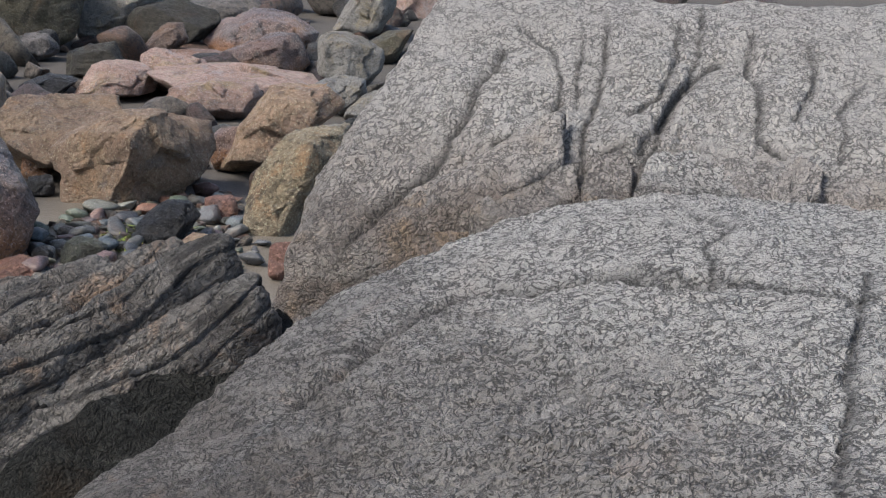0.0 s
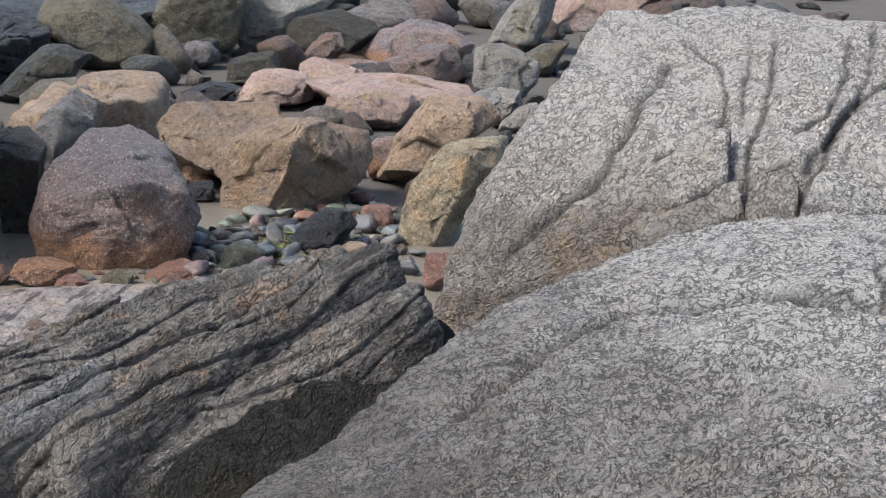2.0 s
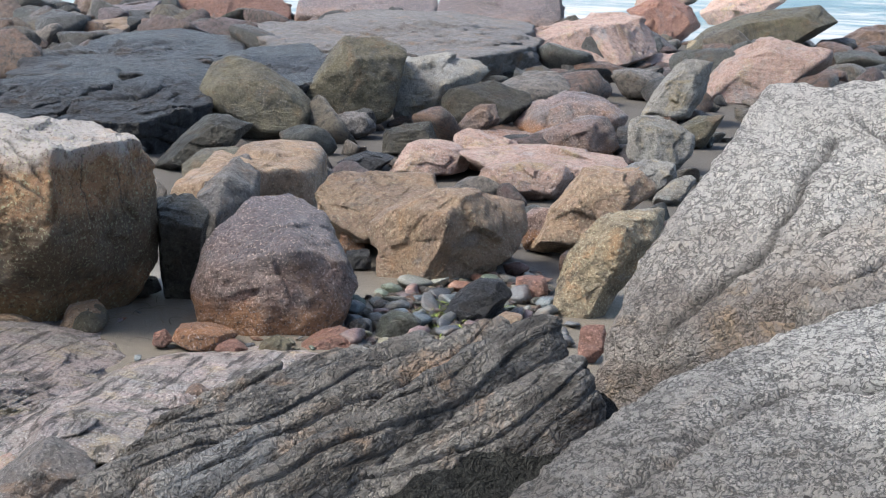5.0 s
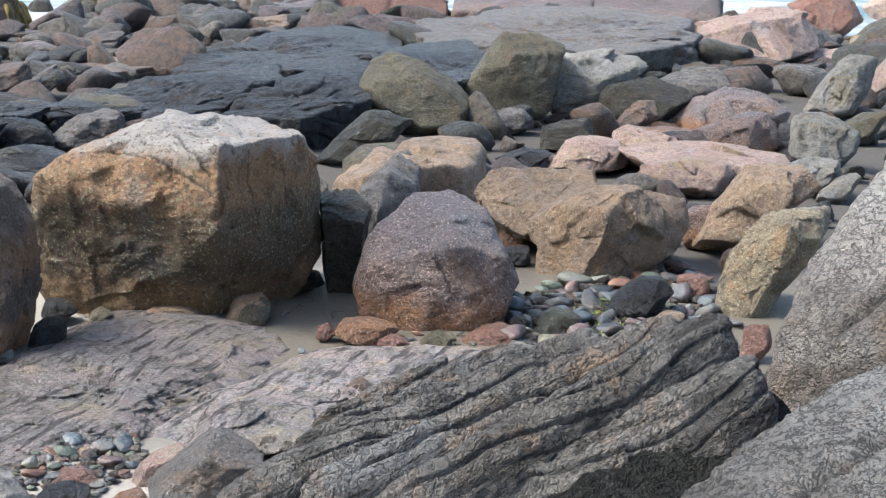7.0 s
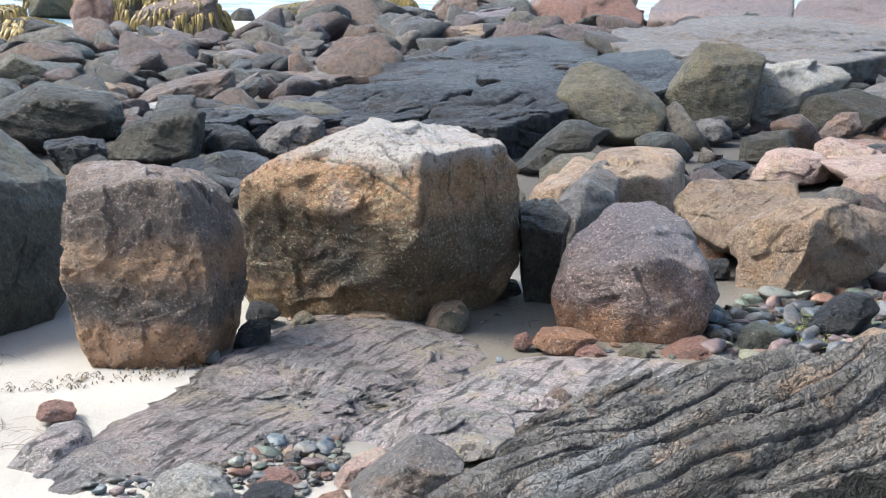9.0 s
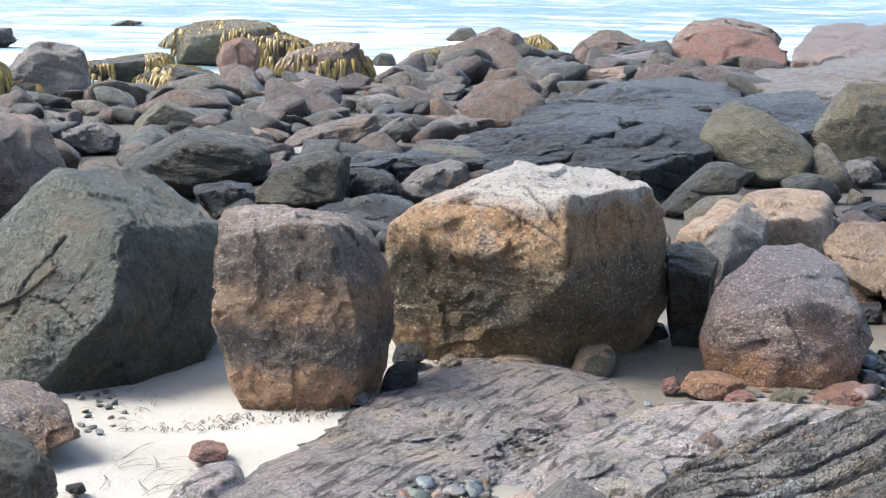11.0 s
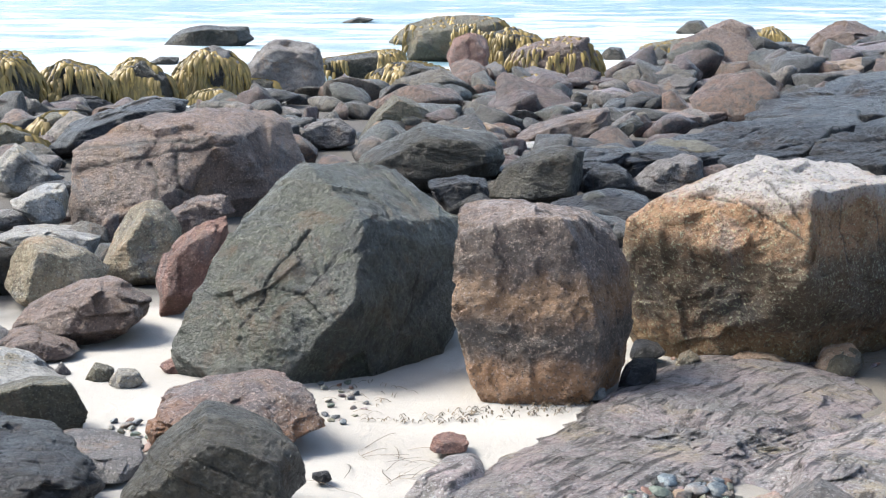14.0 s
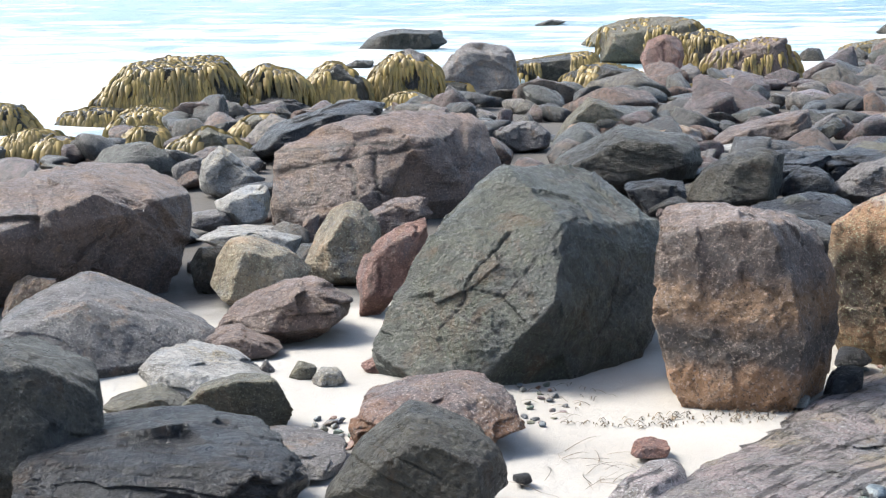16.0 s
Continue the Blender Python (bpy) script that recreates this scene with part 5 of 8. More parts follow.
hang_weed(stone("boulder", (-12.56, 20.63, -0.40), 30.9, [(-1.72, 0.31), (-1.38, 0.63), (-1.16, 0.89), (-0.32, 1.0), (0.21, 1.0), (0.47, 0.63), (0.49, 0.42), (0.36, 0.05), (-0.36, 0.01), (-1.44, 0.14)], 1.99, 0.30, DARK, "broad dark weed-stained boulder at the water's edge", edge=170, lumps=0.025, level=6, seed=64), 495)
hang_weed(stone("boulder", (-12.67, 22.13, -0.40), 29.4, [(-0.29, 0.01), (-0.14, 0.58), (0.14, 0.79), (0.68, 0.65), (0.93, 0.57), (0.89, 0.24), (0.29, 0.06)], 1.10, 0.30, DARK, "rounded dark weed-stained boulder at the water's edge", edge=60, lumps=0.025, level=5, seed=65), 195)
hang_weed(stone("boulder", (-11.85, 22.90, -0.40), 27.0, [(-0.29, 0.09), (-0.24, 0.44), (-0.05, 0.66), (0.23, 0.84), (0.45, 0.61), (0.73, 0.47), (0.76, 0.11), (0.3, -0.01)], 0.95, 0.30, DARK, "rounded dark weed-stained boulder at the water's edge", edge=90, lumps=0.025, level=5, seed=66), 195)
hang_weed(stone("boulder", (-11.15, 23.77, -0.40), 24.7, [(-0.22, 0.05), (-0.19, 0.43), (0.05, 0.77), (0.43, 0.91), (0.71, 0.83), (0.94, 0.5), (0.88, 0.09), (0.22, -0.0)], 1.04, 0.30, GREY, "rounded weathered grey boulder at the water's edge", edge=130, chips=0.04, chip_size=0.3, lumps=0.025, level=5, seed=67), 300)
stone("boulder", (-9.74, 25.16, -0.40), 20.8, [(-0.96, 0.41), (-0.67, 0.85), (-0.3, 0.98), (0.35, 0.84), (0.41, 0.67), (0.5, 0.25), (0.29, 0.06), (-0.29, 0.0), (-0.77, 0.17)], 1.31, 0.30, GREY, "rounded weathered grey boulder at the water's edge", edge=170, chips=0.04, chip_size=0.3, lumps=0.025, level=5, seed=68)
hang_weed(stone("boulder", (-10.14, 24.59, -0.40), 22.2, [(-0.48, 0.14), (-0.42, 0.37), (0.22, 0.36), (0.25, 0.04), (-0.25, 0.0)], 0.66, 0.30, DARK, "broad dark weed-stained boulder at the water's edge", edge=60, lumps=0.025, level=4, seed=69), 180)
hang_weed(stone("boulder", (-9.94, 29.35, -0.40), 18.5, [(-0.86, 0.4), (-0.21, 0.47), (0.67, 0.59), (0.73, 0.36), (0.33, 0.02), (-0.33, 0.0), (-0.81, 0.13)], 1.43, 0.30, DARK, "low flat dark weed-stained boulder at the water's edge", edge=90, lumps=0.025, level=5, seed=70), 195)
hang_weed(stone("boulder", (-9.66, 34.09, -0.40), 15.7, [(-0.83, 0.85), (-0.26, 1.01), (0.62, 1.06), (1.31, 0.97), (1.33, 0.76), (1.24, 0.05), (-0.4, 0.0), (-0.83, 0.11)], 1.94, 0.30, OLIVE, "broad olive-grey lichened boulder at the water's edge", edge=130, lumps=0.025, level=5, seed=71), 90)
stone("boulder", (-7.96, 29.87, -0.40), 14.7, [(-0.46, 0.45), (-0.3, 0.77), (-0.02, 0.9), (0.34, 0.8), (0.38, 0.45), (0.3, 0.02), (-0.3, 0.0)], 0.76, 0.30, RED, "rounded reddish granite boulder at the water's edge", edge=170, chips=0.04, chip_size=0.3, lumps=0.025, level=4, seed=72)
hang_weed(stone("boulder", (-7.34, 31.88, -0.40), 12.8, [(-0.79, 0.79), (-0.2, 0.91), (0.26, 0.74), (0.44, 0.51), (0.38, 0.11), (-0.38, -0.0), (-0.73, 0.23)], 1.11, 0.30, DARK, "rounded dark weed-stained boulder at the water's edge", edge=60, lumps=0.025, level=5, seed=73), 165)
hang_weed(stone("boulder", (-5.86, 30.42, -0.40), 10.7, [(-0.66, 0.5), (-0.1, 0.69), (0.28, 0.56), (0.42, 0.24), (0.37, 0.02), (-0.38, -0.0), (-0.71, 0.29)], 1.02, 0.30, RUST, "broad rust-brown boulder at the water's edge", edge=90, chips=0.04, chip_size=0.3, lumps=0.025, level=5, seed=74), 60)
hang_weed(stone("boulder", (-7.78, 26.06, -0.40), 16.4, [(-0.99, 0.35), (-0.52, 0.57), (0.05, 0.6), (0.44, 0.49), (0.82, 0.16), (0.68, 0.02), (0.05, -0.0), (-0.72, 0.1)], 1.63, 0.30, DARK, "low flat dark weed-stained boulder at the water's edge", edge=130, lumps=0.025, level=5, seed=75), 195)
stone("boulder", (-6.75, 26.33, -0.40), 14.2, [(-0.24, 0.16), (-0.14, 0.44), (0.15, 0.59), (0.34, 0.4), (0.24, 0.21), (0.0, 0.0)], 0.52, 0.30, GREY, "blocky weathered grey boulder among the shore boulders", edge=170, chips=0.04, chip_size=0.3, lumps=0.025, level=4, seed=76)
hang_weed(stone("boulder", (-5.78, 25.17, -0.40), 12.7, [(-0.75, 0.13), (-0.34, 0.4), (0.08, 0.5), (0.49, 0.41), (0.58, 0.09), (0.03, 0.0), (-0.61, 0.03)], 1.20, 0.30, PURPLE, "low flat purple-brown boulder among the shore boulders", edge=60, chips=0.04, chip_size=0.3, lumps=0.025, level=5, seed=77), 90)
hang_weed(stone("boulder", (-10.35, 23.33, -0.40), 23.7, [(-0.57, 0.11), (-0.35, 0.27), (0.0, 0.32), (0.26, 0.19), (0.27, 0.06), (-0.27, 0.0)], 0.76, 0.30, OLIVE, "low flat olive-grey lichened boulder at the water's edge", edge=90, lumps=0.025, level=5, seed=78), 135)
hang_weed(stone("boulder", (-12.20, 18.06, -0.40), 33.6, [(-0.44, 0.14), (-0.05, 0.5), (0.4, 0.45), (0.77, 0.29), (0.69, 0.1), (0.0, -0.0)], 1.09, 0.30, OLIVE, "broad olive-grey lichened boulder at the water's edge", edge=130, lumps=0.025, level=5, seed=79), 210)
hang_weed(stone("boulder", (-10.45, 15.57, -0.10), 33.3, [(-0.28, 0.05), (-0.07, 0.24), (0.25, 0.23), (0.3, 0.03), (-0.02, 0.0)], 0.52, 0.30, OLIVE, "low flat olive-grey lichened boulder at the water's edge", edge=170, lumps=0.025, level=4, seed=80), 90)
hang_weed(stone("boulder", (-11.47, 14.73, -0.10), 37.4, [(-0.27, 0.15), (0.11, 0.26), (0.36, 0.22), (0.22, 0.0), (-0.22, 0.01)], 0.57, 0.30, OLIVE, "broad olive-grey lichened boulder at the water's edge", edge=60, lumps=0.025, level=5, seed=81), 90)
hang_weed(stone("boulder", (-10.55, 14.29, -0.10), 35.9, [(-0.38, 0.11), (-0.25, 0.25), (-0.01, 0.27), (0.15, 0.05), (-0.14, 0.01)], 0.48, 0.30, GREY, "broad weathered grey boulder at the water's edge", edge=90, chips=0.04, chip_size=0.3, lumps=0.025, level=4, seed=82), 60)
hang_weed(stone("boulder", (-8.80, 14.53, -0.10), 30.6, [(-0.53, 0.19), (-0.1, 0.38), (0.25, 0.23), (0.3, 0.05), (-0.3, 0.01)], 0.75, 0.30, OLIVE, "broad olive-grey lichened boulder among the shore boulders", edge=130, lumps=0.025, level=5, seed=83), 60)
hang_weed(stone("boulder", (-9.43, 16.26, -0.10), 29.6, [(-0.19, 0.14), (0.01, 0.32), (0.34, 0.32), (0.4, 0.09), (0.0, 0.0)], 0.53, 0.30, OLIVE, "broad olive-grey lichened boulder among the shore boulders", edge=170, lumps=0.025, level=4, seed=84), 120)
stone("boulder", (-11.88, 22.04, -0.40), 27.9, [(-0.79, 0.13), (-0.35, 0.27), (0.1, 0.26), (0.36, 0.08), (-0.35, 0.01)], 1.03, 0.30, SLATE, "low flat dark slate boulder among the shore boulders", edge=60, chips=0.04, chip_size=0.3, lumps=0.025, level=5, seed=85)

# ---- rocks standing out in the sea ----
stone("boulder", (-19.64, 42.16, -0.40), 24.9, [(-0.5, 0.13), (0.37, 0.34), (1.71, 0.38), (1.78, 0.18), (0.51, -0.0)], 2.05, 0.30, DARK, "low flat dark weed-stained boulder standing in the sea", edge=90, lumps=0.025, level=5, seed=86)
stone("boulder", (-18.24, 53.57, -0.40), 18.7, [(-0.59, 0.08), (0.0, 0.27), (0.6, 0.19), (0.0, 0.0)], 1.07, 0.30, DARK, "low flat dark weed-stained boulder standing in the sea", edge=130, lumps=0.025, level=4, seed=87)
stone("boulder", (-15.76, 32.45, -0.40), 25.8, [(-0.33, 0.03), (-0.02, 0.19), (0.4, 0.17), (0.33, -0.0)], 0.66, 0.30, DARK, "low flat dark weed-stained boulder standing in the sea", edge=170, lumps=0.025, level=4, seed=88)
stone("boulder", (-5.94, 48.50, -0.40), 6.9, [(-0.52, 0.05), (-0.09, 0.42), (0.34, 0.46), (0.6, 0.14), (-0.09, -0.0)], 1.01, 0.30, DARK, "low flat dark weed-stained boulder standing in the sea", edge=60, lumps=0.025, level=4, seed=89)
stone("boulder", (-17.40, 38.17, -0.40), 24.3, [(-0.93, 0.09), (-0.55, 0.49), (0.05, 0.61), (1.09, 0.55), (1.38, 0.27), (0.93, -0.02)], 2.08, 0.30, DARK, "low flat dark weed-stained boulder standing in the sea", edge=90, lumps=0.025, level=5, seed=90)
hang_weed(stone("boulder", (-12.01, 40.68, -0.40), 16.2, [(-1.04, 0.1), (-0.52, 0.49), (0.67, 0.77), (2.14, 0.72), (2.19, 0.39), (1.26, 0.11), (-0.22, 0.0)], 2.91, 0.30, OLIVE, "low flat olive-grey lichened boulder standing in the sea", edge=130, lumps=0.025, level=5, seed=91), 90)

# ---- boulder field towards the sea ----
stone("boulder", (-7.95, 22.47, -0.40), 19.3, [(-0.46, 0.11), (-0.24, 0.44), (-0.01, 0.64), (0.22, 0.48), (0.42, 0.21), (0.21, 0.06), (-0.21, 0.0)], 0.79, 0.30, PURPLE, "rounded purple-brown boulder among the shore boulders", edge=170, chips=0.04, chip_size=0.3, lumps=0.025, level=5, seed=92)
stone("boulder", (-8.40, 21.77, -0.40), 20.9, [(-0.76, 0.29), (-0.44, 0.37), (-0.03, 0.28), (0.25, 0.08), (0.12, -0.0), (-0.36, 0.04)], 0.91, 0.30, GREY, "low flat weathered grey boulder among the shore boulders", edge=60, chips=0.04, chip_size=0.3, lumps=0.025, level=5, seed=93)
stone("boulder", (-5.98, 16.16, -0.10), 20.0, [(-0.3, 0.23), (-0.08, 0.33), (0.13, 0.34), (0.31, 0.22), (0.31, 0.07), (0.0, 0.0), (-0.27, 0.08)], 0.55, 0.30, GREY, "broad weathered grey boulder among the shore boulders", edge=90, chips=0.04, chip_size=0.3, lumps=0.025, level=5, seed=94)
stone("boulder", (-5.84, 16.89, -0.10), 18.8, [(-0.03, 0.06), (0.13, 0.31), (0.39, 0.57), (0.65, 0.49), (0.8, 0.3), (0.7, 0.12), (0.38, 0.15), (0.03, -0.0)], 0.75, 0.30, OLIVE, "rounded olive-grey lichened boulder among the shore boulders", edge=130, lumps=0.025, level=5, seed=95)
stone("boulder", (-5.61, 16.78, -0.10), 18.2, [(-0.19, 0.04), (0.0, 0.26), (0.19, 0.32), (0.29, 0.14), (0.19, -0.0)], 0.43, 0.30, BROWN, "blocky ochre-brown boulder among the shore boulders", edge=170, chips=0.04, chip_size=0.3, lumps=0.025, level=4, seed=96)
stone("boulder", (-6.91, 24.39, -0.40), 15.6, [(-0.67, 0.19), (-0.31, 0.31), (0.05, 0.26), (0.32, 0.09), (-0.32, 0.0)], 0.89, 0.30, PURPLE, "low flat purple-brown boulder among the shore boulders", edge=60, chips=0.04, chip_size=0.3, lumps=0.025, level=5, seed=97)
stone("boulder", (-5.91, 21.06, -0.40), 15.4, [(-0.35, 0.17), (-0.04, 0.32), (0.51, 0.28), (0.67, 0.09), (0.27, -0.0), (-0.27, 0.02)], 0.92, 0.30, RUST, "low flat rust-brown boulder among the shore boulders", edge=90, chips=0.04, chip_size=0.3, lumps=0.025, level=5, seed=98)
stone("boulder", (-5.00, 21.29, -0.40), 13.0, [(-0.55, 0.28), (-0.2, 0.32), (0.27, 0.21), (0.2, 0.05), (-0.2, -0.0)], 0.74, 0.30, GREY, "low flat weathered grey boulder among the shore boulders", edge=130, chips=0.04, chip_size=0.3, lumps=0.025, level=5, seed=99)
stone("boulder", (-4.07, 13.54, -0.10), 16.4, [(-0.65, 0.25), (-0.4, 0.4), (-0.04, 0.57), (0.21, 0.54), (0.62, 0.49), (0.67, 0.29), (0.56, 0.07), (0.2, -0.0), (-0.2, 0.05)], 1.19, 0.30, DARK, "broad dark weed-stained boulder among the shore boulders", edge=170, lumps=0.025, level=5, seed=100)
stone("boulder", (-4.50, 16.83, -0.10), 14.6, [(-0.39, 0.19), (-0.02, 0.29), (0.33, 0.22), (0.35, 0.01), (-0.02, 0.0), (-0.33, 0.06)], 0.67, 0.30, BROWN, "low flat ochre-brown boulder among the shore boulders", edge=60, chips=0.04, chip_size=0.3, lumps=0.025, level=5, seed=101)
stone("boulder", (-3.01, 13.11, -0.10), 12.5, [(-0.37, 0.07), (-0.28, 0.28), (-0.03, 0.42), (0.33, 0.51), (0.44, 0.45), (0.43, 0.19), (0.36, 0.05), (-0.03, -0.0), (-0.32, 0.03)], 0.73, 0.30, DARK, "broad dark weed-stained boulder among the shore boulders", edge=90, lumps=0.025, level=5, seed=102)
stone("boulder", (-3.56, 12.43, -0.10), 15.5, [(-0.18, 0.24), (0.1, 0.31), (0.31, 0.26), (0.33, 0.08), (-0.0, -0.0), (-0.12, 0.13)], 0.46, 0.30, SLATE, "broad dark slate boulder among the shore boulders", edge=130, chips=0.04, chip_size=0.3, lumps=0.025, level=5, seed=103)
stone("boulder", (-3.73, 16.20, -0.10), 12.6, [(-0.15, 0.12), (0.36, 0.19), (0.54, 0.13), (0.12, 0.0), (-0.12, 0.03)], 0.62, 0.30, PALE, "low flat pale grey boulder among the shore boulders", edge=170, chips=0.04, chip_size=0.3, lumps=0.025, level=5, seed=104)
stone("boulder", (-3.89, 15.15, -0.10), 14.0, [(-0.04, 0.05), (0.1, 0.19), (0.27, 0.23), (0.24, 0.08), (0.04, -0.0)], 0.28, 0.30, GREY, "blocky weathered grey boulder among the shore boulders", edge=60, chips=0.04, chip_size=0.3, lumps=0.025, level=4, seed=105)
stone("boulder", (-2.47, 13.57, -0.10), 9.9, [(-0.21, 0.05), (-0.16, 0.24), (0.09, 0.29), (0.26, 0.19), (0.26, 0.05), (-0.06, -0.0)], 0.42, 0.30, SLATE, "broad dark slate boulder among the shore boulders", edge=90, chips=0.04, chip_size=0.3, lumps=0.025, level=4, seed=106)
stone("boulder", (-2.08, 13.77, -0.10), 8.2, [(-0.2, 0.13), (0.02, 0.28), (0.27, 0.36), (0.42, 0.33), (0.45, 0.14), (0.13, 0.0), (-0.13, 0.03)], 0.59, 0.30, GREY, "broad weathered grey boulder among the shore boulders", edge=130, chips=0.04, chip_size=0.3, lumps=0.025, level=5, seed=107)
stone("boulder", (-2.09, 15.37, -0.10), 7.4, [(-0.62, 0.07), (-0.54, 0.15), (-0.15, 0.3), (0.35, 0.29), (0.52, 0.2), (0.55, 0.03), (0.19, 0.0), (-0.2, 0.01), (-0.54, 0.01)], 1.05, 0.30, OLIVE, "low flat olive-grey lichened boulder among the shore boulders", edge=170, lumps=0.025, level=5, seed=108)
stone("boulder", (-2.22, 12.34, -0.10), 9.7, [(-0.46, 0.12), (-0.0, 0.21), (0.32, 0.17), (0.36, 0.07), (0.0, 0.0), (-0.36, 0.04)], 0.74, 1.00, SLATE, "low flat dark slate boulder among the shore boulders", edge=60, chips=0.04, chip_size=0.3, lumps=0.025, level=5, seed=109)
stone("boulder", (-3.79, 30.96, -0.40), 6.8, [(-0.47, 0.07), (-0.31, 0.45), (0.12, 0.89), (0.67, 1.11), (1.22, 0.95), (1.43, 0.47), (1.34, 0.14), (0.47, 0.0)], 1.71, 0.30, RUST, "broad rust-brown boulder among the shore boulders", edge=90, chips=0.04, chip_size=0.3, lumps=0.025, level=5, seed=110)
hang_weed(stone("boulder", (-3.08, 41.18, -0.40), 4.1, [(-0.43, 0.07), (-0.38, 0.49), (0.06, 0.6), (0.49, 0.36), (0.57, 0.08), (-0.14, -0.0)], 0.90, 0.30, OLIVE, "broad olive-grey lichened boulder at the water's edge", edge=130, lumps=0.025, level=4, seed=111), 105)
stone("boulder", (-1.31, 35.77, -0.40), 1.9, [(-0.75, 0.2), (-0.4, 0.7), (-0.16, 0.88), (0.46, 0.93), (0.96, 0.77), (1.21, 0.53), (0.36, 0.21), (0.0, -0.0)], 1.76, 0.30, RUST, "broad rust-brown boulder among the shore boulders", edge=170, chips=0.04, chip_size=0.3, lumps=0.025, level=5, seed=112)
stone("boulder", (-1.42, 32.65, -0.40), 2.3, [(-0.46, 0.11), (0.21, 0.51), (0.88, 0.63), (1.39, 0.69), (1.34, 0.24), (0.45, 0.01)], 1.66, 0.30, PURPLE, "low flat purple-brown boulder among the shore boulders", edge=60, chips=0.04, chip_size=0.3, lumps=0.025, level=5, seed=113)
stone("boulder", (1.34, 35.04, -0.40), -2.4, [(-1.26, 0.27), (-0.99, 0.87), (-0.54, 1.26), (0.17, 1.37), (0.86, 1.2), (1.24, 0.91), (1.28, 0.09), (-0.12, -0.0), (-1.19, 0.06)], 2.29, 0.30, RUST, "broad rust-brown boulder among the shore boulders", edge=90, chips=0.04, chip_size=0.3, lumps=0.025, level=5, seed=114)
stone("boulder", (1.98, 33.86, -0.40), -3.5, [(-1.43, 0.12), (-0.94, 0.53), (0.16, 0.78), (0.75, 0.67), (0.56, 0.07), (-0.56, -0.01)], 1.96, 0.30, RED, "low flat reddish granite boulder among the shore boulders", edge=130, chips=0.04, chip_size=0.3, lumps=0.025, level=5, seed=115)
stone("boulder", (-1.67, 28.56, -0.40), 3.2, [(-0.28, 0.23), (-0.09, 0.38), (0.71, 0.54), (1.1, 0.6), (1.01, 0.35), (0.22, 0.06), (-0.22, -0.0)], 1.24, 0.30, BROWN, "broad ochre-brown boulder among the shore boulders", edge=170, chips=0.04, chip_size=0.3, lumps=0.025, level=5, seed=116)
stone("boulder", (-2.15, 27.73, -0.40), 4.2, [(-0.23, 0.09), (-0.04, 0.38), (0.25, 0.29), (0.26, 0.02), (-0.03, -0.0)], 0.44, 0.30, PURPLE, "blocky purple-brown boulder among the shore boulders", edge=60, chips=0.04, chip_size=0.3, lumps=0.025, level=4, seed=117)
stone("boulder", (-6.18, 35.82, -0.40), 9.6, [(-0.3, 0.1), (-0.11, 0.35), (0.21, 0.32), (0.34, 0.03), (-0.04, -0.0)], 0.58, 0.30, DARK, "broad dark weed-stained boulder at the water's edge", edge=90, lumps=0.025, level=4, seed=118)
hang_weed(stone("boulder", (-5.26, 35.28, -0.40), 8.3, [(-0.41, 0.05), (-0.16, 0.42), (0.59, 0.49), (1.1, 0.61), (0.98, 0.18), (0.41, 0.0)], 1.36, 0.30, OLIVE, "low flat olive-grey lichened boulder at the water's edge", edge=130, lumps=0.025, level=5, seed=119), 45)
stone("boulder", (-3.59, 27.13, -0.40), 7.3, [(-0.29, 0.11), (-0.15, 0.35), (0.19, 0.35), (0.39, 0.17), (0.0, 0.0)], 0.61, 0.30, GREY, "broad weathered grey boulder among the shore boulders", edge=170, chips=0.04, chip_size=0.3, lumps=0.025, level=4, seed=120)
stone("boulder", (-2.84, 26.02, -0.40), 6.0, [(-0.14, 0.03), (0.13, 0.36), (0.41, 0.4), (0.55, 0.18), (0.14, 0.0)], 0.62, 0.30, PURPLE, "broad purple-brown boulder among the shore boulders", edge=60, chips=0.04, chip_size=0.3, lumps=0.025, level=4, seed=121)
stone("boulder", (-3.70, 25.80, -0.40), 7.9, [(-0.19, 0.03), (-0.0, 0.26), (0.28, 0.17), (0.19, 0.0)], 0.42, 0.30, RUST, "broad rust-brown boulder among the shore boulders", edge=90, chips=0.04, chip_size=0.3, lumps=0.025, level=4, seed=122)
stone("boulder", (-4.00, 22.62, -0.40), 9.8, [(-0.41, 0.12), (-0.09, 0.38), (0.16, 0.48), (0.57, 0.35), (0.66, 0.11), (0.0, 0.0)], 0.96, 0.30, GREY, "broad weathered grey boulder among the shore boulders", edge=130, chips=0.04, chip_size=0.3, lumps=0.025, level=5, seed=123)
stone("boulder", (-3.15, 17.16, -0.10), 10.1, [(-0.16, -0.0), (0.22, 0.26), (0.37, 0.35), (0.47, 0.26), (0.16, 0.01)], 0.57, 0.30, DARK, "broad dark weed-stained boulder among the shore boulders", edge=170, lumps=0.025, level=5, seed=124)
stone("boulder", (-3.99, 16.80, -0.10), 13.1, [(-0.12, 0.06), (0.12, 0.24), (0.62, 0.36), (0.93, 0.42), (0.96, 0.27), (0.74, 0.12), (0.12, 0.0)], 0.97, 0.30, RUST, "low flat rust-brown boulder among the shore boulders", edge=60, chips=0.04, chip_size=0.3, lumps=0.025, level=5, seed=125)
stone("boulder", (-5.50, 26.87, -0.40), 11.4, [(-0.22, 0.14), (-0.03, 0.31), (0.22, 0.19), (0.12, 0.02), (-0.12, -0.0)], 0.40, 0.30, PALE, "blocky pale grey boulder among the shore boulders", edge=90, chips=0.04, chip_size=0.3, lumps=0.025, level=4, seed=126)
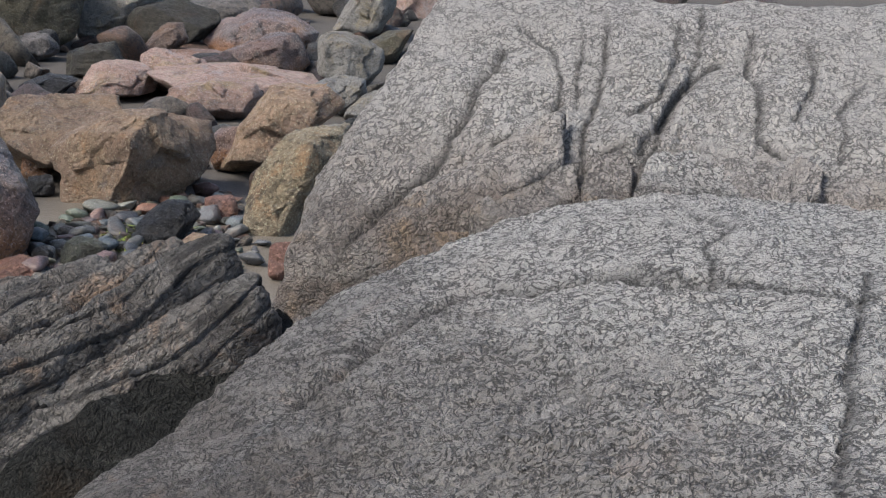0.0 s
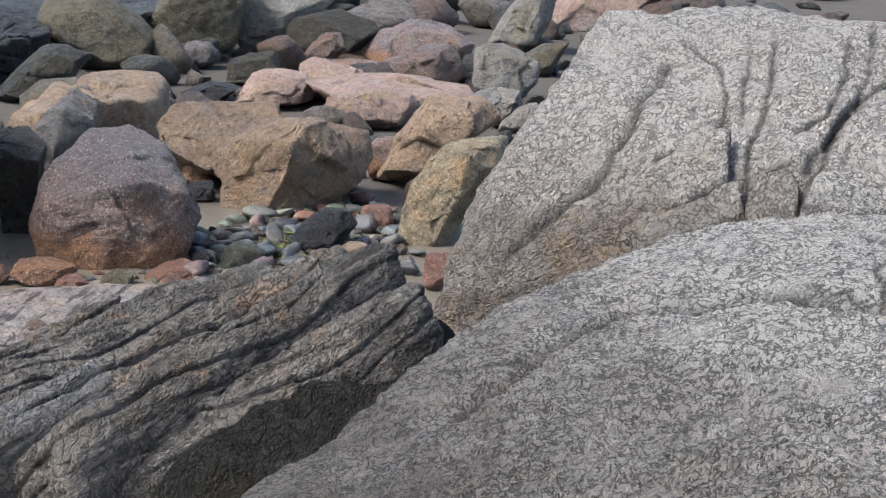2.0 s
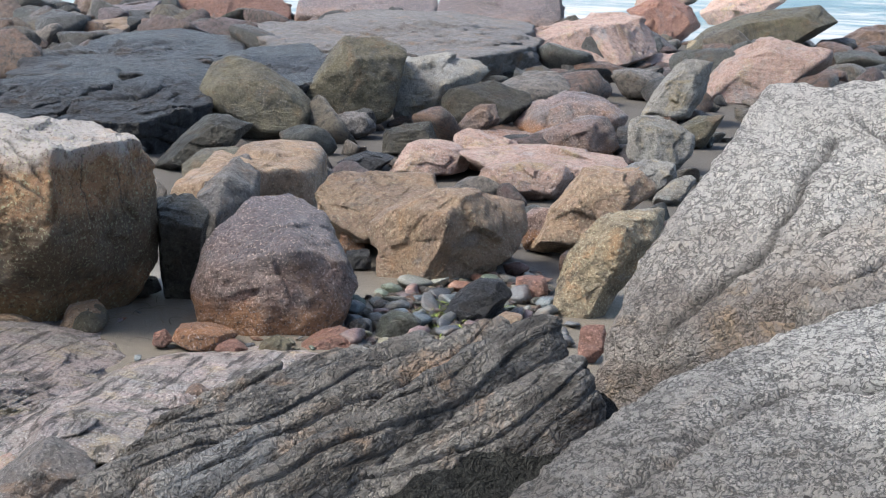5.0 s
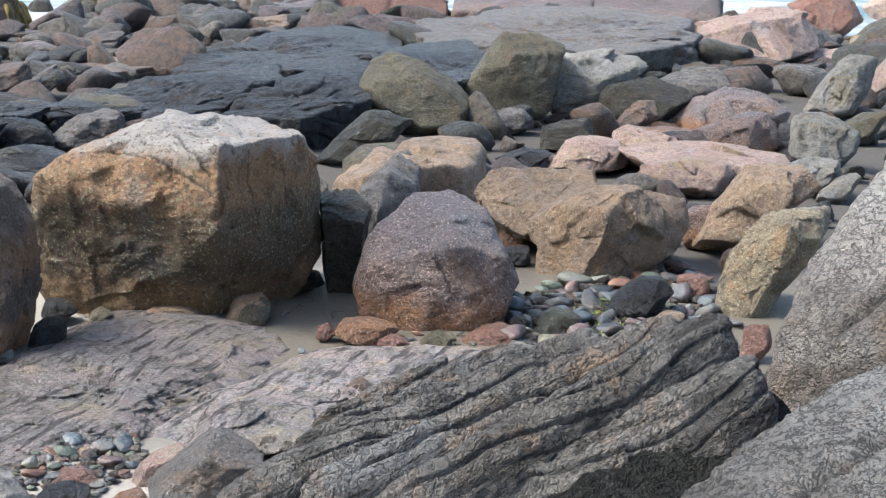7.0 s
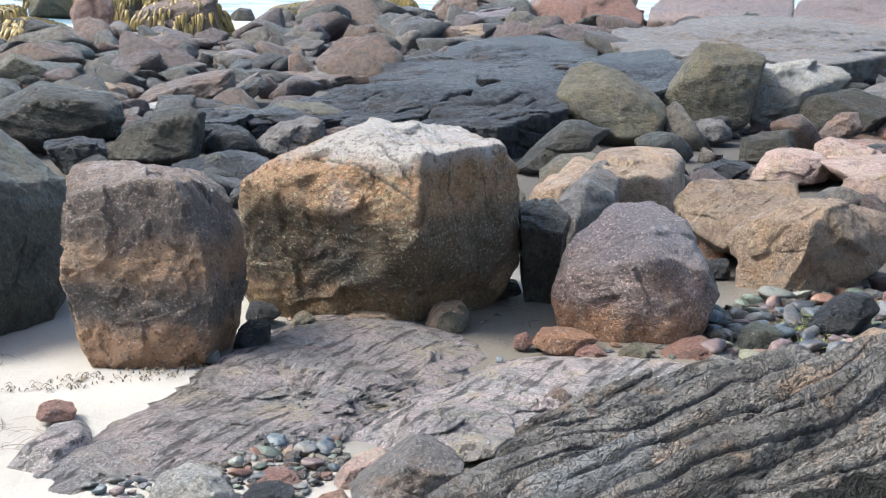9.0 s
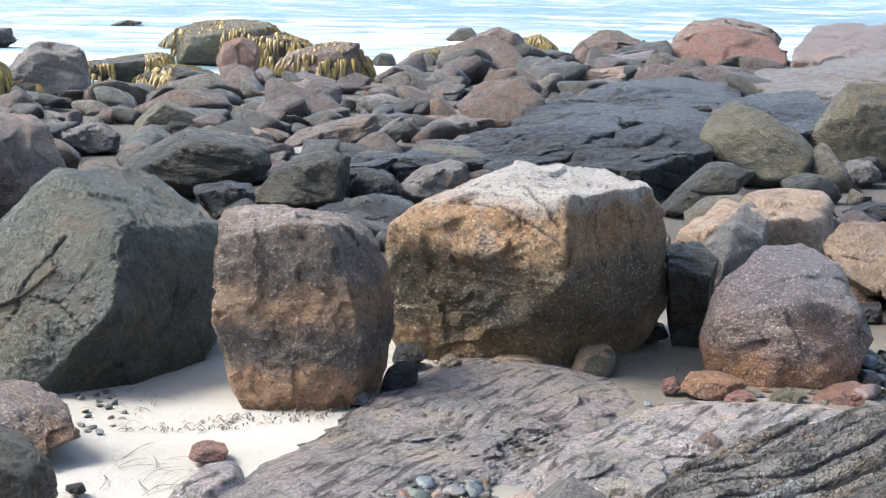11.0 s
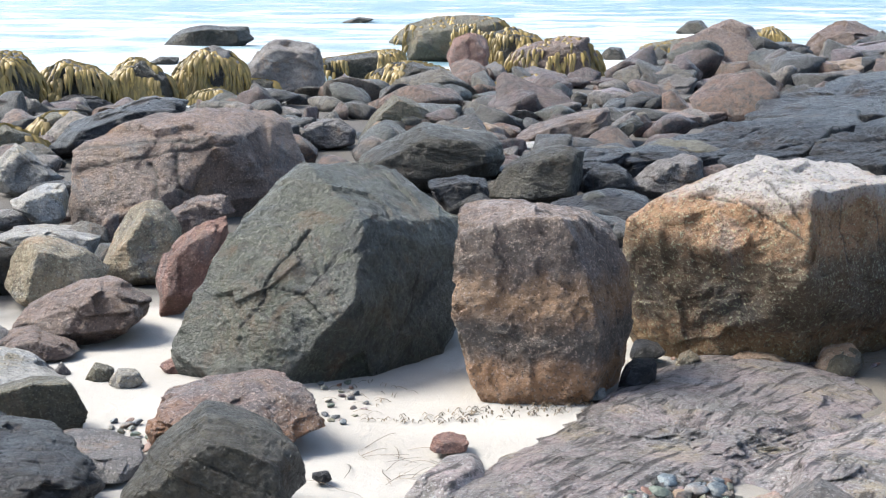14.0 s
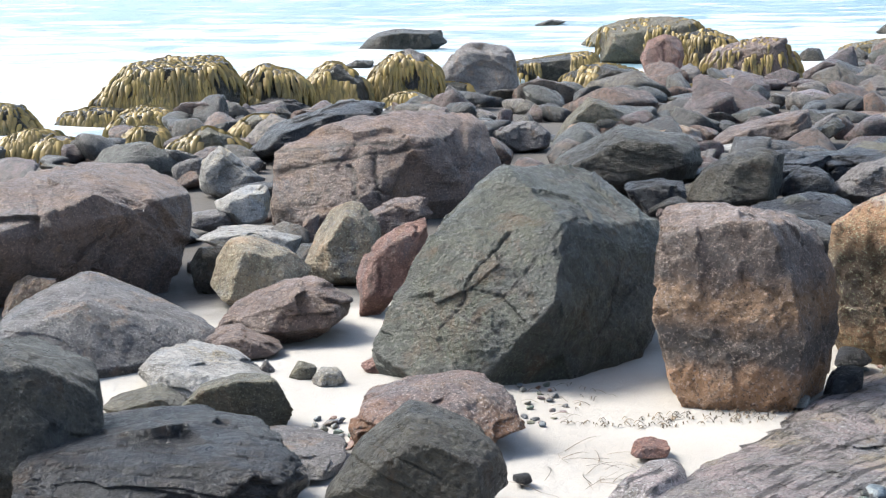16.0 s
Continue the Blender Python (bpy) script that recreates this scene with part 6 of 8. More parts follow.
stone("boulder", (-5.07, 24.37, -0.40), 11.5, [(-0.22, 0.09), (0.22, 0.22), (0.49, 0.13), (0.31, 0.0), (-0.09, -0.0)], 0.64, 0.30, PURPLE, "low flat purple-brown boulder among the shore boulders", edge=130, chips=0.04, chip_size=0.3, lumps=0.025, level=4, seed=127)
hang_weed(stone("boulder", (-4.53, 27.12, -0.40), 9.3, [(-0.44, 0.14), (-0.05, 0.29), (0.44, 0.19), (0.24, 0.0), (-0.24, -0.0)], 0.79, 0.30, OLIVE, "low flat olive-grey lichened boulder among the shore boulders", edge=170, lumps=0.025, level=4, seed=128), 45)
hang_weed(stone("boulder", (-6.52, 29.69, -0.40), 12.4, [(-0.62, 0.4), (-0.41, 0.66), (0.95, 0.9), (0.99, 0.28), (0.42, 0.01), (-0.41, 0.04)], 1.45, 0.30, RUST, "broad rust-brown boulder among the shore boulders", edge=60, chips=0.04, chip_size=0.3, lumps=0.025, level=5, seed=129), 60)
stone("boulder", (-6.82, 25.78, -0.40), 14.8, [(-0.22, 0.04), (0.23, 0.54), (0.51, 0.59), (0.59, 0.32), (0.22, 0.0)], 0.73, 0.30, GREY, "blocky weathered grey boulder among the shore boulders", edge=90, chips=0.04, chip_size=0.3, lumps=0.025, level=4, seed=130)
hang_weed(stone("boulder", (-6.11, 24.04, -0.40), 14.2, [(-0.21, 0.08), (0.13, 0.46), (0.64, 0.55), (1.06, 0.31), (1.02, 0.14), (0.21, 0.0)], 1.14, 0.30, GREY, "broad weathered grey boulder among the shore boulders", edge=130, chips=0.04, chip_size=0.3, lumps=0.025, level=5, seed=131), 90)
stone("boulder", (-5.19, 25.93, -0.40), 11.3, [(-0.32, 0.04), (-0.09, 0.27), (0.32, 0.41), (0.37, 0.1), (-0.05, -0.0)], 0.62, 0.30, RUST, "broad rust-brown boulder among the shore boulders", edge=170, chips=0.04, chip_size=0.3, lumps=0.025, level=4, seed=132)
stone("boulder", (-4.00, 22.66, -0.40), 10.0, [(-0.49, 0.07), (-0.33, 0.43), (0.07, 0.49), (0.55, 0.33), (0.51, 0.05), (-0.01, -0.0)], 0.94, 0.30, PURPLE, "broad purple-brown boulder among the shore boulders", edge=60, chips=0.04, chip_size=0.3, lumps=0.025, level=5, seed=133)
stone("boulder", (-3.62, 24.56, -0.40), 8.4, [(-0.24, 0.04), (-0.11, 0.34), (0.32, 0.56), (0.67, 0.48), (0.54, 0.18), (0.24, 0.01)], 0.82, 0.30, GREY, "broad weathered grey boulder among the shore boulders", edge=90, chips=0.04, chip_size=0.3, lumps=0.025, level=5, seed=134)
stone("boulder", (-2.82, 25.87, -0.40), 6.2, [(-0.46, 0.12), (-0.19, 0.4), (0.36, 0.55), (0.46, 0.19), (0.0, 0.0)], 0.83, 0.30, PURPLE, "broad purple-brown boulder among the shore boulders", edge=130, chips=0.04, chip_size=0.3, lumps=0.025, level=5, seed=135)
stone("boulder", (-3.21, 17.42, -0.10), 10.4, [(-0.12, 0.03), (0.19, 0.25), (0.34, 0.37), (0.47, 0.28), (0.12, 0.0)], 0.53, 0.30, GREY, "broad weathered grey boulder among the shore boulders", edge=170, chips=0.04, chip_size=0.3, lumps=0.025, level=4, seed=136)

# ---- dark slate outcrop ----
crag("rock_outcrop", (-1.53, 16.38, -0.10), 5.4, [(-1.33, -1.31, 0.22), (-0.81, -0.87, 0.29), (-0.16, 0.55, 0.36), (0.74, 2.03, 0.38), (1.27, 2.00, 0.37), (1.33, 1.00, 0.36), (0.31, -0.46, 0.28), (-0.25, -1.25, 0.21), (-1.08, -1.69, 0.21)], SLATE, "dark slate outcrop with smooth layered faces", category="rock outcrop", group="slate outcrop", deep=True, edge=60, cuts=0, lumps=0.06, lump_size=0.2, chips=0.012, chip_size=0.2, strata=((-0.35, 0.3, 0.9), 0.14, 0.03), level=6, seed=137)
crag("rock_outcrop", (-1.10, 15.24, -0.10), 4.1, [(-0.57, -0.39, 0.23), (-0.10, 0.32, 0.43), (0.30, 1.02, 0.48), (0.53, 0.71, 0.44), (0.18, -0.68, 0.29), (-0.34, -0.98, 0.24)], SLATE, "dark slate outcrop with smooth layered faces", category="rock outcrop", group="slate outcrop", deep=True, edge=60, cuts=0, lumps=0.06, lump_size=0.2, chips=0.012, chip_size=0.2, strata=((-0.35, 0.3, 0.9), 0.14, 0.03), level=6, seed=138)
crag("rock_outcrop", (-0.16, 15.27, -0.10), 0.6, [(-0.73, -0.99, 0.31), (-0.43, -0.08, 0.46), (-0.17, 0.72, 0.50), (0.60, 1.51, 0.57), (0.71, -0.09, 0.40), (0.02, -1.07, 0.30)], SLATE, "dark slate outcrop with smooth layered faces", category="rock outcrop", group="slate outcrop", deep=True, edge=60, cuts=0, lumps=0.06, lump_size=0.2, chips=0.012, chip_size=0.2, strata=((-0.35, 0.3, 0.9), 0.14, 0.03), level=6, seed=139)
crag("rock_outcrop", (-0.17, 21.68, -0.10), 0.4, [(-1.72, -2.26, 0.19), (-1.29, -0.22, 0.29), (-0.51, 2.31, 0.35), (0.63, 3.81, 0.41), (1.50, 3.27, 0.29), (1.50, -0.74, 0.23), (0.48, -3.09, 0.33), (-0.58, -3.09, 0.32)], SLATE, "dark slate outcrop with smooth layered faces", category="rock outcrop", group="slate outcrop", deep=True, edge=60, cuts=0, lumps=0.06, lump_size=0.2, chips=0.012, chip_size=0.2, strata=((-0.35, 0.3, 0.9), 0.14, 0.03), level=6, seed=140)
crag("rock_outcrop", (1.19, 18.55, -0.10), -3.7, [(-0.99, -1.11, 0.41), (-0.38, 1.91, 0.48), (0.67, 3.40, 0.48), (0.86, -1.11, 0.46), (-0.15, -3.09, 0.36)], SLATE, "dark slate outcrop with smooth layered faces", category="rock outcrop", group="slate outcrop", deep=True, edge=60, cuts=0, lumps=0.06, lump_size=0.2, chips=0.012, chip_size=0.2, strata=((-0.35, 0.3, 0.9), 0.14, 0.03), level=6, seed=141)
crag("rock_outcrop", (-2.98, 14.70, -0.10), 11.5, [(-0.73, -0.41, 0.15), (-0.24, 0.21, 0.21), (0.42, 1.00, 0.24), (0.69, 0.59, 0.24), (0.28, -0.59, 0.22), (-0.42, -0.80, 0.13)], SLATE, "dark slate outcrop with smooth layered faces", category="rock outcrop", group="slate outcrop", deep=True, edge=60, cuts=0, lumps=0.06, lump_size=0.2, chips=0.012, chip_size=0.2, strata=((-0.35, 0.3, 0.9), 0.14, 0.03), level=6, seed=142)
crag("rock_outcrop", (-3.50, 20.74, -0.10), 9.6, [(-1.37, -0.07, -0.03), (-0.14, 1.97, -0.03), (1.03, 2.95, -0.01), (1.50, -0.08, 0.12), (-0.12, -2.53, 0.08), (-0.91, -2.25, 0.07)], RUST, "broad brown rock outcrop behind the slate", category="rock outcrop", group="slate outcrop", deep=True, edge=60, cuts=0, lumps=0.06, lump_size=0.2, chips=0.012, chip_size=0.2, strata=((-0.35, 0.3, 0.9), 0.14, 0.03), level=6, seed=143)
crag("rock_outcrop", (3.68, 24.84, -0.10), -8.4, [(-2.28, -0.22, 0.43), (-1.44, 1.84, 0.60), (-0.34, 2.88, 0.70), (0.80, 2.87, 0.73), (2.11, 1.80, 0.65), (2.31, -1.23, 0.51), (0.88, -3.64, 0.42), (-0.24, -2.62, 0.38), (-1.80, -1.69, 0.30)], GREY, "long smooth pale grey bedrock whaleback", category="rock outcrop", group="slate outcrop", deep=True, edge=60, cuts=0, lumps=0.06, lump_size=0.2, chips=0.012, chip_size=0.2, strata=((-0.35, 0.3, 0.9), 0.14, 0.03), level=6, seed=144)

# ---- boulders near the water ----
crag("boulder", (1.45, 33.42, -0.10), -2.5, [(-1.56, -0.49, -0.09), (-1.14, 0.03, 0.46), (-0.34, 0.55, 0.88), (0.85, 0.54, 0.86), (1.21, 0.03, 0.43), (0.98, -0.66, 0.00)], RED, "broad reddish granite boulder near the water's edge", deep=True, edge=120, cuts=5, lumps=0.03, chips=0.03, chip_size=0.3, level=5, seed=300)
crag("boulder", (-3.32, 30.24, -0.10), 6.3, [(-1.03, -0.44, -0.31), (-0.79, 0.07, 0.35), (-0.27, 0.57, 0.77), (0.50, 0.57, 0.69), (0.88, 0.06, 0.19), (0.71, -0.83, -0.28)], RUST, "tall rust-brown boulder near the water's edge", deep=True, edge=120, cuts=5, lumps=0.03, chips=0.03, chip_size=0.3, level=5, seed=301)
crag("boulder", (-1.49, 28.17, -0.10), 3.0, [(-1.11, -0.23, -0.24), (-0.23, 0.29, 0.05), (0.79, 0.78, 0.32), (0.98, 0.28, 0.18), (0.18, -0.41, -0.12), (-0.60, -0.71, -0.25)], BROWN, "long ochre slab of rock near the water's edge", deep=True, edge=120, cuts=5, lumps=0.03, chips=0.03, chip_size=0.3, level=5, seed=302)
crag("boulder", (4.18, 32.96, -0.10), -7.2, [(-1.64, -0.27, 0.22), (-1.14, 0.75, 0.90), (0.24, 0.77, 1.18), (1.40, 0.24, 0.90), (1.40, -0.76, 0.44), (-0.26, -0.73, 0.31)], PURPLE, "broad purple-brown boulder near the water's edge", deep=True, edge=120, cuts=5, lumps=0.03, chips=0.03, chip_size=0.3, level=5, seed=303)
crag("boulder", (7.11, 33.23, -0.10), -12.1, [(-1.52, -0.02, 0.24), (-1.05, 1.00, 1.10), (0.33, 1.01, 1.34), (1.24, -0.01, 0.94), (1.26, -1.01, 0.37), (-0.25, -0.98, 0.24)], PURPLE, "broad purple-brown boulder near the water's edge", deep=True, edge=120, cuts=5, lumps=0.03, chips=0.03, chip_size=0.3, level=5, seed=304)
crag("boulder", (-5.42, 23.55, -0.10), 13.0, [(-0.72, -0.17, -0.09), (-0.32, 0.34, 0.21), (0.28, 0.84, 0.27), (0.65, 0.33, 0.06), (0.50, -0.57, -0.12), (-0.39, -0.76, -0.15)], PURPLE, "broad purple-brown boulder near the water's edge", deep=True, edge=120, cuts=5, lumps=0.03, chips=0.03, chip_size=0.3, level=5, seed=305)
crag("boulder", (4.54, 25.81, -0.10), -10.0, [(-1.09, -0.23, -0.50), (-0.78, 0.78, 0.07), (0.06, 0.80, 0.20), (1.00, 0.28, -0.18), (0.99, -0.72, -0.54), (-0.17, -0.91, -0.62)], OLIVE, "tall olive-brown boulder far behind the outcrop", deep=True, edge=120, cuts=5, lumps=0.03, chips=0.03, chip_size=0.3, level=5, seed=320)
crag("boulder", (7.97, 24.97, -0.10), -17.7, [(-1.21, -0.22, -0.61), (-0.74, 0.80, 0.16), (0.40, 0.81, 0.32), (1.18, 0.29, -0.24), (0.81, -0.69, -0.54), (-0.44, -0.99, -0.67)], PINK, "broad pink granite boulder far behind the outcrop", deep=True, edge=120, cuts=5, lumps=0.03, chips=0.03, chip_size=0.3, level=5, seed=321)

# ---- boulders behind the cove ----
crag("boulder", (0.20, 8.84, -0.10), -1.3, [(-0.16, 0.16, 0.54), (0.06, 0.16, 0.58), (0.15, 0.01, 0.51), (0.08, -0.24, 0.44), (-0.11, -0.24, 0.47), (-0.10, -0.12, 0.09), (0.08, -0.12, 0.08), (0.13, 0.16, 0.14), (-0.13, 0.26, 0.11)], DARK, "dark wedge-shaped boulder beside the huge granite boulder", edge=130, cuts=2, lumps=0.03, chips=0.03, chip_size=0.3, level=5, seed=181)
crag("boulder", (0.47, 9.48, -0.10), -2.8, [(-0.19, -0.09, 0.51), (0.05, 0.41, 0.66), (0.19, 0.30, 0.56), (0.16, -0.10, 0.48), (-0.06, -0.44, 0.44), (-0.16, -0.39, 0.48), (-0.01, -0.19, 0.60), (0.15, 0.41, 0.26), (-0.13, 0.11, 0.23)], GREY, "pointed grey slab of rock leaning on a dark boulder", deep=True, edge=140, cuts=0, lumps=0.03, chips=0.025, chip_size=0.3, level=5, seed=226)
crag("boulder", (0.76, 11.30, -0.10), -3.9, [(-0.60, -0.55, 0.30), (-0.38, -0.04, 0.45), (0.02, 0.57, 0.57), (0.41, 0.76, 0.54), (0.52, 0.56, 0.42), (0.39, -0.14, 0.36), (-0.01, -0.43, 0.47), (-0.35, -0.74, 0.38)], BROWN, "long ochre-brown slab of rock behind the dark boulder", deep=True, edge=130, cuts=2, lumps=0.03, chips=0.03, chip_size=0.3, level=5, seed=183)
stone("boulder", (1.30, 15.54, -0.10), -4.8, [(-0.88, 0.17), (-0.87, 0.44), (-0.77, 0.69), (-0.6, 0.78), (-0.29, 0.71), (0.11, 0.48), (0.35, 0.22), (0.3, 0.03), (-0.31, -0.01), (-0.7, 0.06)], 1.11, 0.30, OLIVE, "rounded olive-grey lichened boulder among the shore boulders", edge=130, lumps=0.025, level=5, seed=147)
stone("boulder", (0.07, 13.38, -0.10), -0.3, [(-0.07, 0.04), (0.16, 0.26), (0.39, 0.48), (0.51, 0.44), (0.78, 0.38), (0.6, 0.19), (0.07, 0.0)], 0.77, 0.30, DARK, "broad dark weed-stained boulder among the shore boulders", edge=170, lumps=0.025, level=5, seed=148)
stone("boulder", (2.13, 16.63, -0.10), -7.3, [(-0.62, 0.36), (-0.46, 0.66), (-0.24, 0.91), (-0.06, 0.9), (0.29, 0.93), (0.48, 0.82), (0.43, 0.59), (0.32, 0.12), (0.0, 0.0), (-0.42, 0.14)], 0.99, 0.30, OLIVE, "rounded olive-grey lichened boulder among the shore boulders", front=[(-0.23, 0.79, 0.3), (0.01, 0.8, 0.1)], edge=60, lumps=0.025, level=5, seed=149)
stone("boulder", (2.73, 17.08, -0.10), -9.1, [(-0.37, 0.56), (-0.11, 0.66), (0.31, 0.73), (0.73, 0.7), (0.86, 0.62), (0.63, 0.49), (0.41, 0.21), (0.18, 0.02), (-0.18, -0.01), (-0.26, 0.29)], 1.11, 0.30, PALE, "broad pale grey boulder among the shore boulders", front=[(0.33, 0.44, 0.2)], edge=90, chips=0.04, chip_size=0.3, lumps=0.025, level=5, seed=150)
stone("boulder", (3.12, 16.46, -0.10), -10.8, [(-0.16, 0.01), (-0.16, 0.32), (-0.03, 0.51), (0.35, 0.55), (0.76, 0.43), (0.79, 0.32), (0.55, 0.11), (0.16, 0.01)], 0.86, 0.30, DARK, "broad dark weed-stained boulder among the shore boulders", edge=130, lumps=0.025, level=5, seed=151)
stone("boulder", (3.04, 15.52, -0.10), -11.1, [(-0.18, -0.01), (-0.01, 0.27), (0.15, 0.39), (0.31, 0.4), (0.35, 0.24), (0.17, 0.04)], 0.48, 0.30, RUST, "blocky rust-brown boulder among the shore boulders", edge=170, chips=0.04, chip_size=0.3, lumps=0.025, level=5, seed=152)
stone("boulder", (5.30, 21.79, -0.40), -13.5, [(-0.08, 0.05), (0.02, 0.29), (0.21, 0.38), (0.38, 0.27), (0.31, 0.11), (0.08, 0.0)], 0.41, 0.30, PALE, "blocky pale grey boulder among the shore boulders", edge=60, chips=0.04, chip_size=0.3, lumps=0.025, level=4, seed=153)
stone("boulder", (4.22, 16.14, -0.10), -14.3, [(-0.6, 0.03), (-0.32, 0.33), (0.03, 0.48), (0.45, 0.43), (0.64, 0.27), (0.59, 0.06), (0.0, 0.0)], 1.12, 0.30, PURPLE, "low flat purple-brown boulder among the shore boulders", edge=90, chips=0.04, chip_size=0.3, lumps=0.025, level=5, seed=154)
stone("boulder", (3.97, 14.61, -0.10), -14.8, [(-0.49, 0.06), (-0.36, 0.28), (-0.2, 0.34), (0.28, 0.42), (0.44, 0.14), (0.41, 0.03), (0.04, 0.0), (-0.46, 0.02)], 0.84, 0.30, PURPLE, "broad purple-brown boulder among the shore boulders", edge=130, chips=0.04, chip_size=0.3, lumps=0.025, level=5, seed=155)
stone("boulder", (4.67, 13.82, -0.10), -18.3, [(-0.4, 0.11), (-0.4, 0.44), (-0.3, 0.5), (-0.14, 0.51), (0.21, 0.35), (0.2, 0.17), (-0.0, -0.0), (-0.37, 0.06)], 0.55, 0.30, PALE, "rounded pale grey boulder among the shore boulders", edge=170, chips=0.04, chip_size=0.3, lumps=0.025, level=5, seed=156)
stone("boulder", (5.55, 15.71, -0.10), -19.1, [(-0.28, 0.15), (0.0, 0.32), (0.27, 0.35), (0.09, 0.01), (-0.09, 0.02)], 0.50, 0.30, OLIVE, "broad olive-grey lichened boulder among the shore boulders", edge=60, lumps=0.025, level=4, seed=157)
stone("boulder", (5.87, 17.91, -0.10), -17.8, [(-0.27, 0.05), (-0.0, 0.52), (0.22, 0.71), (0.55, 0.69), (0.53, 0.49), (0.3, 0.05), (-0.03, -0.0)], 0.74, 0.30, PALE, "rounded pale grey boulder among the shore boulders", edge=90, chips=0.04, chip_size=0.3, lumps=0.025, level=5, seed=158)
stone("boulder", (10.62, 30.59, -0.40), -19.0, [(-0.22, 0.08), (-0.23, 0.47), (0.14, 0.49), (0.26, 0.04), (-0.05, -0.0)], 0.44, 0.30, YELLOW, "blocky yellowish grey boulder among the shore boulders", edge=130, lumps=0.025, level=4, seed=159)
stone("boulder", (7.39, 20.74, -0.40), -19.3, [(-0.16, 0.05), (-0.08, 0.47), (0.17, 0.83), (0.77, 1.13), (1.66, 1.0), (1.64, 0.81), (0.75, 0.34), (0.15, 0.01)], 1.64, 0.30, PINK, "broad pink granite boulder among the shore boulders", edge=170, chips=0.04, chip_size=0.3, lumps=0.025, level=5, seed=160)
stone("boulder", (10.65, 30.62, -0.40), -19.1, [(-0.72, -0.04), (-0.32, 0.48), (0.64, 0.98), (2.24, 1.28), (2.61, 0.98), (1.58, 0.26), (0.71, 0.1)], 3.00, 0.30, OLIVE, "low flat olive-grey lichened boulder among the shore boulders", edge=60, lumps=0.025, level=6, seed=161)
stone("boulder", (6.42, 25.24, -0.40), -14.1, [(-1.31, 0.3), (-0.64, 0.74), (0.36, 1.1), (1.19, 1.24), (1.67, 0.86), (1.68, 0.46), (0.88, 0.08), (-0.03, -0.0), (-0.86, -0.01)], 2.69, 0.60, PINK, "low flat pink granite boulder among the shore boulders", edge=90, chips=0.04, chip_size=0.3, lumps=0.025, level=6, seed=162)
stone("boulder", (11.47, 36.06, -0.40), -17.5, [(-0.72, 0.74), (0.04, 1.17), (0.71, 0.88), (1.01, 0.44), (0.26, 0.01), (-0.27, 0.11)], 1.56, 0.30, RED, "blocky reddish granite boulder among the shore boulders", edge=130, chips=0.04, chip_size=0.3, lumps=0.025, level=5, seed=163)
stone("boulder", (16.43, 44.66, -0.40), -20.1, [(-0.93, 0.43), (-0.33, 0.95), (0.79, 1.12), (1.45, 0.88), (0.55, 0.19), (-0.56, -0.03)], 2.14, 0.30, PINK, "broad pink granite boulder among the shore boulders", edge=170, chips=0.04, chip_size=0.3, lumps=0.025, level=5, seed=164)
stone("boulder", (17.28, 55.62, -0.40), -17.2, [(-0.66, 0.07), (-0.01, 0.8), (1.38, 0.97), (1.82, 0.39), (0.65, 0.03)], 2.23, 0.30, PINK, "low flat pink granite boulder among the shore boulders", edge=60, chips=0.04, chip_size=0.3, lumps=0.025, level=5, seed=165)
stone("boulder", (14.20, 29.78, -0.40), -25.3, [(-0.52, 0.19), (-0.27, 0.43), (0.12, 0.49), (0.43, 0.2), (0.33, 0.02), (-0.34, 0.01)], 0.85, 0.30, RED, "broad reddish granite boulder among the shore boulders", edge=90, chips=0.04, chip_size=0.3, lumps=0.025, level=4, seed=166)
stone("boulder", (16.05, 33.46, -0.40), -25.5, [(-1.17, 0.32), (-0.58, 0.74), (0.3, 0.8), (0.49, 0.12), (-0.5, -0.03)], 1.49, 0.30, RUST, "broad rust-brown boulder among the shore boulders", edge=130, chips=0.04, chip_size=0.3, lumps=0.025, level=5, seed=167)
stone("boulder", (14.76, 27.73, -0.40), -27.8, [(-0.86, 0.2), (-0.71, 0.74), (0.27, 1.33), (0.87, 0.53), (-0.0, -0.0)], 1.56, 0.30, OLIVE, "blocky olive-grey lichened boulder among the shore boulders", edge=170, lumps=0.025, level=5, seed=168)
stone("boulder", (7.10, 23.13, -0.40), -16.9, [(-0.44, 0.16), (-0.2, 0.4), (0.46, 0.57), (0.56, 0.45), (0.0, 0.0)], 0.90, 0.30, DARK, "broad dark weed-stained boulder among the shore boulders", edge=60, lumps=0.025, level=5, seed=169)
stone("boulder", (2.37, 13.48, -0.10), -9.8, [(-0.34, 0.01), (-0.21, 0.23), (-0.07, 0.28), (0.23, 0.27), (0.38, 0.16), (0.34, 0.04), (0.0, 0.0)], 0.65, 0.30, PINK, "low flat pink granite boulder among the shore boulders", edge=90, chips=0.04, chip_size=0.3, lumps=0.025, level=5, seed=170)
stone("boulder", (3.11, 13.77, -0.10), -12.6, [(-0.5, 0.27), (-0.35, 0.36), (0.11, 0.25), (0.22, 0.06), (-0.22, -0.01), (-0.43, 0.1)], 0.65, 0.30, PINK, "broad pink granite boulder among the shore boulders", edge=130, chips=0.04, chip_size=0.3, lumps=0.025, level=5, seed=171)
stone("boulder", (3.80, 12.83, -0.10), -16.3, [(-1.26, 0.22), (-0.55, 0.27), (0.17, 0.2), (0.27, 0.04), (-0.28, -0.02), (-0.99, 0.02)], 1.38, 0.80, PINK, "low flat pink granite boulder among the shore boulders", edge=170, chips=0.04, chip_size=0.3, lumps=0.025, level=6, seed=172)
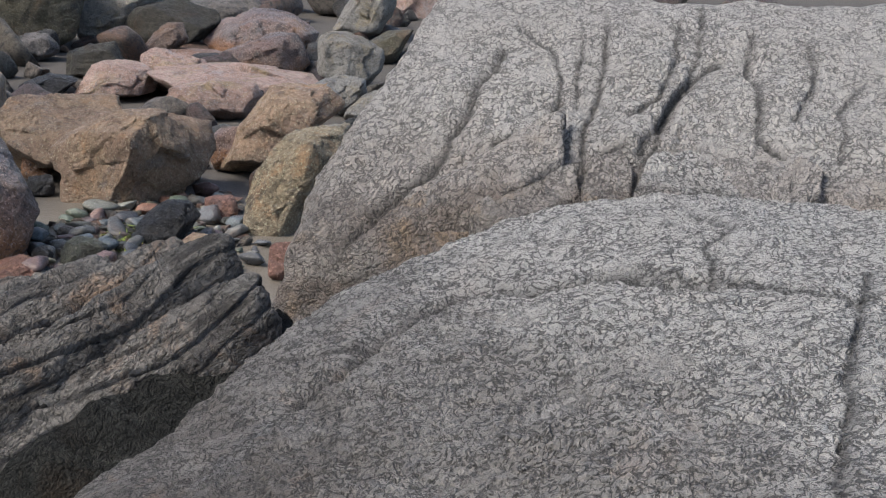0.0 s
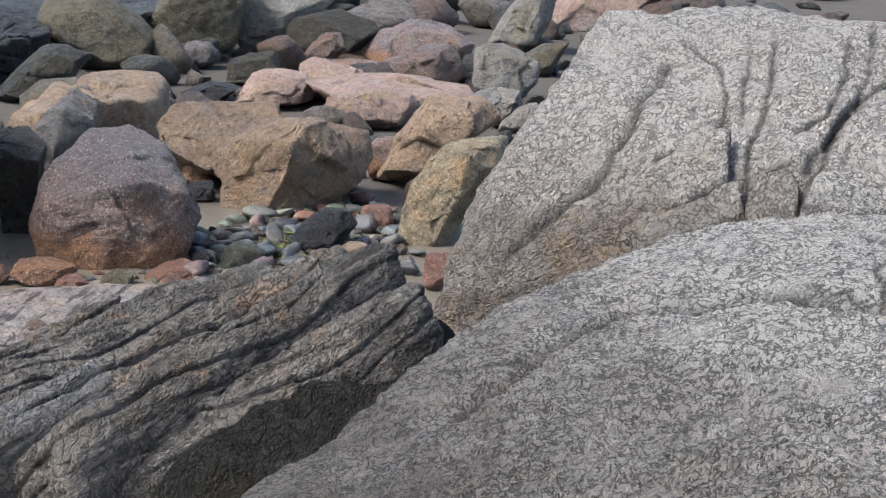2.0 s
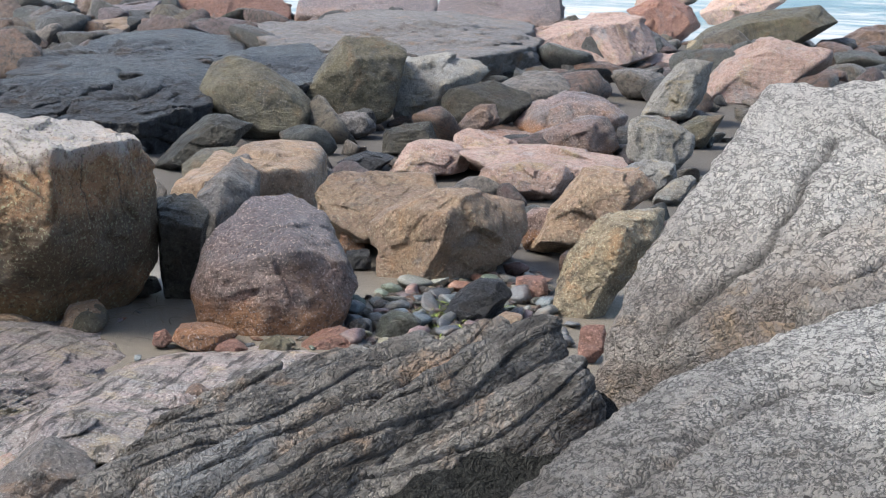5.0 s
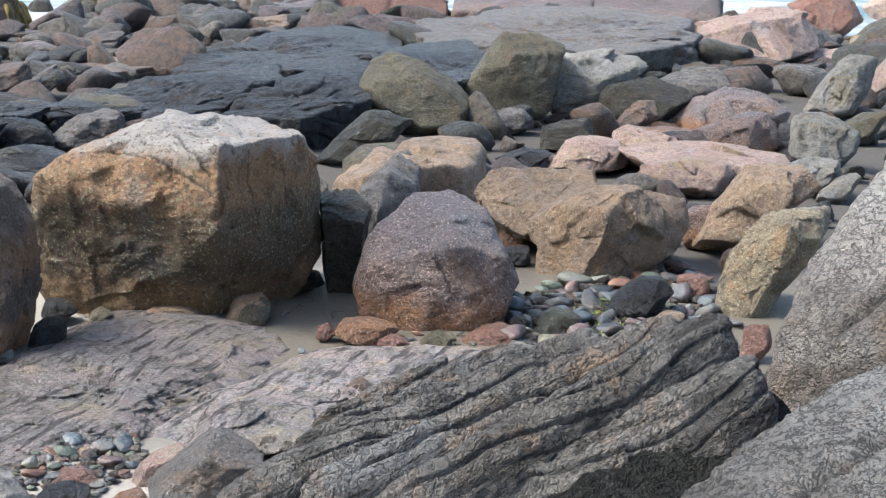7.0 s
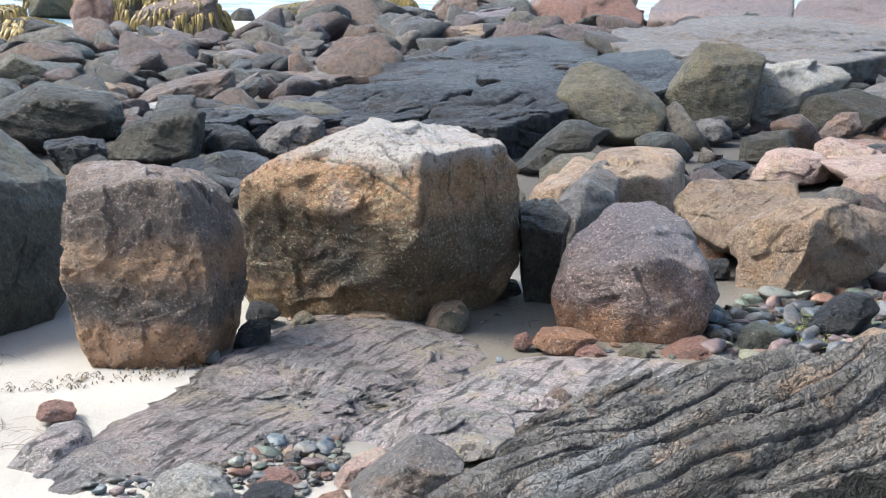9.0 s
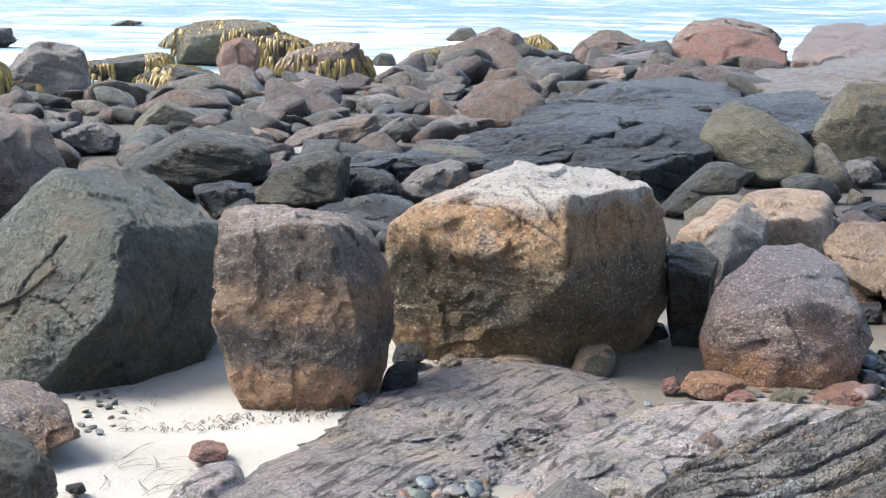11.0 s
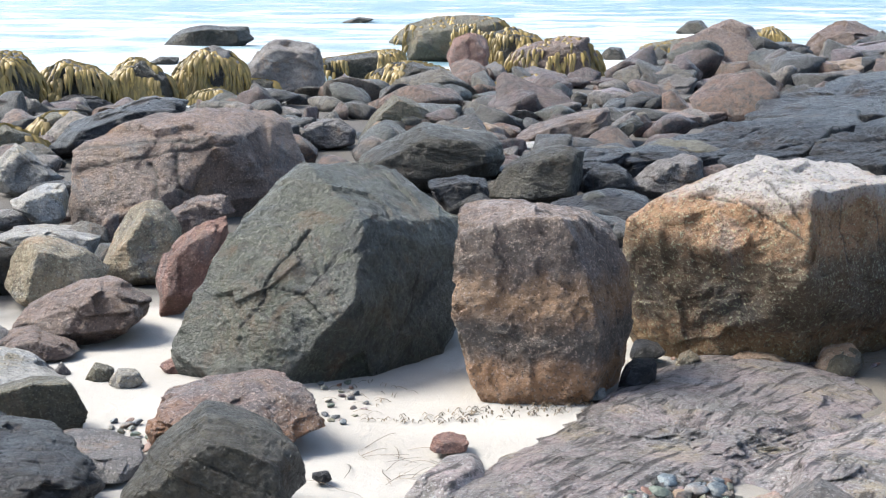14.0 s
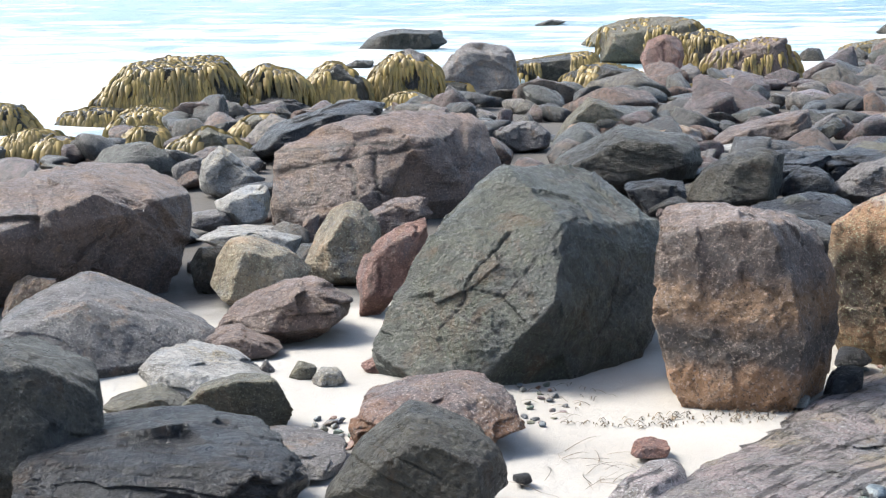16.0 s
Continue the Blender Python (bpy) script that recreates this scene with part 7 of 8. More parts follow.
stone("boulder", (3.06, 12.26, -0.10), -13.9, [(-0.48, 0.11), (-0.42, 0.25), (-0.14, 0.31), (0.22, 0.28), (0.27, 0.2), (0.16, 0.01), (-0.16, -0.0)], 0.68, 0.30, PINK, "broad pink granite boulder among the shore boulders", edge=60, chips=0.04, chip_size=0.3, lumps=0.025, level=5, seed=173)
stone("boulder", (2.68, 10.07, -0.10), -14.7, [(0.08, 0.39), (0.14, 0.54), (0.51, 0.57), (0.63, 0.45), (0.45, 0.36), (0.21, 0.13), (-0.0, 0.0), (-0.22, 0.03), (-0.13, 0.18)], 0.77, 0.30, BROWN, "broad ochre-brown boulder among the shore boulders", edge=90, chips=0.04, chip_size=0.3, lumps=0.025, level=5, seed=174)
stone("boulder", (4.07, 12.47, -0.10), -17.9, [(-0.25, 0.25), (0.02, 0.31), (0.22, 0.28), (0.17, 0.1), (0.0, 0.0), (-0.19, 0.14)], 0.42, 0.30, PALE, "blocky pale grey boulder among the shore boulders", edge=130, chips=0.04, chip_size=0.3, lumps=0.025, level=5, seed=175)
stone("boulder", (2.51, 10.23, -0.10), -13.6, [(-0.05, 0.11), (-0.02, 0.24), (0.07, 0.31), (0.22, 0.26), (0.16, 0.07), (0.0, 0.0)], 0.24, 0.30, PURPLE, "blocky purple-brown boulder among the shore boulders", edge=170, chips=0.04, chip_size=0.3, lumps=0.025, level=4, seed=176)
stone("boulder", (4.13, 12.22, -0.10), -18.5, [(-0.14, 0.03), (0.03, 0.18), (0.24, 0.26), (0.13, 0.01)], 0.34, 0.30, PALE, "broad pale grey boulder among the shore boulders", edge=60, chips=0.04, chip_size=0.3, lumps=0.025, level=4, seed=177)
stone("boulder", (3.46, 15.17, -0.10), -12.7, [(-0.53, 0.09), (-0.37, 0.18), (0.23, 0.17), (0.19, 0.01), (-0.19, -0.01)], 0.68, 0.30, PURPLE, "low flat purple-brown boulder among the shore boulders", edge=90, chips=0.04, chip_size=0.3, lumps=0.025, level=5, seed=178)
stone("boulder", (0.36, 11.21, -0.10), -1.6, [(-0.09, 0.19), (0.19, 0.42), (0.31, 0.44), (0.4, 0.25), (0.24, 0.07), (-0.0, 0.0)], 0.44, 0.30, GREY, "blocky weathered grey boulder among the shore boulders", edge=130, chips=0.04, chip_size=0.3, lumps=0.025, level=5, seed=179)
stone("boulder", (0.19, 10.73, -0.10), -0.8, [(-0.14, 0.19), (0.07, 0.27), (0.21, 0.2), (0.15, 0.07), (-0.0, 0.0), (-0.12, 0.1)], 0.32, 0.30, SLATE, "blocky dark slate boulder among the shore boulders", edge=170, chips=0.04, chip_size=0.3, lumps=0.025, level=4, seed=180)
stone("boulder", (0.63, 12.08, -0.10), -2.8, [(-0.48, 0.17), (-0.27, 0.33), (-0.01, 0.36), (0.39, 0.25), (0.42, 0.01), (0.01, 0.02), (-0.43, 0.03)], 0.81, 0.30, OLIVE, "low flat olive-grey lichened boulder among the shore boulders", edge=90, lumps=0.025, level=5, seed=182)
stone("boulder", (1.12, 12.03, -0.10), -5.1, [(-0.1, 0.21), (0.21, 0.26), (0.26, 0.18), (0.0, -0.0)], 0.32, 0.30, GREY, "blocky weathered grey boulder among the shore boulders", edge=170, chips=0.04, chip_size=0.3, lumps=0.025, level=4, seed=184)
stone("boulder", (0.12, 13.40, -0.10), -0.3, [(-0.1, 0.02), (0.09, 0.26), (0.33, 0.45), (0.52, 0.46), (0.67, 0.39), (0.29, 0.12), (0.1, 0.0)], 0.69, 0.30, DARK, "broad dark weed-stained boulder among the shore boulders", edge=60, lumps=0.025, level=5, seed=185)
stone("boulder", (-0.02, 15.83, -0.10), 0.2, [(-0.23, 0.06), (-0.2, 0.2), (0.02, 0.32), (0.25, 0.35), (0.34, 0.14), (0.14, 0.0), (-0.14, -0.0)], 0.51, 0.30, GREY, "broad weathered grey boulder among the shore boulders", edge=90, chips=0.04, chip_size=0.3, lumps=0.025, level=5, seed=186)
stone("boulder", (-0.01, 14.74, -0.10), 0.2, [(-0.13, 0.02), (0.02, 0.17), (0.23, 0.16), (0.13, 0.0)], 0.32, 0.30, DARK, "broad dark weed-stained boulder among the shore boulders", edge=130, lumps=0.025, level=4, seed=187)
stone("boulder", (1.36, 10.79, -0.10), -7.0, [(-0.16, 0.05), (-0.11, 0.17), (0.03, 0.18), (0.06, 0.04), (-0.06, -0.0)], 0.20, 0.30, RUST, "blocky rust-brown boulder among the shore boulders", edge=170, chips=0.04, chip_size=0.3, lumps=0.025, level=4, seed=188)
stone("boulder", (1.31, 10.04, -0.10), -7.2, [(-0.09, 0.03), (-0.08, 0.14), (0.07, 0.16), (0.11, 0.03), (-0.02, -0.0)], 0.18, 0.30, PURPLE, "blocky purple-brown boulder among the shore boulders", edge=60, chips=0.04, chip_size=0.3, lumps=0.025, level=4, seed=189)
stone("boulder", (1.28, 9.55, -0.10), -7.4, [(-0.09, 0.01), (-0.07, 0.11), (0.07, 0.13), (0.09, 0.02), (-0.01, -0.0)], 0.16, 0.30, SLATE, "blocky dark slate boulder among the shore boulders", edge=90, chips=0.04, chip_size=0.3, lumps=0.025, level=4, seed=190)
stone("boulder", (1.85, 15.73, -0.10), -6.6, [(-0.09, 0.05), (-0.04, 0.25), (0.24, 0.26), (0.36, 0.1), (0.09, 0.0)], 0.40, 0.30, GREY, "broad weathered grey boulder among the shore boulders", edge=130, chips=0.04, chip_size=0.3, lumps=0.025, level=4, seed=191)
stone("boulder", (2.22, 14.56, -0.10), -8.5, [(-0.12, 0.0), (-0.11, 0.24), (0.31, 0.33), (0.43, 0.11), (0.12, 0.01)], 0.50, 0.30, DARK, "broad dark weed-stained boulder among the shore boulders", edge=170, lumps=0.025, level=5, seed=192)
stone("boulder", (1.89, 13.56, -0.10), -7.8, [(-0.35, 0.05), (-0.06, 0.15), (0.19, 0.12), (-0.0, 0.0)], 0.49, 1.00, SLATE, "low flat dark slate boulder among the shore boulders", edge=60, chips=0.04, chip_size=0.3, lumps=0.025, level=5, seed=193)

# ---- stones in the cove and on the slabs ----
stone("stone", (0.07, 7.71, -0.10), -0.4, [(-0.03, 0.01), (-0.02, 0.07), (0.04, 0.09), (0.08, 0.04), (0.03, 0.0)], 0.10, 0.30, RED, "blocky reddish granite stone in the pebble cove", "stone", group="loose stones", chips=0.01, edge=90, chip_size=0.3, lumps=0.025, level=4, seed=194)
stone("stone", (0.29, 7.66, -0.10), -2.1, [(-0.16, 0.03), (-0.12, 0.1), (0.02, 0.12), (0.18, 0.07), (0.08, 0.0), (-0.09, 0.01)], 0.31, 0.30, PURPLE, "low flat purple-brown stone in the pebble cove", "stone", group="loose stones", chips=0.01, edge=130, chip_size=0.3, lumps=0.025, level=5, seed=195)
stone("stone", (0.43, 7.56, -0.10), -3.2, [(-0.09, 0.02), (-0.06, 0.06), (0.02, 0.07), (0.09, 0.03), (-0.0, -0.0)], 0.16, 0.30, RED, "low flat reddish granite stone in the pebble cove", "stone", group="loose stones", chips=0.01, edge=170, chip_size=0.3, lumps=0.025, level=4, seed=196)
stone("stone", (0.63, 7.56, -0.10), -4.7, [(-0.08, 0.01), (-0.06, 0.06), (0.02, 0.1), (0.09, 0.07), (0.08, 0.01), (-0.0, -0.0)], 0.15, 0.30, OLIVE, "broad olive-grey lichened stone in the pebble cove", "stone", group="loose stones", chips=0.01, edge=60, lumps=0.025, level=4, seed=197)
stone("stone", (0.86, 7.62, -0.10), -6.3, [(-0.11, 0.01), (-0.03, 0.07), (0.11, 0.11), (0.22, 0.07), (0.11, 0.01)], 0.30, 0.30, RED, "low flat reddish granite stone in the pebble cove", "stone", group="loose stones", chips=0.01, edge=90, chip_size=0.3, lumps=0.025, level=5, seed=198)
stone("stone", (1.05, 7.49, -0.10), -7.9, [(-0.09, 0.02), (-0.04, 0.07), (0.07, 0.05), (0.16, 0.02), (-0.06, -0.0)], 0.23, 0.30, PALE, "low flat pale grey stone in the pebble cove", "stone", group="loose stones", chips=0.01, edge=130, chip_size=0.3, lumps=0.025, level=4, seed=199)
stone("stone", (1.26, 7.85, -0.10), -9.0, [(-0.09, 0.02), (-0.07, 0.11), (0.02, 0.16), (0.16, 0.12), (0.11, 0.02), (-0.03, -0.0)], 0.23, 0.30, GREEN, "broad green-grey slate stone in the pebble cove", "stone", group="loose stones", chips=0.01, edge=170, chip_size=0.3, lumps=0.025, level=4, seed=200)
stone("stone", (1.69, 8.19, -0.10), -11.6, [(-0.12, 0.02), (-0.06, 0.13), (0.09, 0.24), (0.21, 0.23), (0.27, 0.17), (0.16, 0.04), (-0.04, -0.0)], 0.35, 0.30, SLATE, "broad dark slate stone in the pebble cove", "stone", group="loose stones", chips=0.01, edge=60, chip_size=0.3, lumps=0.025, level=5, seed=201)
stone("stone", (1.73, 7.78, -0.10), -12.4, [(-0.04, 0.0), (0.01, 0.1), (0.11, 0.17), (0.2, 0.15), (0.18, 0.08), (0.04, 0.0)], 0.22, 0.30, BROWN, "broad ochre-brown stone in the pebble cove", "stone", group="loose stones", chips=0.01, edge=90, chip_size=0.3, lumps=0.025, level=4, seed=202)
stone("stone", (2.19, 8.74, -0.10), -14.0, [(-0.08, 0.05), (-0.08, 0.14), (0.08, 0.15), (0.12, 0.06), (0.0, 0.0)], 0.18, 0.30, RED, "blocky reddish granite stone in the pebble cove", "stone", group="loose stones", chips=0.01, edge=130, chip_size=0.3, lumps=0.025, level=4, seed=203)
stone("stone", (1.07, 7.86, -0.10), -7.7, [(-0.04, 0.01), (-0.03, 0.09), (0.02, 0.12), (0.08, 0.07), (0.04, 0.0)], 0.11, 0.30, SLATE, "blocky dark slate stone in the pebble cove", "stone", group="loose stones", chips=0.01, edge=170, chip_size=0.3, lumps=0.025, level=4, seed=204)
stone("stone", (2.10, 8.73, -0.10), -13.4, [(-0.03, 0.01), (-0.02, 0.05), (0.04, 0.05), (0.03, 0.0)], 0.06, 0.30, PALE, "blocky pale grey stone in the pebble cove", "stone", group="loose stones", chips=0.01, edge=60, chip_size=0.3, lumps=0.025, level=4, seed=205)
stone("stone", (1.53, 8.81, -0.10), -9.8, [(-0.04, 0.02), (-0.01, 0.08), (0.05, 0.05), (0.04, 0.0)], 0.08, 0.30, RED, "blocky reddish granite stone in the pebble cove", "stone", group="loose stones", chips=0.01, edge=90, chip_size=0.3, lumps=0.025, level=4, seed=206)
stone("stone", (2.19, 7.44, -0.10), -16.3, [(-0.04, 0.02), (-0.04, 0.18), (0.08, 0.19), (0.11, 0.09), (0.04, 0.0)], 0.14, 0.30, RED, "blocky reddish granite stone in the pebble cove", "stone", group="loose stones", chips=0.01, edge=130, chip_size=0.3, lumps=0.025, level=4, seed=207)
stone("stone", (-1.27, 7.42, -0.10), 9.8, [(-0.06, 0.01), (-0.03, 0.11), (0.02, 0.15), (0.12, 0.15), (0.14, 0.08), (0.08, 0.01), (-0.02, 0.0)], 0.18, 0.30, SLATE, "rounded dark slate stone beside the flat bedrock slab", "stone", group="loose stones", chips=0.01, edge=170, chip_size=0.3, lumps=0.025, level=4, seed=208)
stone("stone", (-1.41, 7.22, -0.10), 11.1, [(-0.06, 0.0), (-0.03, 0.05), (0.05, 0.06), (0.06, 0.01)], 0.11, 0.30, PALE, "broad pale grey stone beside the flat bedrock slab", "stone", group="loose stones", chips=0.01, edge=60, chip_size=0.3, lumps=0.025, level=4, seed=209)
stone("stone", (-1.09, 7.85, -0.10), 8.0, [(-0.03, 0.01), (-0.0, 0.08), (0.06, 0.11), (0.11, 0.07), (0.03, -0.0)], 0.13, 0.30, YELLOW, "blocky yellowish grey stone beside the flat bedrock slab", "stone", group="loose stones", chips=0.01, edge=90, lumps=0.025, level=4, seed=210)
stone("stone", (-0.33, 8.02, -0.10), 2.4, [(-0.1, 0.01), (-0.05, 0.12), (0.09, 0.15), (0.14, 0.1), (0.1, 0.0)], 0.22, 0.30, BROWN, "broad ochre-brown stone beside the flat bedrock slab", "stone", group="loose stones", chips=0.01, edge=130, chip_size=0.3, lumps=0.025, level=4, seed=211)
stone("stone", (-0.44, 5.21, -0.10), 5.0, [(-0.12, 0.11), (0.15, 0.3), (0.23, 0.26), (0.33, 0.22), (0.2, 0.07), (0.0, 0.0), (-0.08, 0.05)], 0.41, 0.30, GREY, "rounded weathered grey stone beside the flat bedrock slab", "stone", group="loose stones", chips=0.01, edge=170, chip_size=0.3, lumps=0.025, level=5, seed=212)
stone("stone", (-1.10, 5.16, -0.10), 12.2, [(-0.13, 0.07), (-0.09, 0.14), (0.02, 0.18), (0.14, 0.15), (0.22, 0.05), (0.11, -0.01), (-0.11, 0.01)], 0.32, 0.30, PALE, "broad pale grey stone beside the flat bedrock slab", "stone", group="loose stones", chips=0.01, edge=60, chip_size=0.3, lumps=0.025, level=5, seed=213)
stone("stone", (-0.87, 5.27, -0.10), 9.4, [(-0.07, 0.03), (-0.02, 0.09), (0.08, 0.12), (0.15, 0.09), (0.12, 0.03), (-0.0, -0.0)], 0.20, 0.30, SLATE, "broad dark slate stone beside the flat bedrock slab", "stone", group="loose stones", chips=0.01, edge=90, chip_size=0.3, lumps=0.025, level=5, seed=214)
stone("stone", (-0.61, 5.57, -0.10), 6.4, [(-0.03, 0.0), (0.03, 0.1), (0.18, 0.15), (0.19, 0.09), (0.03, 0.01)], 0.20, 0.30, PINK, "blocky pink granite stone beside the flat bedrock slab", "stone", group="loose stones", chips=0.01, edge=130, chip_size=0.3, lumps=0.025, level=5, seed=215)
stone("stone", (-0.91, 5.54, -0.10), 9.4, [(-0.04, 0.0), (0.04, 0.06), (0.12, 0.07), (0.17, 0.04), (0.04, -0.0)], 0.19, 0.30, RED, "low flat reddish granite stone beside the flat bedrock slab", "stone", group="loose stones", chips=0.01, edge=170, chip_size=0.3, lumps=0.025, level=5, seed=216)
stone("stone", (-0.84, 5.87, -0.10), 8.3, [(-0.04, 0.01), (-0.01, 0.05), (0.05, 0.05), (0.04, -0.0)], 0.08, 0.30, BROWN, "broad ochre-brown stone beside the flat bedrock slab", "stone", group="loose stones", chips=0.01, edge=60, chip_size=0.3, lumps=0.025, level=4, seed=217)
stone("stone", (-0.47, 6.32, -0.10), 4.3, [(-0.05, -0.0), (-0.03, 0.05), (0.04, 0.04), (0.05, 0.0)], 0.09, 0.30, GREY, "broad weathered grey stone beside the flat bedrock slab", "stone", group="loose stones", chips=0.01, edge=90, chip_size=0.3, lumps=0.025, level=4, seed=218)
stone("stone", (-0.36, 6.24, -0.10), 3.4, [(-0.02, 0.01), (-0.01, 0.07), (0.03, 0.08), (0.07, 0.03), (0.02, 0.0)], 0.08, 0.30, YELLOW, "blocky yellowish grey stone beside the flat bedrock slab", "stone", group="loose stones", chips=0.01, edge=130, lumps=0.025, level=4, seed=219)
stone("stone", (0.20, 6.67, -0.10), -1.7, [(-0.04, 0.02), (0.01, 0.1), (0.07, 0.11), (0.12, 0.06), (0.04, 0.0)], 0.14, 0.30, RUST, "blocky rust-brown stone beside the flat bedrock slab", "stone", group="loose stones", chips=0.01, edge=170, chip_size=0.3, lumps=0.025, level=4, seed=220)
stone("stone", (-0.53, 5.20, -0.10), 5.9, [(-0.15, 0.04), (-0.09, 0.1), (-0.01, 0.12), (0.07, 0.01), (-0.07, 0.0)], 0.20, 0.30, PURPLE, "broad purple-brown stone beside the flat bedrock slab", "stone", group="loose stones", chips=0.01, edge=60, chip_size=0.3, lumps=0.025, level=5, seed=221)
stone("stone", (-1.31, 8.05, -0.10), 9.3, [(-0.07, 0.01), (-0.04, 0.09), (0.07, 0.1), (0.13, 0.04), (0.07, -0.0)], 0.18, 0.30, SLATE, "broad dark slate stone wedged under the big boulder", "stone", group="loose stones", chips=0.01, edge=90, chip_size=0.3, lumps=0.025, level=4, seed=222)
stone("stone", (-0.31, 8.00, -0.10), 2.3, [(-0.08, 0.0), (-0.04, 0.1), (0.08, 0.14), (0.15, 0.07), (0.08, 0.0)], 0.21, 0.30, OLIVE, "broad olive-grey lichened stone wedged under the big boulder", "stone", group="loose stones", chips=0.01, edge=130, lumps=0.025, level=4, seed=223)
stone("stone", (-0.77, 8.08, -0.10), 5.5, [(-0.12, 0.02), (-0.06, 0.07), (0.12, 0.08), (0.21, 0.04), (0.12, 0.0)], 0.30, 0.30, BROWN, "low flat ochre-brown stone wedged under the big boulder", "stone", group="loose stones", chips=0.01, edge=170, chip_size=0.3, lumps=0.025, level=5, seed=224)
stone("stone", (-0.07, 8.77, -0.10), 0.5, [(-0.13, 0.03), (-0.04, 0.11), (0.13, 0.1), (0.16, 0.04), (0.0, -0.0)], 0.26, 0.30, DARK, "low flat dark weed-stained stone wedged under the big boulder", "stone", group="loose stones", chips=0.01, edge=60, lumps=0.025, level=4, seed=225)
stone("stone", (-1.05, 7.93, -0.10), 7.6, [(-0.08, 0.0), (-0.04, 0.06), (0.05, 0.07), (0.08, 0.01)], 0.14, 0.30, GREY, "broad weathered grey stone wedged under the big boulder", "stone", group="loose stones", chips=0.01, edge=130, chip_size=0.3, lumps=0.025, level=4, seed=227)

# ---- pebbles and rubble ----
pebble_bed([(1.02, 7.56), (1.15, 8.56), (1.62, 9.18), (2.3, 9.51), (2.48, 9.3), (2.29, 8.39), (1.65, 7.63), (1.21, 7.51)], 110, 0.070, 0.240, "in the cove", 3, -0.10)
pebble_bed([(1.45, 7.46), (1.75, 8.14), (2.38, 8.72), (2.26, 7.76), (1.86, 7.31)], 34, 0.060, 0.160, "in the cove", 4, -0.10)
pebble_bed([(-1.02, 5.27), (-1.06, 5.76), (-0.94, 6.0), (-0.67, 6.14), (-0.59, 5.81), (-0.73, 5.43), (-0.88, 5.25)], 60, 0.040, 0.130, "by the flat slab", 5, -0.10)
pebble_bed([(-1.44, 5.21), (-1.53, 5.54), (-1.36, 5.61), (-1.25, 5.39), (-1.27, 5.22)], 16, 0.040, 0.090, "by the flat slab", 6, -0.10)
pebble_bed([(-1.35, 7.43), (-1.27, 8.23), (-1.15, 8.51), (-0.9, 8.16), (-1.11, 7.78), (-1.26, 7.34)], 20, 0.040, 0.090, "under the big boulder", 7, -0.10)
pebble_bed([(-3.34, 5.83), (-3.49, 6.33), (-3.32, 6.34), (-3.07, 5.93), (-3.2, 5.76)], 26, 0.040, 0.070, "beside the white sand", 8, -0.10)
pebble_bed([(-2.79, 7.21), (-2.72, 7.35), (-2.43, 6.91), (-2.46, 6.6), (-2.59, 6.65)], 20, 0.040, 0.050, "beside the white sand", 9, -0.10)
pebble_bed([(-0.26, 8.91), (-0.0, 9.09), (0.13, 8.68), (-0.05, 7.92), (-0.17, 8.13)], 5, 0.040, 0.050, "in the cove", 10, -0.10)
pebble_bed([(-0.07, 7.48), (0.78, 8.02), (1.08, 7.62), (0.51, 7.4), (0.12, 7.4)], 22, 0.040, 0.070, "in the cove", 11, -0.10)
shingle([(1.01, 7.51), (1.14, 8.56), (1.63, 9.25), (2.32, 9.59), (2.51, 9.38), (2.29, 8.21), (1.62, 7.48), (1.2, 7.45)], 420, 0.050, 0.130, "grey and green shingle on the cove floor", 21)
shingle([(-1.02, 5.24), (-1.06, 5.76), (-0.94, 6.0), (-0.67, 6.14), (-0.59, 5.81), (-0.73, 5.43), (-0.88, 5.25)], 110, 0.030, 0.090, "small mixed shingle beside the bedrock slab", 22)
strands("weed_clump", [(-0.02, 6.62), (0.07, 6.74), (0.18, 6.68), (0.14, 6.55), (0.02, 6.52)], 45, 0.090, 0.0040, GREEN_WEED, "bright green weed clump on the bedrock slab", 1)
strands("weed_clump", [(1.4, 7.8), (1.6, 8.6), (1.98, 8.67), (2.04, 8.36), (1.85, 8.04), (1.71, 7.7)], 130, 0.100, 0.0030, GREEN_WEED, "green weed between the cove pebbles", 2)
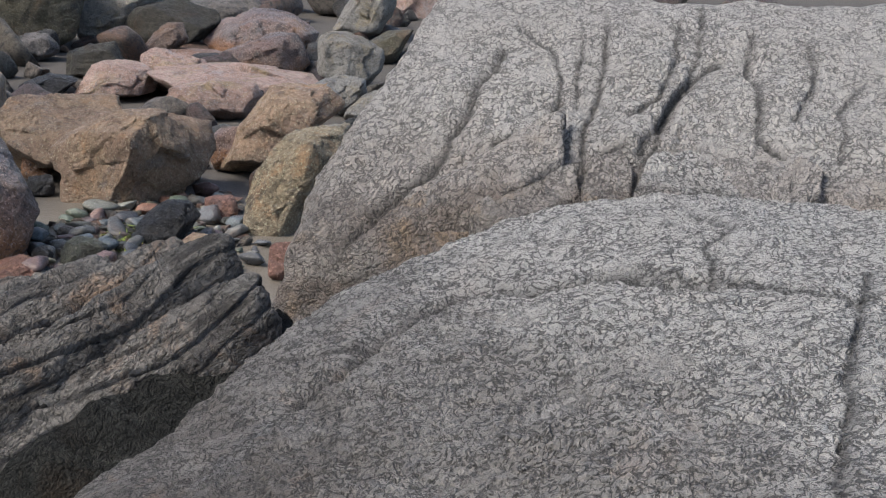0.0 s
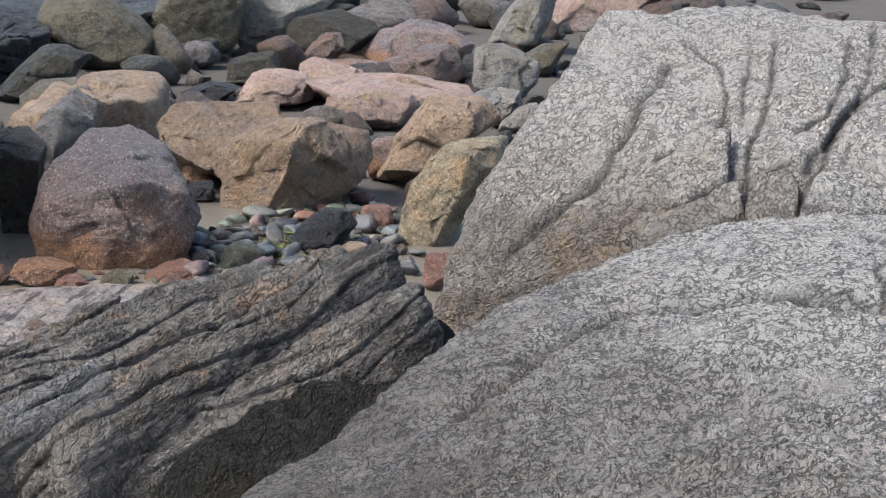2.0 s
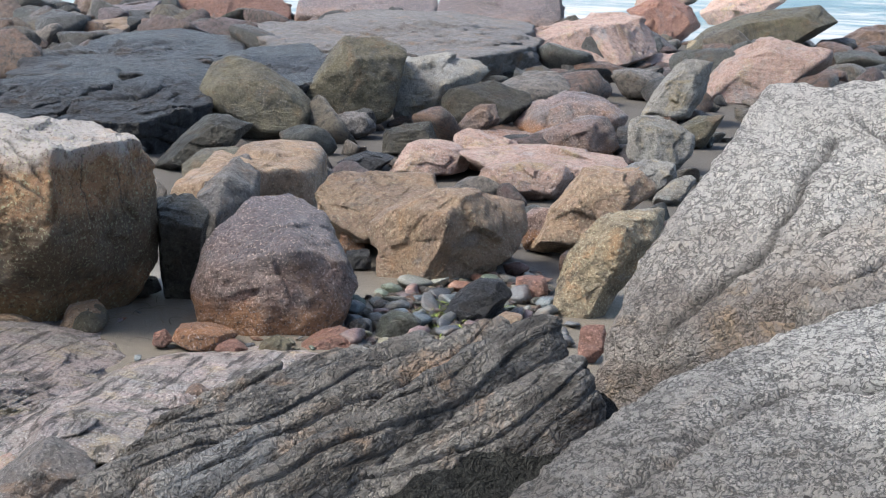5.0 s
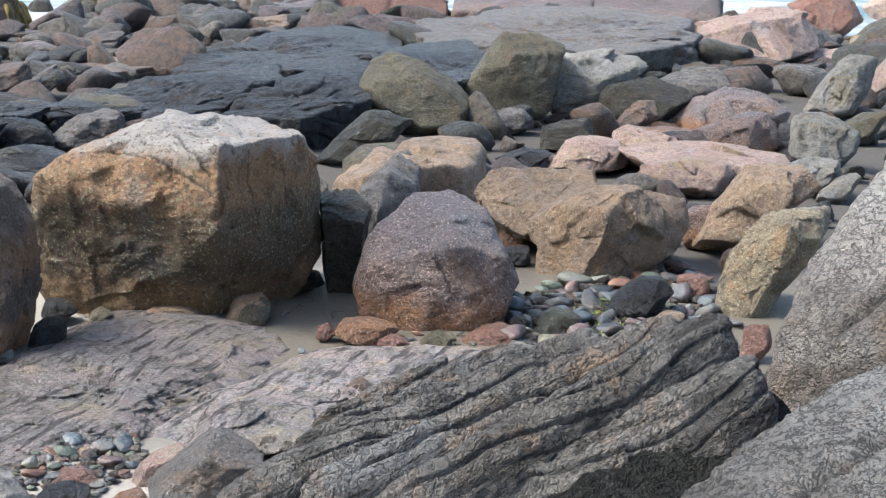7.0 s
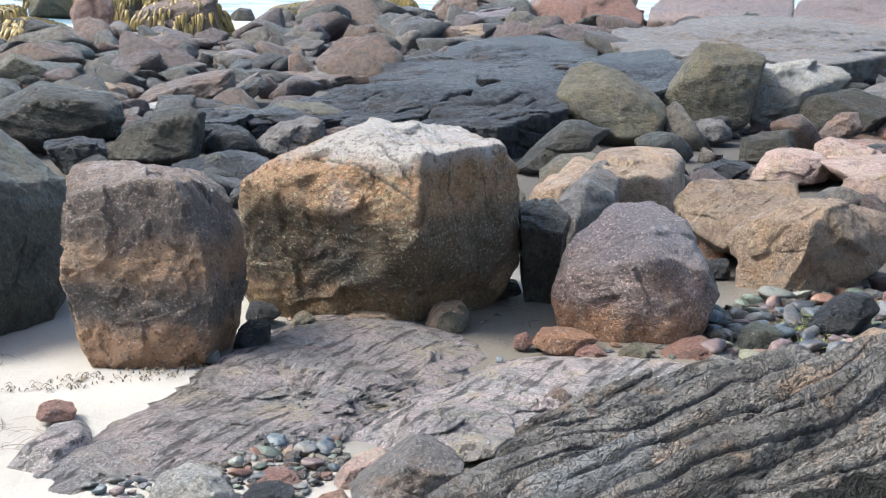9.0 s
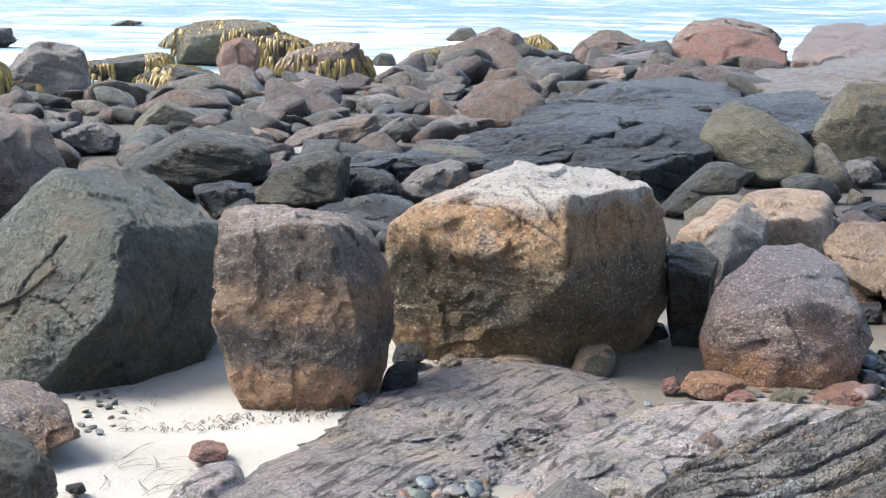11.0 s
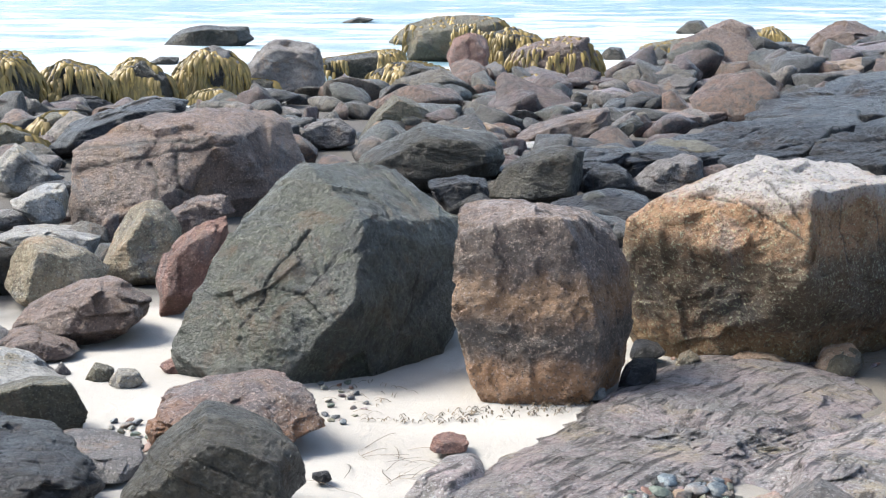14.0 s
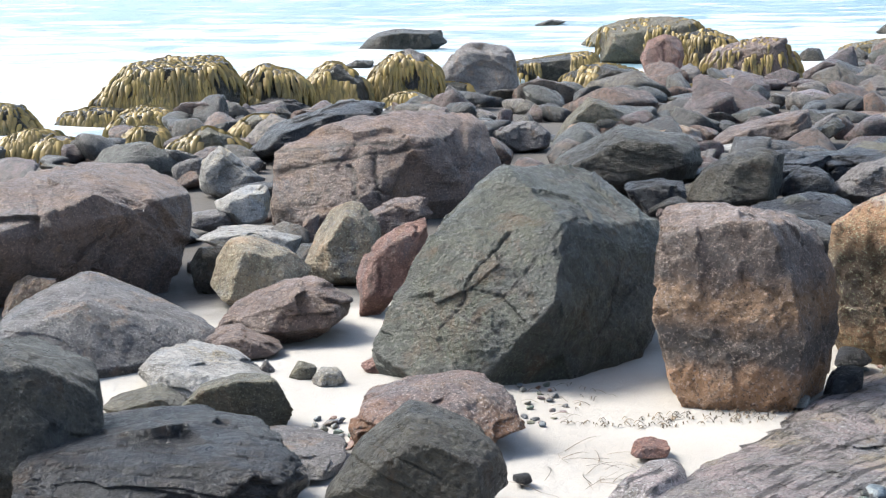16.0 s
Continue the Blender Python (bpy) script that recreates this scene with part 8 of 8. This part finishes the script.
strands("weed_strands", [(-0.28, 7.89), (-0.06, 8.66), (0.22, 8.7), (0.12, 7.82), (-0.18, 7.47)], 16, 0.160, 0.0030, DRY_WEED, "dark weed strands on wet sand", 3)
strands("weed_strands", [(-2.44, 6.7), (-1.94, 7.03), (-1.4, 7.27), (-1.4, 6.97), (-1.99, 6.72)], 170, 0.035, 0.0040, DRY_WEED, "dark tide-line scraps of weed on the sand", 4)
strands("weed_strands", [(-2.24, 5.67), (-2.26, 6.3), (-1.78, 6.39), (-1.73, 6.01), (-2.05, 5.67)], 22, 0.200, 0.0022, DRY_WEED, "thin dry weed strands on white sand", 5)
strands("weed_strands", [(-2.7, 7.02), (-2.61, 7.39), (-2.34, 7.26), (-2.34, 6.73)], 26, 0.080, 0.0030, DRY_WEED, "dark weed scraps beside a boulder", 6)

def on_slate(rng, a, d):
    """The smooth slate outcrop keeps most loose stones off."""
    return -0.17 < a < 0.1 and 13.5 < d < 25 and rng.random() < 0.8


def shore_spot(rng):
    while True:
        a, d = rng.uniform(-0.75, 0.62), rng.uniform(9.8, 27)
        x, y = d * math.sin(a), d * math.cos(a)
        if (y > 8.8 or x < -6) and not on_slate(rng, a, d):
            return x, y, float(ground_height(np.array([[x, y, 0.0]]))[0])


rubble("rubble", 900, 5, shore_spot, 0.18, 0.7, "broken stones of many colours filling the gaps between boulders")


def far_spot(rng):
    while True:
        a, d = rng.uniform(-0.68, 0.2), rng.uniform(13.5, 25)
        x, y = d * math.sin(a), d * math.cos(a)
        if d > 15.5 and not on_slate(rng, a, d):
            return x, y, float(ground_height(np.array([[x, y, 0.0]]))[0])


# boulders far down the shore
rubble("rubble", 330, 6, far_spot, 0.4, 1.0, "brown, grey and purple boulders crowding the lower shore")


def lower_spot(rng):
    while True:
        a, d = rng.uniform(-0.3, 0.5), rng.uniform(20, 36)
        if (d < 27 or a > -0.17) and not on_slate(rng, a, d):
            x, y = d * math.sin(a), d * math.cos(a)
            return x, y, float(ground_height(np.array([[x, y, 0.0]]))[0])


rubble("rubble", 420, 7, lower_spot, 0.5, 1.5, "dark wet boulders reaching out to the surf")
